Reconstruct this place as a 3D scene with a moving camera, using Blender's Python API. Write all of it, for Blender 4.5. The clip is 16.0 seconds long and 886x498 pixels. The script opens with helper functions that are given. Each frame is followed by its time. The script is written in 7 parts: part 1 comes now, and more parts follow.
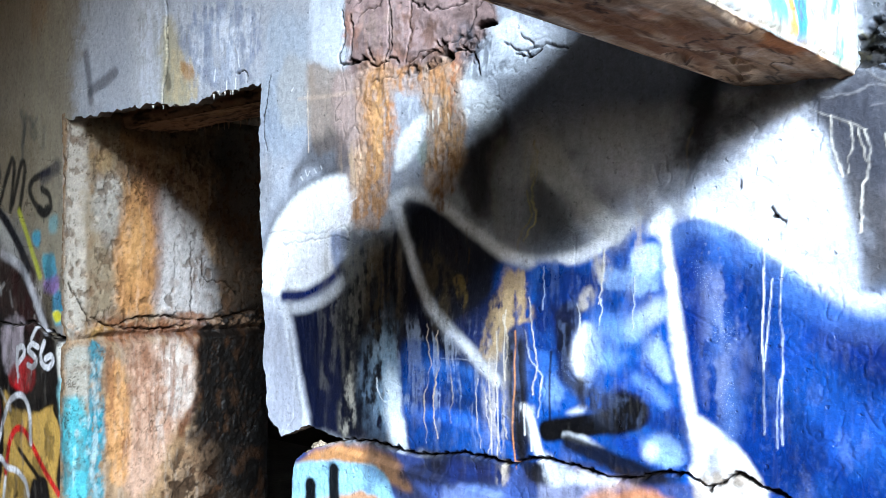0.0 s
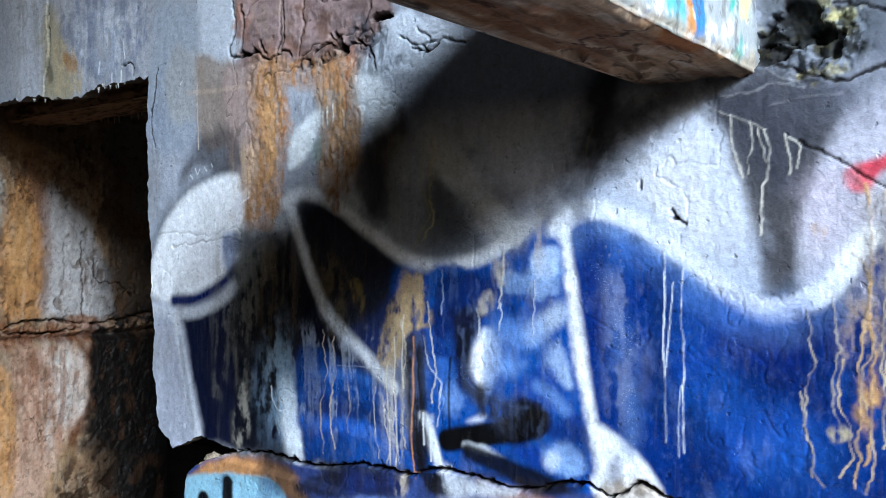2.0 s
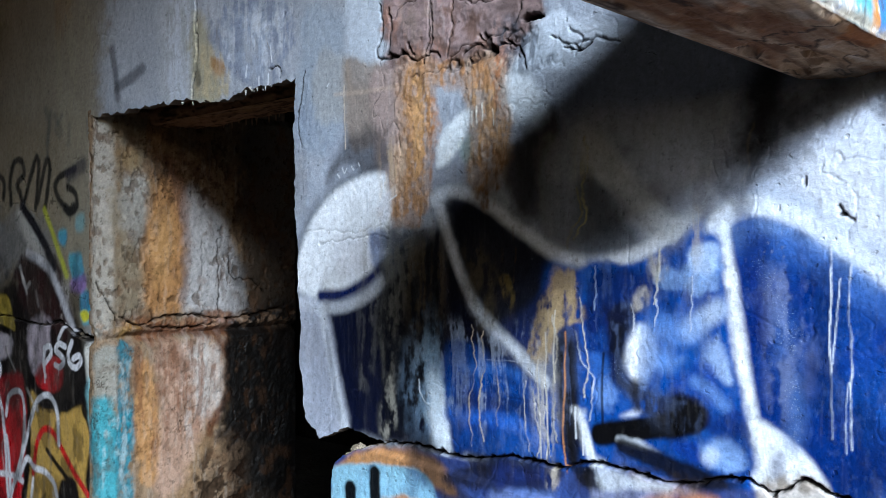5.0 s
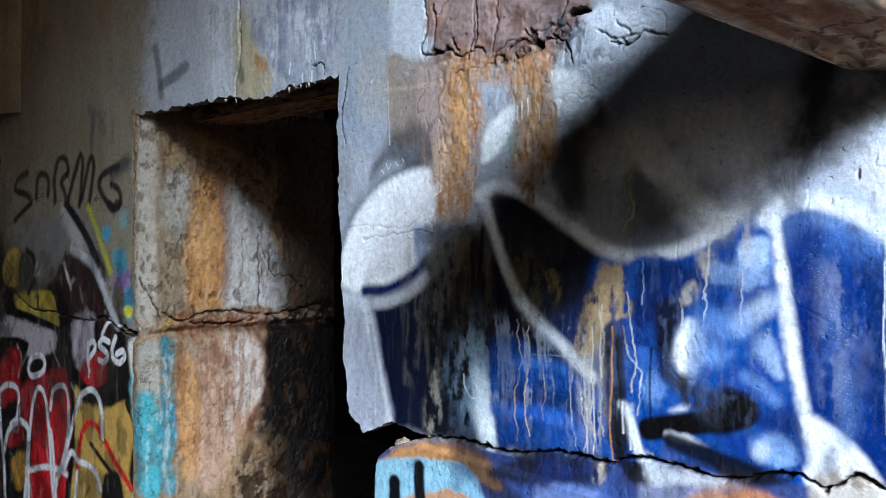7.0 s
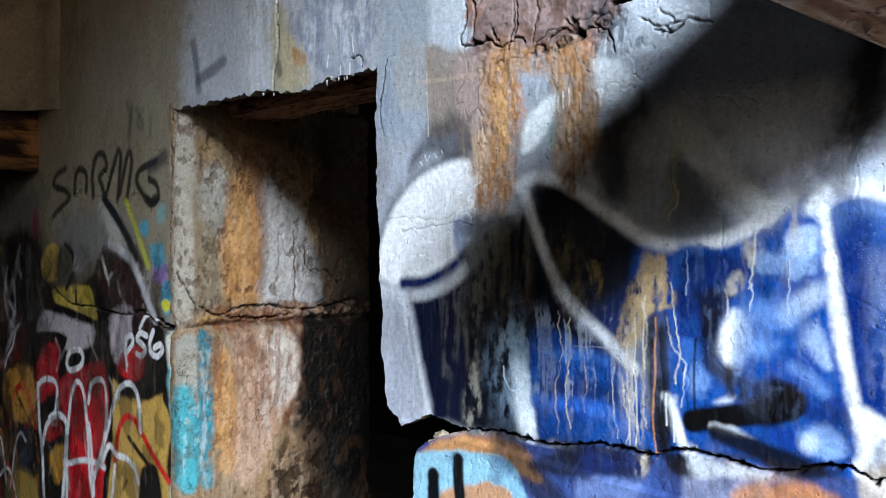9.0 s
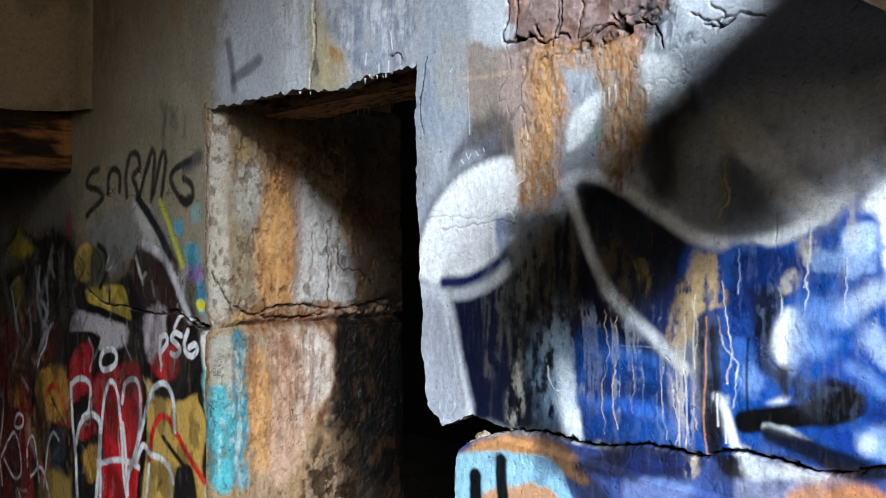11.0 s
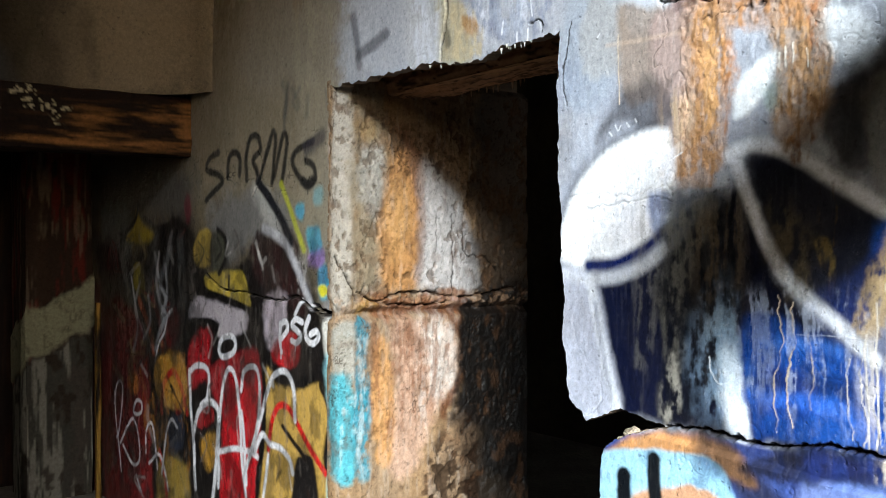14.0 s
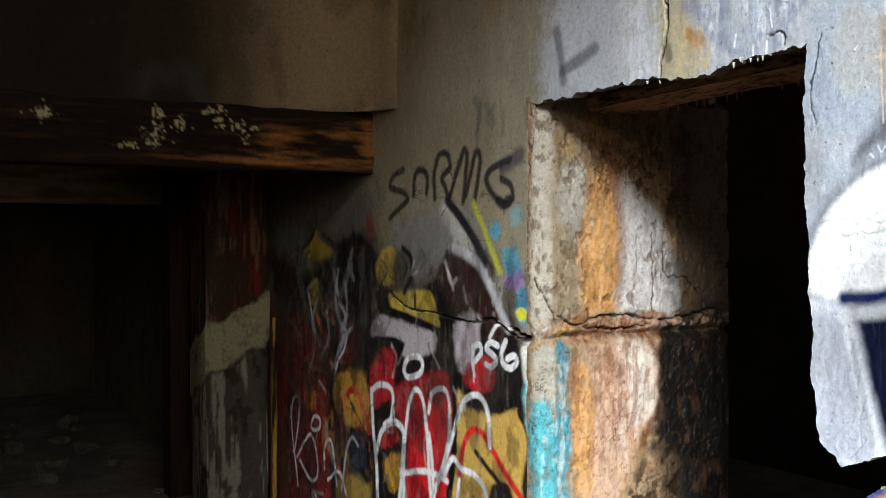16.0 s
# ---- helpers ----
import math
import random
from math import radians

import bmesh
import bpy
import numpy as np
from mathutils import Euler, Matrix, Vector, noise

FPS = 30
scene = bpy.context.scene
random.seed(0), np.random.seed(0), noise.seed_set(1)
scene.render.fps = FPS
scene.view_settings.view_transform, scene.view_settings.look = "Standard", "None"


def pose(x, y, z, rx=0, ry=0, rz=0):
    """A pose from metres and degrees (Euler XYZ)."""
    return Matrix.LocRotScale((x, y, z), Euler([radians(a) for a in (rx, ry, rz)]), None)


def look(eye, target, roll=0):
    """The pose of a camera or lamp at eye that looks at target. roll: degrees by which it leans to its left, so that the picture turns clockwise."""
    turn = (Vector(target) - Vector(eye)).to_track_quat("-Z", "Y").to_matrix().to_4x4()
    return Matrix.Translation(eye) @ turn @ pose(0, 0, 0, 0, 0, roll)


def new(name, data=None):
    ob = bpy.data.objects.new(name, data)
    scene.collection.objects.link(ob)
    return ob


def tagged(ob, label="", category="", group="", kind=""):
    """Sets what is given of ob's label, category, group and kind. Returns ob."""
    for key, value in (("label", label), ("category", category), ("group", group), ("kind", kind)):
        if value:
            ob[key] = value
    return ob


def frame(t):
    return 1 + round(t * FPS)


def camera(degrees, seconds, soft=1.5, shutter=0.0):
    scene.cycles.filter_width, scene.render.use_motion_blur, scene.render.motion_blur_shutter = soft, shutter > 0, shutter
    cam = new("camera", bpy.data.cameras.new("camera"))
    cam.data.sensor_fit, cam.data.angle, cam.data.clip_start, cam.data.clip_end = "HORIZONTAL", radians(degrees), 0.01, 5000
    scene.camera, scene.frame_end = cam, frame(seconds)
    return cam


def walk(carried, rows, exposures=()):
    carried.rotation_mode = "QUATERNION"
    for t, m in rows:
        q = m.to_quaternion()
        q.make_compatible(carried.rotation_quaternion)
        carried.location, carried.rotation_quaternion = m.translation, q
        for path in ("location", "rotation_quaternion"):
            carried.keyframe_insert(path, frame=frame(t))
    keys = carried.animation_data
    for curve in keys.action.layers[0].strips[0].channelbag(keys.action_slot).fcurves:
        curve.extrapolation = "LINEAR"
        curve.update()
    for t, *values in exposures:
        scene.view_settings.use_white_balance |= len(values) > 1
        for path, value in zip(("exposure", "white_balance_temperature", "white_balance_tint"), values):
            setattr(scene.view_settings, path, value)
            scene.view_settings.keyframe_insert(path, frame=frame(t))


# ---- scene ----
cam = camera(47.1, 16.0, soft=0.9)
PATH = [
    (0, (2.455, -1.838, 1.512), (1.095, -0.37, 1.515), 0.2),
    (0.5, (2.511, -1.747, 1.543), (1.274, -0.176, 1.536), -0.1),
    (1, (2.491, -1.695, 1.55), (1.271, -0.11, 1.533), -0.2),
    (1.5, (2.457, -1.69, 1.541), (1.237, -0.105, 1.527), -0.2),
    (2, (2.426, -1.736, 1.536), (1.192, -0.162, 1.523), -0.2),
    (2.5, (2.393, -1.781, 1.535), (1.12, -0.238, 1.52), -0.3),
    (3, (2.376, -1.824, 1.528), (1.055, -0.322, 1.518), -0.2),
    (3.5, (2.359, -1.849, 1.528), (1.022, -0.362, 1.519), -0.2),
    (4, (2.359, -1.85, 1.531), (1.01, -0.373, 1.52), -0.2),
    (6.5, (2.33, -1.878, 1.528), (0.929, -0.451, 1.512), -0.2),
    (7, (2.327, -1.889, 1.521), (0.915, -0.473, 1.505), -0.2),
    (7.5, (2.319, -1.899, 1.516), (0.895, -0.495, 1.5), -0.2),
    (8, (2.308, -1.9, 1.51), (0.875, -0.505, 1.494), -0.2),
    (10.5, (2.273, -1.911, 1.49), (0.803, -0.555, 1.476), -0.2),
    (11, (2.239, -1.929, 1.495), (0.762, -0.581, 1.48), -0.3),
    (11.5, (2.222, -1.921, 1.502), (0.667, -0.664, 1.481), -0.6),
    (12, (2.215, -1.921, 1.502), (0.548, -0.817, 1.484), -0.6),
    (12.5, (2.261, -1.844, 1.494), (0.518, -0.862, 1.478), -0.5),
    (13, (2.249, -1.9, 1.51), (0.496, -0.939, 1.493), -0.2),
    (13.5, (2.207, -1.921, 1.496), (0.468, -0.933, 1.484), 0.2),
    (14, (2.02, -1.887, 1.45), (0.418, -0.69, 1.429), 0.0),
    (14.5, (1.886, -1.996, 1.462), (0.294, -0.785, 1.446), 0.0),
    (15, (1.83, -2.074, 1.482), (0.194, -0.923, 1.464), -0.3),
    (15.5, (1.774, -2.04, 1.495), (0.048, -1.028, 1.478), -0.4),
    (16, (1.765, -2.034, 1.521), (0.027, -1.045, 1.504), -0.2),
]
EXPOSURES = [(0.0, 1.7, 6000, 10), (0.5, 1.5, 5950, 10), (1.0, 1.2, 5950, 10), (1.5, 0.88, 5950, 10), (3.5, 0.8, 5900, 10), (7.0, 0.92, 6000, 10), (11.0, 1.2, 6450, 10), (12.0, 1.2, 6600, 10), (12.5, 1.33, 6650, 10), (13.3, 1.55, 6700, 10), (14.0, 1.7, 6750, 10), (15.0, 1.6, 6850, 10), (15.5, 1.52, 6900, 10), (16.0, 1.66, 6950, 10)]
walk(cam, [(t, look(eye, target, roll)) for t, eye, target, roll in PATH], EXPOSURES)

# ---- light ----
world = bpy.data.worlds.new("sky")
scene.world = world
world.use_nodes = True
sky = world.node_tree.nodes.new("ShaderNodeTexSky")
sky.sky_type, sky.sun_disc, sky.sun_elevation, sky.sun_rotation = "NISHITA", False, radians(25), radians(120)
world.node_tree.links.new(sky.outputs[0], world.node_tree.nodes["Background"].inputs[0])
world.node_tree.nodes["Background"].inputs[1].default_value = 0.15

# hazy sun let in past the unseen ceiling's edge over the east end
TO_SUN = Vector((1.0, -0.63, 0.54)).normalized()
sun = bpy.data.lights.new("sun", "SUN")
sun.energy, sun.angle, sun.color = 4.1, radians(13.5), (0.83, 0.94, 1.0)
new("sun", sun).matrix_world = look(TO_SUN * 20, (0, 0, 0))


# ---- materials ----
def lin(h):
    """Linear colour of a hex string."""
    v = [int(h[i:i + 2], 16) / 255 for i in (0, 2, 4)]
    return tuple(c / 12.92 if c < 0.04045 else ((c + 0.055) / 1.055) ** 2.4 for c in v)


def material(name, rough=0.8, metal=0.0):
    m = bpy.data.materials.new(name)
    m.use_nodes = True
    b = m.node_tree.nodes["Principled BSDF"]
    b.inputs["Roughness"].default_value, b.inputs["Metallic"].default_value = rough, metal
    return m, m.node_tree, b


def painted(name, grain=0.20, bump=0.0026, dull=0.12):
    """A wall whose coats of paint, stains and gloss are laid on point by point; pits, orange peel and pale specks are
    finer than that.
    """
    m, t, b = material(name)
    n, k = t.nodes, t.links
    col = n.new("ShaderNodeAttribute"); col.attribute_name = "paint"
    speckle = n.new("ShaderNodeAttribute"); speckle.attribute_name = "speckle"
    co = n.new("ShaderNodeTexCoord")

    def noise_at(scale, detail, rough):
        x = n.new("ShaderNodeTexNoise")
        x.inputs["Scale"].default_value, x.inputs["Detail"].default_value, x.inputs["Roughness"].default_value = scale, detail, rough
        k.new(co.outputs["Object"], x.inputs["Vector"])
        return x.outputs["Fac"]

    def ranged(fac, f0, f1, t0, t1):
        x = n.new("ShaderNodeMapRange")
        for key, v in (("From Min", f0), ("From Max", f1), ("To Min", t0), ("To Max", t1)):
            x.inputs[key].default_value = v
        k.new(fac, x.inputs["Value"])
        return x.outputs["Result"]

    def maths(op, p, q):
        x = n.new("ShaderNodeMath"); x.operation = op
        for i, v in enumerate((p, q)):
            if isinstance(v, float):
                x.inputs[i].default_value = v
            else:
                k.new(v, x.inputs[i])
        return x.outputs[0]

    fine, peel, pits = noise_at(60, 6, 0.62), noise_at(190, 3, 0.6), noise_at(46, 2, 0.5)
    pit = ranged(pits, 0.27, 0.33, 1.0, 0.0)
    shade = maths("MULTIPLY", maths("MULTIPLY", ranged(fine, 0.25, 0.75, 1 - grain, 1 + grain), ranged(peel, 0.25, 0.75, 1 - grain * 0.6, 1 + grain * 0.6)), ranged(pit, 0.0, 1.0, 1.0, 0.72))
    mul = n.new("ShaderNodeVectorMath"); mul.operation = "SCALE"
    k.new(col.outputs["Color"], mul.inputs[0]); k.new(shade, mul.inputs["Scale"])
    # pale specks where the mask is set
    fleck = ranged(maths("ADD", noise_at(330, 3, 0.6), maths("MULTIPLY", speckle.outputs["Fac"], 0.26)), 0.76, 0.86, 0.0, 0.55)
    mix = n.new("ShaderNodeMix"); mix.data_type = "RGBA"
    k.new(fleck, mix.inputs["Factor"]); k.new(mul.outputs["Vector"], mix.inputs["A"])
    mix.inputs["B"].default_value = (0.42, 0.50, 0.62, 1)
    k.new(mix.outputs["Result"], b.inputs["Base Color"])
    k.new(col.outputs["Alpha"], b.inputs["Roughness"])
    k.new(ranged(col.outputs["Alpha"], 0.35, 0.75, 0.5, dull), b.inputs["Specular IOR Level"])
    height = maths("SUBTRACT", maths("ADD", fine, maths("MULTIPLY", peel, 0.28)), maths("MULTIPLY", pit, 0.5))
    bp = n.new("ShaderNodeBump"); bp.inputs["Strength"].default_value = 0.85; bp.inputs["Distance"].default_value = bump
    k.new(height, bp.inputs["Height"]); k.new(bp.outputs["Normal"], b.inputs["Normal"])
    return m


def rough_stone(name, a, b2, c, scale=3.0, rough=0.9, bump=0.02):
    """Two-scale mottled mineral surface."""
    m, t, b = material(name, rough)
    n, k = t.nodes, t.links
    co = n.new("ShaderNodeTexCoord")
    big = n.new("ShaderNodeTexNoise"); big.inputs["Scale"].default_value = scale; big.inputs["Detail"].default_value = 6; big.inputs["Roughness"].default_value = 0.7
    small = n.new("ShaderNodeTexNoise"); small.inputs["Scale"].default_value = scale * 14; small.inputs["Detail"].default_value = 6
    k.new(co.outputs["Object"], big.inputs["Vector"]); k.new(co.outputs["Object"], small.inputs["Vector"])
    r = n.new("ShaderNodeValToRGB")
    r.color_ramp.elements[0].position, r.color_ramp.elements[1].position = 0.32, 0.68
    r.color_ramp.elements[0].color, r.color_ramp.elements[1].color = (*lin(a), 1), (*lin(c), 1)
    r.color_ramp.elements.new(0.5).color = (*lin(b2), 1)
    k.new(big.outputs["Fac"], r.inputs["Fac"])
    mr = n.new("ShaderNodeMapRange"); mr.inputs["From Min"].default_value, mr.inputs["From Max"].default_value = 0.25, 0.75
    mr.inputs["To Min"].default_value, mr.inputs["To Max"].default_value = 0.7, 1.25
    k.new(small.outputs["Fac"], mr.inputs["Value"])
    mul = n.new("ShaderNodeVectorMath"); mul.operation = "SCALE"
    k.new(r.outputs["Color"], mul.inputs[0]); k.new(mr.outputs["Result"], mul.inputs["Scale"]); k.new(mul.outputs["Vector"], b.inputs["Base Color"])
    bp = n.new("ShaderNodeBump"); bp.inputs["Distance"].default_value = bump; bp.inputs["Strength"].default_value = 0.7
    k.new(small.outputs["Fac"], bp.inputs["Height"]); k.new(bp.outputs["Normal"], b.inputs["Normal"])
    return m


PLASTER = painted("painted_plaster")
MATT_COAT = painted("matt_painted_plaster", 0.25, 0.004, 0.06)
BARE = rough_stone("bare_masonry", "4a3a2e", "6b5a4a", "8a7868")
DARK_PLASTER = rough_stone("sooty_plaster", "262119", "383026", "483f32", 1.2)
EARTH = rough_stone("earth_floor", "3a332b", "564d42", "70665a", 2.0)
RUBBLE = rough_stone("rubble", "2e2a22", "443e30", "5c553f", 6.0)


# ---- surfaces: fields of noise, coats of paint ----
def lattice(x, y, seed):
    """Smooth value noise, 0 to 1, of arrays x and y."""
    xi, yi = np.floor(x).astype(np.int64), np.floor(y).astype(np.int64)
    fx, fy = x - xi, y - yi
    fx, fy = fx * fx * (3 - 2 * fx), fy * fy * (3 - 2 * fy)

    def h(a, b):
        v = a * np.uint32(374761393) + b * np.uint32(668265263) + np.uint32(seed * 1442695041 & 0xFFFFFFFF)
        v = (v ^ (v >> np.uint32(13))) * np.uint32(1274126177)
        return ((v ^ (v >> np.uint32(16))) & np.uint32(0xFFFF)) * (1 / 65535.0)
    xi, yi = xi.astype(np.uint32), yi.astype(np.uint32)
    return (h(xi, yi) * (1 - fx) + h(xi + 1, yi) * fx) * (1 - fy) + (h(xi, yi + 1) * (1 - fx) + h(xi + 1, yi + 1) * fx) * fy


def fbm(x, y, seed, octaves=5, gain=0.55):
    s, a, tot = 0, 1.0, 0
    for i in range(octaves):
        s = s + a * lattice(x * 2 ** i + 17.3 * i, y * 2 ** i - 9.1 * i, seed + i)
        tot, a = tot + a, a * gain
    return s / tot


def step(a, b, v):
    t = np.clip((v - a) / (b - a), 0, 1)
    return t * t * (3 - 2 * t)


def curve_points(flat, closed=False):
    """A smooth line through the pairs of a flat list."""
    p = np.array(flat, float).reshape(-1, 2)
    if len(p) < 3:
        return p
    q = np.vstack([p[-1:], p, p[:2]]) if closed else np.vstack([2 * p[0] - p[1], p, 2 * p[-1] - p[-2]])
    out = []
    for i in range(len(q) - 3):
        a, b, c, d = q[i:i + 4]
        for s in np.linspace(0, 1, 7)[:-1]:
            out.append(0.5 * (2 * b + (c - a) * s + (2 * a - 5 * b + 4 * c - d) * s * s + (3 * b - a - 3 * c + d) * s ** 3))
    out.append(q[-2])
    return np.array(out)


class Coat:
    """A sheet of surface points: u across, v up, with its colour, roughness and relief."""

    def __init__(self, u, v, base, rough=0.75):
        self.shape, self.u, self.v = u.shape, u.ravel(), v.ravel()
        self.across, self.up = u[0].copy(), v[:, 0].copy()
        self.c = np.tile(np.array(lin(base)), (self.u.size, 1))
        self.r, self.d, self.s = np.full(self.u.size, rough), np.zeros(self.u.size), np.zeros(self.u.size)

    def noise(self, su, sv, seed, octaves=5):
        return fbm(self.u * su, self.v * sv, seed, octaves)

    def lay(self, m, colour, rough=None, at=None):
        at = slice(None) if at is None else at
        m = np.clip(m, 0, 1)
        self.c[at] = self.c[at] * (1 - m[:, None]) + np.array(lin(colour)) * m[:, None]
        if rough is not None:
            self.r[at] = self.r[at] * (1 - m) + rough * m

    def near(self, pts, pad):
        lo, hi = pts.min(0) - pad, pts.max(0) + pad
        i = np.where((self.up > lo[1]) & (self.up < hi[1]))[0]
        j = np.where((self.across > lo[0]) & (self.across < hi[0]))[0]
        return (i[:, None] * self.shape[1] + j[None]).ravel()

    def far_from(self, pts, at, du=0.0, dv=0.0):
        """Distance to a line, and how far along it; du and dv bend the surface first."""
        u, v = self.u[at] + du, self.v[at] + dv
        best, along = np.full(u.size, 9.0), np.zeros(u.size)
        for i in range(len(pts) - 1):
            a, b = pts[i], pts[i + 1]
            e = b - a
            s = np.clip(((u - a[0]) * e[0] + (v - a[1]) * e[1]) / max(e @ e, 1e-9), 0, 1)
            d = np.hypot(u - a[0] - s * e[0], v - a[1] - s * e[1])
            m = d < best
            best[m], along[m] = d[m], (i + s[m]) / (len(pts) - 1)
        return best, along

    def stroke(self, colour, width, soft, flat, alpha=1.0, taper=1.0, wob=0.15, rough=0.4, closed=False):
        """A sprayed or brushed line; width at its start, times taper at its end."""
        pts = curve_points(flat, closed)
        at = self.near(pts, width * max(1, taper) + soft + 0.02)
        if not at.size:
            return
        d, s = self.far_from(pts, at)
        w = width / 2 * (1 + (taper - 1) * s) * (1 + wob * (fbm(self.u[at] * 30, self.v[at] * 30, 5, 3) - 0.5) * 2)
        self.lay(alpha * (1 - step(w - soft * 0.5, w + soft, d)), colour, rough, at)

    def area(self, colour, flat, soft=0.01, alpha=1.0, wob=0.01, rough=0.5, grain=0.0, seed=3):
        """A filled outline with a soft or ragged edge."""
        pts = curve_points(flat, True)
        pts = np.vstack([pts, pts[:1]])
        at = self.near(pts, soft + wob * 2 + 0.01)
        if not at.size:
            return
        d, _ = self.far_from(pts, at)
        u, v = self.u[at], self.v[at]
        inside = np.zeros(at.size, bool)
        for a, b in zip(pts[:-1], pts[1:]):
            if a[1] != b[1]:
                inside ^= ((a[1] > v) != (b[1] > v)) & (u < (b[0] - a[0]) * (v - a[1]) / (b[1] - a[1]) + a[0])
        g = np.where(inside, -d, d) + wob * 2 * (fbm(u * 22, v * 22, seed, 4) - 0.5)
        m = alpha * (1 - step(-soft, soft + 1e-4, g))
        if grain:
            m = m * step(-0.13, 0.13, 0.6 * fbm(u * 55, v * 16, seed + 9, 4) + 0.4 * fbm(u * 60, v * 55, seed + 11, 4) - 0.5 - (0.5 - grain) * 0.45)
        self.lay(m, colour, rough, at)

    def streak(self, colour, u0, u1, top, bottom, alpha=0.8, seed=1, thin=70, rough=0.8, cut=0.5, relief=0.0, var=0.55):
        """Mineral or rust runs down the wall between u0 and u1."""
        at = self.near(np.array([[u0, bottom], [u1, top]]), 0.06)
        if not at.size:
            return
        u, v = self.u[at], self.v[at]
        bend = u + 0.022 * (fbm(u * 7, v * 6, seed + 4, 3) - 0.5) + 0.010 * (fbm(u * 30, v * 26, seed + 5, 2) - 0.5)
        n = 0.62 * fbm(bend * thin, v * 4, seed, 4) + 0.38 * fbm(u * 45, v * 38, seed + 6, 4)
        side = step(u0 - 0.02, u0 + 0.03, bend) * (1 - step(u1 - 0.03, u1 + 0.02, bend))
        end = bottom + (top - bottom) * var * lattice(bend * thin * 0.5, u * 0, seed + 7)
        m = step(cut - 0.07, cut + 0.07, n) * side * step(end - 0.08, end + 0.08, v) * (1 - step(top - 0.05, top + 0.03, v + 0.05 * fbm(u * 30, v * 30, seed + 8, 3) - 0.025))
        self.lay(alpha * m, colour, rough, at)
        self.d[at] += relief * m * 2 * fbm(u * 50, v * 45, seed + 9, 3)

    def drip(self, colour, u, top, bottom, width=0.006, alpha=0.9, seed=0):
        """One thin run of paint with a bead at its end."""
        zz = np.linspace(top, bottom, max(4, int((top - bottom) / 0.025) + 2))
        uu = u + 0.022 * (fbm(zz * 9, zz * 0 + u * 50, seed + 3, 4) - 0.5)
        pts = np.column_stack([uu, zz])
        at = self.near(pts, width + 0.012)
        if not at.size:
            return
        d, s = self.far_from(pts, at)
        w = width * (0.05 + 0.45 * fbm(self.v[at] * 45, self.u[at] * 0 + u * 31, seed + 5, 3))
        fade = alpha * step(0.22, 0.45, fbm(self.v[at] * 22, self.u[at] * 0 + u * 17, seed + 8, 3) + 0.12)
        self.lay(fade * (1 - step(w * 0.4, w + 0.0028, d)), colour, 0.45, at)

    def speck(self, flat, amount=0.6, soft=0.06):
        """Masks pale specks round a line."""
        pts = np.array(flat, float).reshape(-1, 2)
        at = self.near(pts, soft * 2)
        if at.size:
            d, _ = self.far_from(pts, at)
            self.s[at] = np.maximum(self.s[at], amount * (1 - step(0, soft, d + soft * (fbm(self.u[at] * 18, self.v[at] * 9, 47, 4) - 0.5))))

    def run(self, colour, width, flat, alpha=0.9, wander=0.010, rough=0.5):
        """A trickle that winds along a line, thick and thin by turns."""
        pts = curve_points(flat)
        at = self.near(pts, width + wander + 0.02)
        if not at.size:
            return
        u, v = self.u[at], self.v[at]
        d, _ = self.far_from(pts, at, wander * 2 * (fbm(u * 14, v * 34, 57, 4) - 0.5), wander * (fbm(u * 34, v * 34, 59, 3) - 0.5))
        w = width * (0.02 + 0.62 * fbm(u * 40, v * 34, 61, 3))
        self.lay(alpha * (0.35 + 0.65 * step(0.30, 0.60, fbm(u * 34, v * 26, 63, 4))) * (1 - step(w * 0.3, w + 0.0022, d)), colour, rough, at)
        self.d[at] += 0.0006 * (1 - step(w * 0.35, w + 0.002, d))

    def crack(self, flat, width=0.008, depth=0.02, colour="120d0a", jag=0.009, alpha=0.9):
        """An open crack: a groove with dark colour laid in it."""
        pts = curve_points(flat)
        at = self.near(pts, width + jag + 0.03)
        if not at.size:
            return
        u, v = self.u[at], self.v[at]
        d, _ = self.far_from(pts, at, jag * (fbm(u * 45, v * 45, 71, 3) - 0.5) * 2, jag * (fbm(u * 45, v * 45, 83, 3) - 0.5) * 2)
        w = width * fbm(u * 18, v * 18, 19, 3) ** 1.5
        m = 1 - step(w * 0.6, w + 0.0035, d)
        self.lay(alpha * m, colour, 0.95, at)
        self.d[at] -= depth * m

    def dent(self, cu, cv, ru, rv, depth, colour=None, seed=2, alpha=0.9, edge=0.35):
        """A spalled hollow with a ragged rim."""
        at = self.near(np.array([[cu - ru, cv - rv], [cu + ru, cv + rv]]), max(ru, rv))
        u, v = self.u[at], self.v[at]
        q = np.hypot((u - cu) / ru, (v - cv) / rv) + (0.5 + edge) * (fbm(u * 26, v * 26, seed, 6) - 0.5) * 2
        m = 1 - step(0.75, 1.0, q)
        self.d[at] -= depth * m
        if colour:
            self.lay(alpha * m, colour, 0.9, at)


def grid(u0, u1, du, v0, v1, dv):
    return np.meshgrid(np.linspace(u0, u1, int((u1 - u0) / du) + 1), np.linspace(v0, v1, int((v1 - v0) / dv) + 1))


def box(bm, x0, x1, y0, y1, z0, z1):
    v = bmesh.ops.create_cube(bm, size=1)["verts"]
    for p in v:
        p.co = Vector(((x0 + x1) / 2 + p.co.x * (x1 - x0), (y0 + y1) / 2 + p.co.y * (y1 - y0), (z0 + z1) / 2 + p.co.z * (z1 - z0)))
    return v


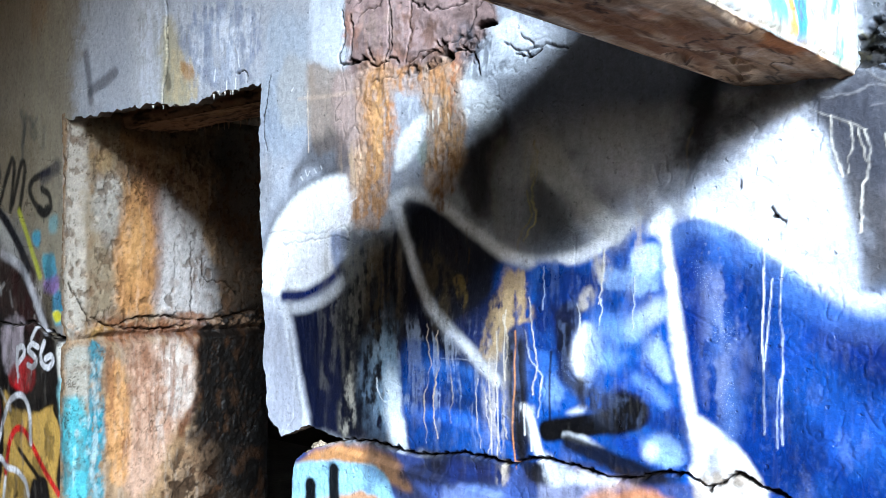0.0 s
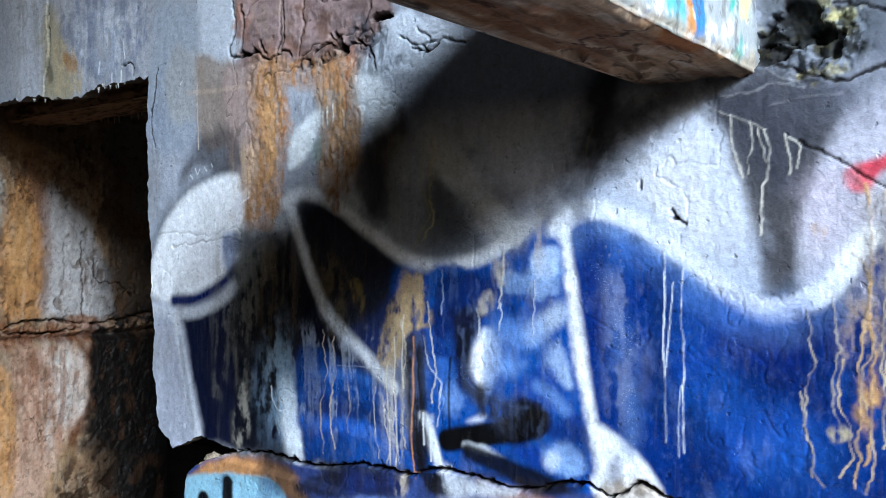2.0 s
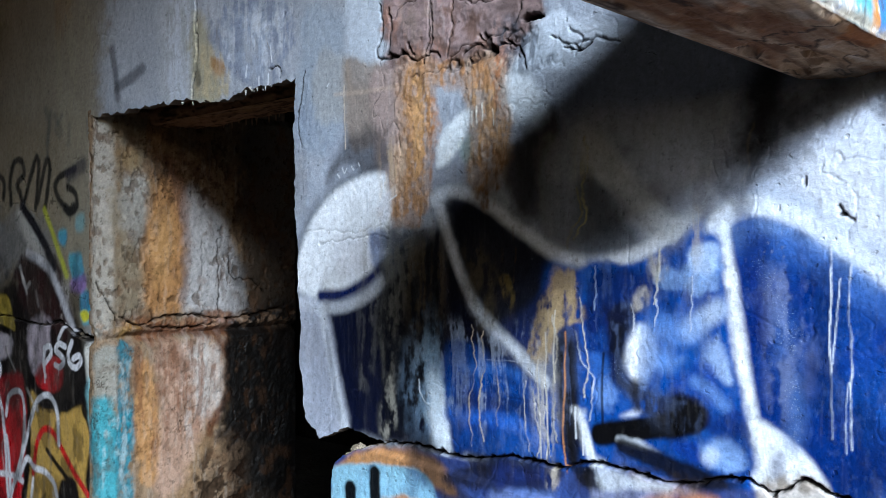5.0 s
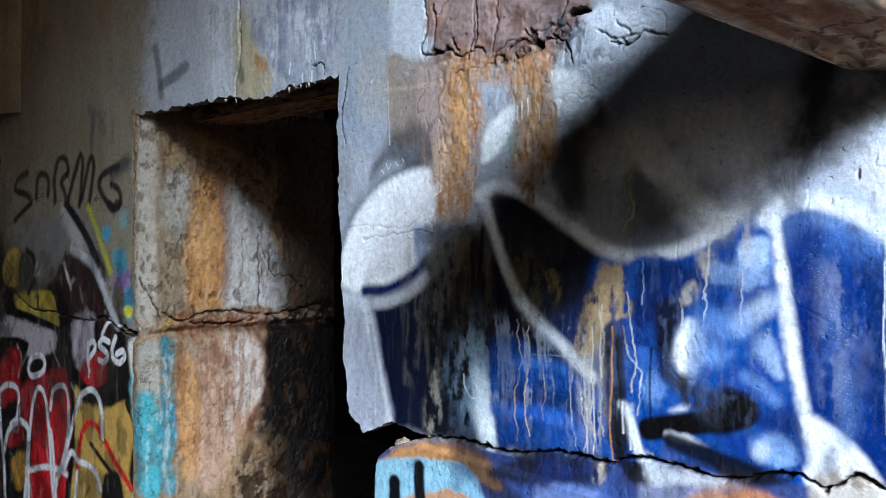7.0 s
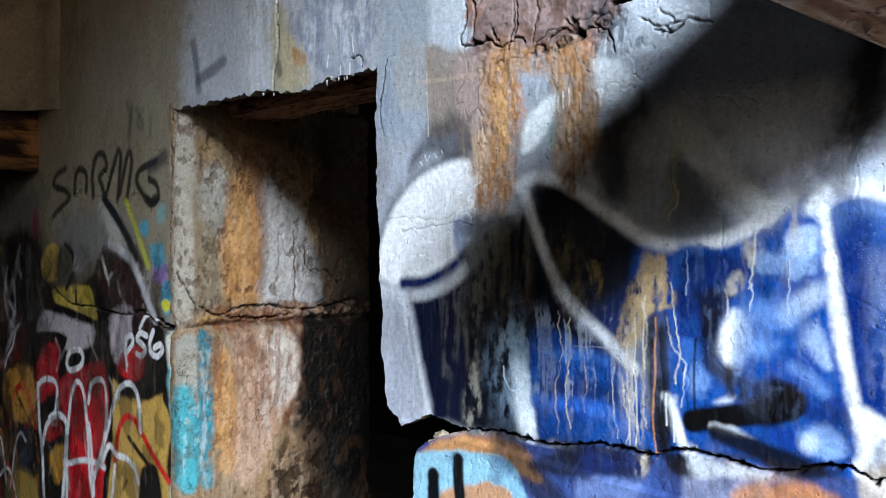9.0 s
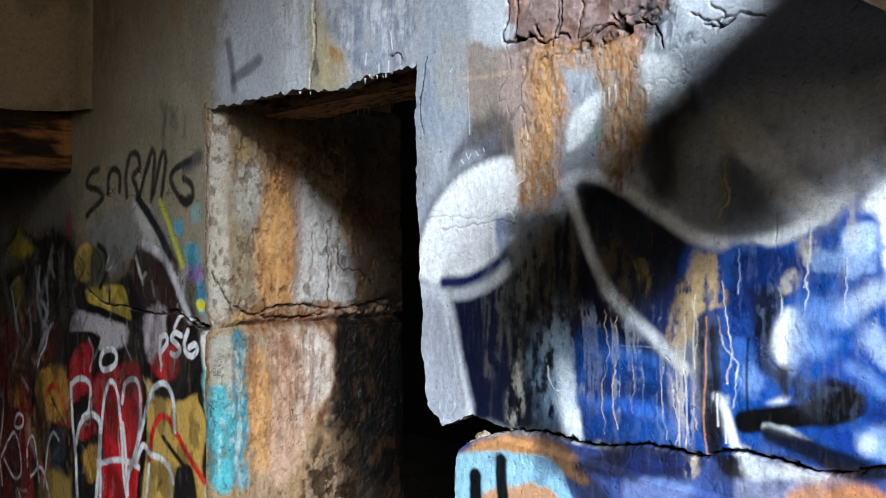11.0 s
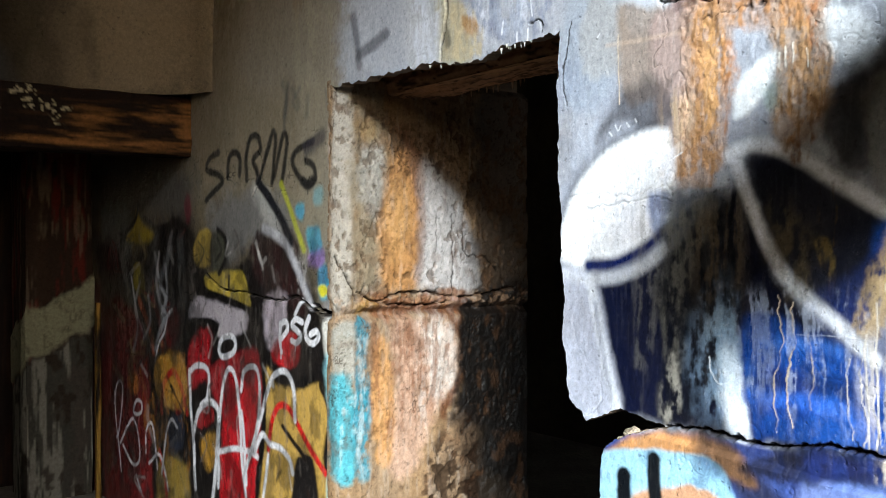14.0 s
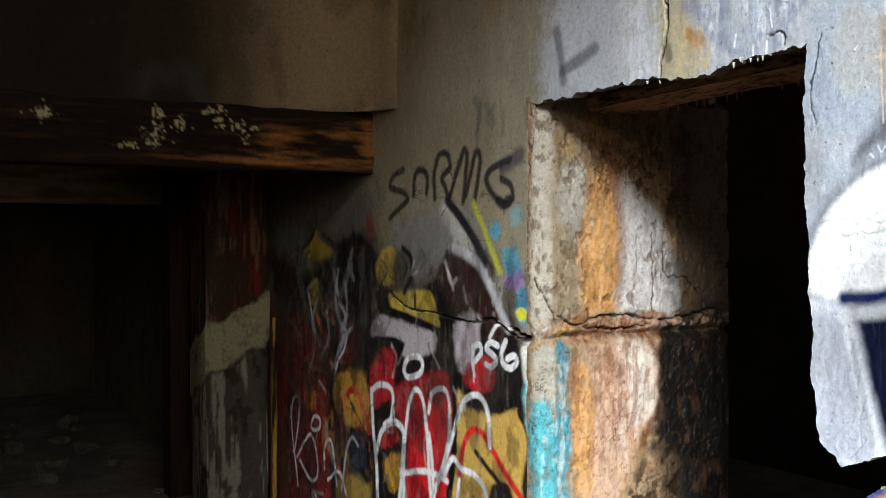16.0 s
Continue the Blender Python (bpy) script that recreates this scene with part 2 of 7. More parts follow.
def part(name, bm, mat, parent=None, label="", smooth=False):
    me = bpy.data.meshes.new(name)
    bm.to_mesh(me); bm.free()
    me.materials.append(mat)
    if smooth:
        for p in me.polygons:
            p.use_smooth = True
    ob = new(name, me)
    ob.parent = parent
    if label:
        ob["label"] = label
    return ob


def boxes(name, mat, *dims, parent=None):
    bm = bmesh.new()
    for d in dims:
        box(bm, *d)
    return part(name, bm, mat, parent)


def structure(ob, label, category):
    return tagged(ob, label, category, kind="structure")


def prism(name, w, h, length, base, coat, res=0.006, bulge=0.01, mat=None, parent=None, rough=0.85):
    """A beam along its own -y from 0, w wide (x) and h high (z): one coated skin round its four faces, rounded at the arrises, and two ends.
    u runs round the section from its bottom left corner: underside, right face, top, left face."""
    per = 2 * (w + h)
    u, v = grid(0, per, res, 0, length, res)
    c = Coat(u, v, base, rough)
    coat(c)
    # meet at the seam
    s = step(0, 0.05, c.u) * (1 - step(per - 0.05, per, c.u))
    c.d *= s
    corners = np.array([0, w, w + h, 2 * w + h, per])
    near = np.min(np.abs(c.u[:, None] - corners[None]), 1)

    def place(u, v, d):
        x = np.interp(u, corners, [-w / 2, w / 2, w / 2, -w / 2, -w / 2])
        z = np.interp(u, corners, [0, 0, h, h, 0])
        nx, nz = x / (w / 2), (z - h / 2) / (h / 2)
        nx, nz = np.sign(nx) * np.abs(nx) ** 12, np.sign(nz) * np.abs(nz) ** 12
        k = np.maximum(np.hypot(nx, nz), 1e-6)
        r = -bulge * (1 - step(0, bulge * 2.2, near)) * 0.5
        return x + nx / k * (d + r), -v, z + nz / k * (d + r)
    mat = mat or PLASTER
    ob = cut_sheet(name, c, place, mat, None, 0)
    if parent:
        ob.parent = parent
    ends = []
    for y in (0.0, -length):
        bm = bmesh.new()
        bmesh.ops.create_grid(bm, x_segments=12, y_segments=12, size=0.5)
        for p in bm.verts:
            p.co = Vector((p.co.x * (w - bulge * 0.8), y + (0.004 if y < 0 else -0.004) + 0.004 * noise.noise(p.co * 9), h / 2 + p.co.y * (h - bulge * 0.8)))
        ends.append(bm)
    return ob, ends


# ---- the shell of the place ----
ROOM_TOP = 5.2
# ceiling, south and east walls are unseen; their edges shape the light
OPEN_FROM = 5.4
structure(boxes("ground", EARTH, (-120, 120, -120, 120, -0.6, -0.21)), "bare earth round the ruin", "ground")
structure(boxes("floor", EARTH, (-9, 8.2, -4.3, 3.2, -0.2, 0.0)), "dark trodden earth floor with rubble", "floor")
structure(boxes("ceiling", DARK_PLASTER, (-9.3, OPEN_FROM, -4.6, 0.0, ROOM_TOP, ROOM_TOP + 0.25), (-9.3, 8.5, 0.0, 3.5, ROOM_TOP, ROOM_TOP + 0.25)), "unseen sooty dark plaster ceiling, left open at one end for the sun", "ceiling")
structure(boxes("wall_south", DARK_PLASTER, (-9.3, 4.6, -4.6, -4.3, -0.2, ROOM_TOP), (4.6, 8.5, -4.6, -4.3, -0.2, 2.6)), "unseen bare plaster wall, lower at one end to pass the sun", "wall")
structure(boxes("wall_west", DARK_PLASTER, (-9.3, -9, -4.3, 3.2, -0.2, ROOM_TOP)), "dim bare plaster end wall", "wall")
structure(boxes("wall_east", BARE, (8.2, 8.5, -4.3, 3.2, -0.2, 1.4)), "unseen bare masonry end wall, kept low to let in sky light", "wall")
structure(boxes("wall_back", DARK_PLASTER, (-9.3, 8.5, 3.2, 3.5, -0.2, ROOM_TOP)), "dark wall of the room behind the doorway", "wall")
# the painted wall: y = 0 is its face, x = 0 the doorway's ragged edge
structure(boxes("wall_north_core", BARE, (0.42, 8.2, 0.06, 0.9, -0.2, ROOM_TOP), (0.08, 0.42, 0.06, 0.9, 1.06, ROOM_TOP), (0.22, 0.42, 0.06, 0.9, -0.2, 0.93), (-1.24, 0.08, 0.06, 0.5, 2.2, ROOM_TOP), (-9, -1.24, 0.06, 0.94, -0.2, ROOM_TOP)),
          "thick bare masonry behind the painted plaster", "wall")


def wall_relief(c, seed):
    c.d += 0.02 * (c.noise(1.6, 1.6, seed, 3) - 0.5) + 0.005 * (c.noise(11, 7, seed + 1, 4) - 0.5) + 0.0016 * (c.noise(70, 45, seed + 2, 3) - 0.5)


def wall_place(u, v, d):
    return u, -d, v


def paint_wall(c):
    """Coats of the long wall, oldest first: plaster, fields, sprayed lines, runs, cracks."""
    n = c.noise(3, 3, 101)
    left = 1 - step(-1.3, -1.1, c.u)
    c.lay(left, "6e624f")
    c.lay(step(0.4, 0.7, n) * 0.5 * (1 - left), "b4b9c4")
    c.lay(left * step(0.45, 0.6, c.noise(2, 1, 103)) * 0.4, "544a3e")
    c.area('a2a4ac', (-1.844, 2.626, -0.136, 2.337, 0.388, 2.249, 0.409, 2.001, 0.223, 1.886, 0.034, 1.745, -0.029, 1.986, -1.854, 2.055), soft=0.0660, wob=0.044, alpha=0.85)
    c.area('c8cfdb', (0.250, 2.242, 0.399, 2.218, 0.386, 1.974, 0.318, 1.952, 0.248, 2.004), soft=0.0210, wob=0.015, alpha=0.8)
    c.area('9aa4b2', (0.039, 2.183, 0.226, 2.156, 0.212, 1.977, 0.199, 1.813, 0.035, 1.807), soft=0.0224, wob=0.016, alpha=0.7)
    c.area('a39c92', (0.127, 2.063, 0.248, 2.019, 0.223, 1.871, 0.100, 1.896), soft=0.0160, alpha=0.4, wob=0.0192)
    c.area('8d7b6c', (0.229, 2.021, 0.319, 2.018, 0.473, 1.951, 0.472, 1.823, 0.362, 1.788, 0.247, 1.802), soft=0.0150, alpha=0.8, wob=0.018)
    c.area('a08b86', (0.341, 1.979, 0.495, 1.977, 0.482, 1.724, 0.405, 1.583, 0.361, 1.686, 0.351, 1.847), soft=0.0180, alpha=0.8, wob=0.021)
    c.stroke('c9b09c', 0.0075, 0.0060, (0.188, 1.942, 0.318, 1.937, 0.473, 1.937, 0.536, 1.928), alpha=0.35)
    c.area('85706e', (0.402, 2.246, 0.640, 2.206, 0.863, 2.169, 0.931, 2.043, 0.862, 2.002, 0.844, 1.965, 0.638, 1.972, 0.474, 1.996, 0.404, 2.021), soft=0.0112, wob=0.0252)
    c.area('a58d8c', (0.432, 2.198, 0.791, 2.154, 0.790, 2.024, 0.618, 2.018, 0.453, 2.053), soft=0.0168, wob=0.042, alpha=0.55)
    c.area('c9d0dc', (0.879, 2.025, 0.965, 2.051, 1.169, 1.963, 1.124, 1.921, 0.930, 1.917, 0.861, 1.950), soft=0.0130, wob=0.0208, alpha=0.9)
    c.area('a0a6b6', (0.896, 1.832, 1.030, 1.907, 1.184, 1.950, 1.365, 1.883, 1.404, 1.735, 1.378, 1.648, 1.268, 1.571, 1.122, 1.525, 0.962, 1.538, 0.859, 1.616, 0.806, 1.708), soft=0.0286, wob=0.0208)
    c.area('3a3633', (0.797, 1.709, 0.860, 1.790, 0.947, 1.840, 0.963, 1.751, 0.920, 1.589, 0.842, 1.597), soft=0.0208, wob=0.0208, alpha=0.85)
    c.area('5c606c', (0.930, 1.842, 1.124, 1.921, 1.298, 1.890, 1.325, 1.797, 1.183, 1.738, 1.029, 1.772), soft=0.0312, wob=0.0312, alpha=0.35)
    c.area('b8bac0', (1.013, 1.773, 1.061, 1.818, 1.153, 1.692, 1.254, 1.595, 1.211, 1.549, 1.091, 1.550, 1.028, 1.624), soft=0.0234, wob=0.0312, alpha=0.55)
    c.stroke('121216', 0.0616, 0.0264, (1.468, 1.861, 1.443, 1.787, 1.404, 1.691, 1.384, 1.642), alpha=0.85)
    c.streak('8d8868', 1.013, 1.069, 1.771, 1.525, alpha=0.6, seed=8, cut=0.52, thin=90)
    c.stroke('4a4e58', 0.0520, 0.0286, (0.866, 1.684, 0.946, 1.577, 1.053, 1.513), alpha=0.6)
    c.stroke('c2c4c8', 0.0408, 0.0216, (1.024, 1.764, 1.111, 1.672, 1.194, 1.584, 1.234, 1.548), alpha=0.55)
    c.stroke('2e3036', 0.0572, 0.0312, (1.038, 1.638, 1.097, 1.562, 1.139, 1.525), alpha=0.7)
    c.stroke('34363c', 0.0432, 0.0240, (1.153, 1.730, 1.208, 1.655, 1.234, 1.595), alpha=0.5)
    c.area('a9a698', (0.899, 1.761, 0.947, 1.770, 0.970, 1.641, 0.946, 1.551, 0.906, 1.617), soft=0.0156, wob=0.0234, alpha=0.4)
    c.streak('b4a670', 1.001, 1.046, 1.764, 1.525, alpha=0.75, seed=95, cut=0.5, thin=60)
    c.area('c6cfe2', (1.391, 1.614, 1.467, 1.688, 1.564, 1.746, 1.666, 1.774, 1.741, 1.634, 1.781, 1.447, 1.687, 1.465, 1.552, 1.568, 1.455, 1.602), soft=0.0286, wob=0.0088)
    c.area('b9b9ca', (1.841, 1.430, 1.836, 1.564, 1.889, 1.723, 1.980, 1.789, 2.145, 1.850, 2.145, 1.543, 1.962, 1.544, 1.889, 1.450), soft=0.0260, wob=0.008)
    c.area('4f545f', (1.731, 1.814, 1.908, 1.824, 2.039, 1.863, 2.161, 1.966, 1.793, 2.031, 1.762, 1.899), soft=0.0220, wob=0.02, alpha=0.9)
    c.area('4a4a50', (1.677, 1.784, 1.725, 1.695, 1.756, 1.565, 1.776, 1.442, 1.826, 1.444, 1.836, 1.564, 1.889, 1.714, 1.917, 1.795, 1.822, 1.824, 1.731, 1.814), soft=0.0154, wob=0.011)
    c.area('6b6d78', (1.752, 1.812, 1.822, 1.814, 1.908, 1.787, 1.880, 1.724, 1.792, 1.740), soft=0.0180, wob=0.022, alpha=0.6)
    c.area('cf3048', (1.917, 1.656, 1.980, 1.680, 2.038, 1.703, 2.098, 1.726, 2.098, 1.630, 2.038, 1.623, 1.980, 1.648, 1.953, 1.617, 1.926, 1.614, 1.912, 1.633), soft=0.0081, wob=0.0072, alpha=0.92, rough=0.35)
    c.area('f0d4dc', (1.997, 1.661, 2.032, 1.668, 2.023, 1.633), soft=0.0081, wob=0.0054, alpha=0.7)
    c.area('070f2c', (0.150, 1.333, 0.242, 1.345, 0.359, 1.409, 0.426, 1.468, 0.469, 1.355, 0.467, 1.155, 0.466, 1.013, 0.310, 1.008, 0.230, 1.014, 0.193, 1.161), soft=0.0192, wob=0.0096, rough=0.5)
    c.area('0b0e20', (0.426, 1.482, 0.554, 1.553, 0.635, 1.580, 0.673, 1.417, 0.785, 1.289, 0.926, 1.196, 0.925, 1.031, 0.631, 0.997, 0.466, 1.013, 0.424, 1.238), soft=0.0196, wob=0.0196, rough=0.35)
    c.area('0d1020', (0.615, 1.608, 0.675, 1.647, 0.751, 1.618, 0.928, 1.506, 1.011, 1.476, 0.927, 1.373, 0.785, 1.315, 0.673, 1.444), soft=0.0252, wob=0.014, rough=0.35)
    c.area('164592', (0.633, 1.279, 0.785, 1.249, 0.926, 1.196, 0.942, 1.033, 0.709, 1.007, 0.611, 1.030, 0.602, 1.167), soft=0.0286, wob=0.0182, rough=0.3, alpha=0.95)
    c.area('1a3484', (0.671, 1.173, 0.784, 1.157, 0.784, 1.091, 0.651, 1.076), soft=0.0208, alpha=0.6, wob=0.013)
    c.area('14489a', (0.928, 1.475, 1.121, 1.483, 1.254, 1.537, 1.351, 1.570, 1.390, 1.392, 1.434, 1.131, 1.452, 1.043, 1.452, 0.958, 0.855, 0.853, 0.926, 1.196), soft=0.0182, wob=0.013, rough=0.3)
    c.area('1c2c70', (0.927, 1.424, 1.011, 1.476, 1.121, 1.465, 1.136, 1.382, 1.058, 1.281, 0.927, 1.272), soft=0.0182, wob=0.0182, alpha=0.7, rough=0.3)
    c.area('0b2e78', (1.384, 1.564, 1.436, 1.582, 1.504, 1.573, 1.575, 1.530, 1.654, 1.479, 1.719, 1.430, 1.781, 1.408, 1.841, 1.420, 1.889, 1.455, 1.926, 1.507, 2.006, 1.562, 2.010, 1.345, 2.014, 1.057, 1.597, 0.984, 1.538, 1.112, 1.440, 1.175, 1.409, 1.349), soft=0.0088, wob=0.0055, rough=0.28)
    c.area('103a8c', (2.010, 1.579, 2.065, 1.622, 2.160, 1.576, 2.160, 1.083, 2.022, 1.059, 2.018, 1.346), soft=0.0080, wob=0.0048, rough=0.3)
    c.area('1f52a8', (1.632, 1.320, 1.740, 1.347, 1.821, 1.255, 1.888, 1.158, 1.739, 1.128, 1.631, 1.217), soft=0.0374, wob=0.055, alpha=0.55, rough=0.28)
    c.area('0f2066', (1.654, 1.403, 1.771, 1.368, 1.870, 1.374, 1.821, 1.294, 1.687, 1.344), soft=0.0300, wob=0.04, alpha=0.6, rough=0.28)
    c.area('0f1f60', (1.435, 1.536, 1.504, 1.525, 1.454, 1.329, 1.435, 1.394), soft=0.0286, wob=0.033, alpha=0.5, rough=0.28)
    c.area('12265c', (0.776, 1.314, 0.858, 1.371, 0.936, 1.412, 0.969, 1.300, 0.951, 1.192, 0.857, 1.235), soft=0.0156, wob=0.0104, rough=0.3)
    c.area('e6ecf6', (0.551, 1.163, 0.592, 1.180, 0.631, 1.012, 0.587, 1.007), soft=0.0112, wob=0.0056, alpha=0.9)
    c.area('2b3040', (0.414, 1.381, 0.511, 1.413, 0.531, 1.301, 0.467, 1.155, 0.435, 1.181), soft=0.0196, wob=0.0196, alpha=0.7)
    c.area('b0b4c4', (0.007, 1.367, 0.150, 1.333, 0.205, 1.162, 0.239, 1.000, 0.091, 0.920, -0.038, 1.111), soft=0.0150, wob=0.0075)
    c.stroke('d4d8e2', 0.0256, 0.0128, (0.130, 1.338, 0.164, 1.220, 0.197, 1.101, 0.232, 1.007), alpha=0.9)
    c.stroke('8e93a4', 0.0120, 0.0090, (0.149, 1.280, 0.178, 1.160, 0.206, 1.041), alpha=0.6)
    c.area('5c6068', (0.010, 1.462, 0.059, 1.588, 0.161, 1.678, 0.293, 1.733, 0.395, 1.728, 0.244, 1.555, 0.096, 1.432), soft=0.0320, wob=0.0128, alpha=0.8)
    c.area('38363a', (0.247, 1.825, 0.363, 1.831, 0.411, 1.756, 0.339, 1.716, 0.222, 1.736, 0.153, 1.706, 0.198, 1.767), soft=0.0240, wob=0.021, alpha=0.75)
    c.area('eceef4', (0.012, 1.399, 0.029, 1.494, 0.084, 1.587, 0.173, 1.662, 0.293, 1.706, 0.388, 1.708, 0.410, 1.641, 0.409, 1.540, 0.400, 1.482, 0.290, 1.407, 0.145, 1.372), soft=0.0144, wob=0.0064, rough=0.35)
    c.area('bdb9c4', (0.196, 1.540, 0.360, 1.555, 0.359, 1.467, 0.219, 1.420), soft=0.0360, wob=0.03, alpha=0.35)
    c.area('4a6fae', (0.337, 1.555, 0.396, 1.554, 0.391, 1.482, 0.348, 1.467), soft=0.0120, wob=0.009, alpha=0.6)
    c.stroke('101e50', 0.0255, 0.0165, (0.125, 1.379, 0.219, 1.387, 0.313, 1.422, 0.377, 1.464), taper=0.7, rough=0.3)
    c.stroke('d6dae4', 0.024, 0.0144, (0.028, 1.356, 0.145, 1.342, 0.266, 1.361, 0.363, 1.406, 0.437, 1.465), taper=0.8, alpha=0.6)
    c.stroke('9a9ea8', 0.0210, 0.0180, (0.426, 1.461, 0.480, 1.500, 0.554, 1.546), alpha=0.6)
    c.stroke('e4e8f0', 0.0221, 0.0156, (0.567, 1.636, 0.626, 1.655, 0.684, 1.649, 0.760, 1.615, 0.859, 1.554, 0.945, 1.506, 1.027, 1.486, 1.114, 1.489, 1.196, 1.514, 1.254, 1.554, 1.303, 1.588), alpha=0.85)
    c.stroke('dfe4ee', 0.0224, 0.0154, (0.591, 1.619, 0.619, 1.546, 0.673, 1.437, 0.739, 1.352, 0.831, 1.285, 0.926, 1.208), alpha=0.9)
    c.stroke('eef2fa', 0.0264, 0.0120, (1.009, 1.147, 1.033, 1.094, 1.072, 1.026, 1.103, 0.969), alpha=0.9)
    c.stroke('f4f7fd', 0.0297, 0.0143, (1.357, 1.570, 1.377, 1.470, 1.396, 1.348, 1.412, 1.239, 1.434, 1.131, 1.462, 1.036), taper=1.2)
    c.stroke('f6f9ff', 0.0308, 0.0165, (1.351, 1.559, 1.391, 1.592, 1.455, 1.597, 1.528, 1.572, 1.598, 1.525, 1.671, 1.475, 1.735, 1.431, 1.791, 1.416, 1.851, 1.434, 1.898, 1.471, 1.926, 1.516, 1.953, 1.544), taper=1.0)
    c.stroke('9fc0ee', 0.0660, 0.0440, (1.364, 1.548, 1.455, 1.585, 1.528, 1.557, 1.665, 1.464, 1.781, 1.398, 1.889, 1.450), alpha=0.25)
    c.area('eef2fa', (1.434, 1.177, 1.490, 1.163, 1.541, 1.125, 1.588, 1.064, 1.608, 0.986, 1.489, 0.965, 1.453, 1.078), soft=0.0088, wob=0.0044)
    c.area('7a7f96', (1.475, 1.114, 1.496, 1.122, 1.490, 1.062, 1.473, 1.070), soft=0.0099, wob=0.0055, alpha=0.7)
    c.stroke('f0f4fc', 0.0252, 0.0126, (1.997, 1.544, 2.006, 1.417, 2.010, 1.291, 2.018, 1.112))
    c.stroke('f0f4fc', 0.0324, 0.0108, (2.018, 1.202, 2.064, 1.208, 2.113, 1.162))
    c.stroke('dfe6ee', 0.0780, 0.0312, (0.817, 1.916, 0.861, 1.860, 0.887, 1.839), alpha=0.75)
    c.area('0f0d0e', (0.955, 1.320, 0.998, 1.329, 1.012, 1.247, 1.022, 1.046, 0.973, 1.039, 0.958, 1.191), soft=0.0117, wob=0.0117, alpha=0.9)
    c.stroke('dfe6f2', 0.0156, 0.0104, (1.037, 1.149, 1.059, 1.101, 1.081, 1.054), alpha=0.9)
    c.stroke('2f6ad0', 0.0280, 0.0168, (0.615, 1.101, 0.708, 1.105, 0.830, 1.105, 0.897, 1.080), alpha=0.6)
    c.stroke('3f7ad8', 0.0168, 0.0168, (0.672, 1.220, 0.779, 1.228, 0.848, 1.221), alpha=0.5)
    c.area('0a1030', (0.634, 1.146, 0.762, 1.172, 0.864, 1.156, 0.847, 1.127, 0.671, 1.115), soft=0.0224, wob=0.0196, alpha=0.6)
    # mottled blue and white between the loops, under a black splayed mark
    c.area('14489a', (1.026, 1.475, 1.180, 1.483, 1.283, 1.527, 1.355, 1.544, 1.381, 1.394, 1.407, 1.241, 1.432, 1.079, 1.320, 1.054, 1.118, 1.053, 1.048, 1.086, 1.025, 1.281), soft=0.012, rough=0.3)
    c.area('0d1c52', (1.034, 1.460, 1.180, 1.474, 1.231, 1.452, 1.187, 1.386, 1.119, 1.347, 1.049, 1.331), soft=0.018, wob=0.02, alpha=0.85, rough=0.3)
    c.area('10205a', (1.044, 1.319, 1.119, 1.383, 1.142, 1.289, 1.134, 1.229, 1.064, 1.210), soft=0.018, wob=0.02, alpha=0.7, rough=0.3)
    c.area('8fb2e6', (1.220, 1.452, 1.280, 1.493, 1.342, 1.511, 1.362, 1.461, 1.328, 1.432, 1.252, 1.426), soft=0.013, wob=0.03, alpha=0.8)
    c.area('b4caee', (1.280, 1.505, 1.328, 1.527, 1.355, 1.511, 1.348, 1.471, 1.308, 1.465), soft=0.012, wob=0.02, alpha=0.7)
    c.stroke('bcd0f0', 0.030, 0.02, (1.293, 1.348, 1.328, 1.373, 1.361, 1.394), alpha=0.85)
    c.stroke('6f9be0', 0.040, 0.03, (1.230, 1.353, 1.266, 1.344, 1.307, 1.351), alpha=0.6)
    c.area('aac3ec', (1.327, 1.302, 1.358, 1.343, 1.381, 1.305, 1.385, 1.250, 1.354, 1.264), soft=0.012, wob=0.015, alpha=0.8)
    c.area('6f9be2', (1.208, 1.294, 1.251, 1.297, 1.282, 1.287, 1.251, 1.260, 1.215, 1.265), soft=0.018, wob=0.02, alpha=0.8)
    c.area('16378e', (1.251, 1.227, 1.321, 1.284, 1.354, 1.248, 1.361, 1.198, 1.279, 1.190), soft=0.018, wob=0.02, alpha=0.85)
    c.stroke('7ba4e6', 0.016, 0.016, (1.307, 1.244, 1.341, 1.230, 1.374, 1.199), alpha=0.6)
    c.area('f2f5fb', (1.134, 1.265, 1.142, 1.307, 1.167, 1.348, 1.191, 1.339, 1.188, 1.269, 1.168, 1.226), soft=0.014, wob=0.006)
    c.area('a9c4f0', (1.176, 1.348, 1.208, 1.334, 1.211, 1.270, 1.179, 1.221), soft=0.013, wob=0.015, alpha=0.65)
    c.area('7fa6e8', (1.059, 1.204, 1.106, 1.226, 1.134, 1.181, 1.080, 1.154), soft=0.015, wob=0.03, alpha=0.65)
    c.area('3f74cc', (1.049, 1.283, 1.088, 1.273, 1.095, 1.225, 1.053, 1.222), soft=0.015, wob=0.02, alpha=0.5)
    c.area('0e0f14', (1.096, 1.382, 1.147, 1.414, 1.165, 1.385, 1.143, 1.325, 1.128, 1.276, 1.091, 1.298), soft=0.017, wob=0.03, alpha=0.8, rough=0.4)
    c.stroke('101116', 0.026, 0.02, (1.128, 1.336, 1.125, 1.288, 1.128, 1.240, 1.164, 1.213), alpha=0.85, rough=0.35)
    c.area('eef2fa', (1.130, 1.154, 1.156, 1.171, 1.178, 1.168, 1.164, 1.152), soft=0.012, alpha=0.8)
    c.stroke('0a0a0d', 0.046, 0.010, (1.076, 1.108, 1.148, 1.125, 1.236, 1.145, 1.307, 1.170), rough=0.32, wob=0.1)
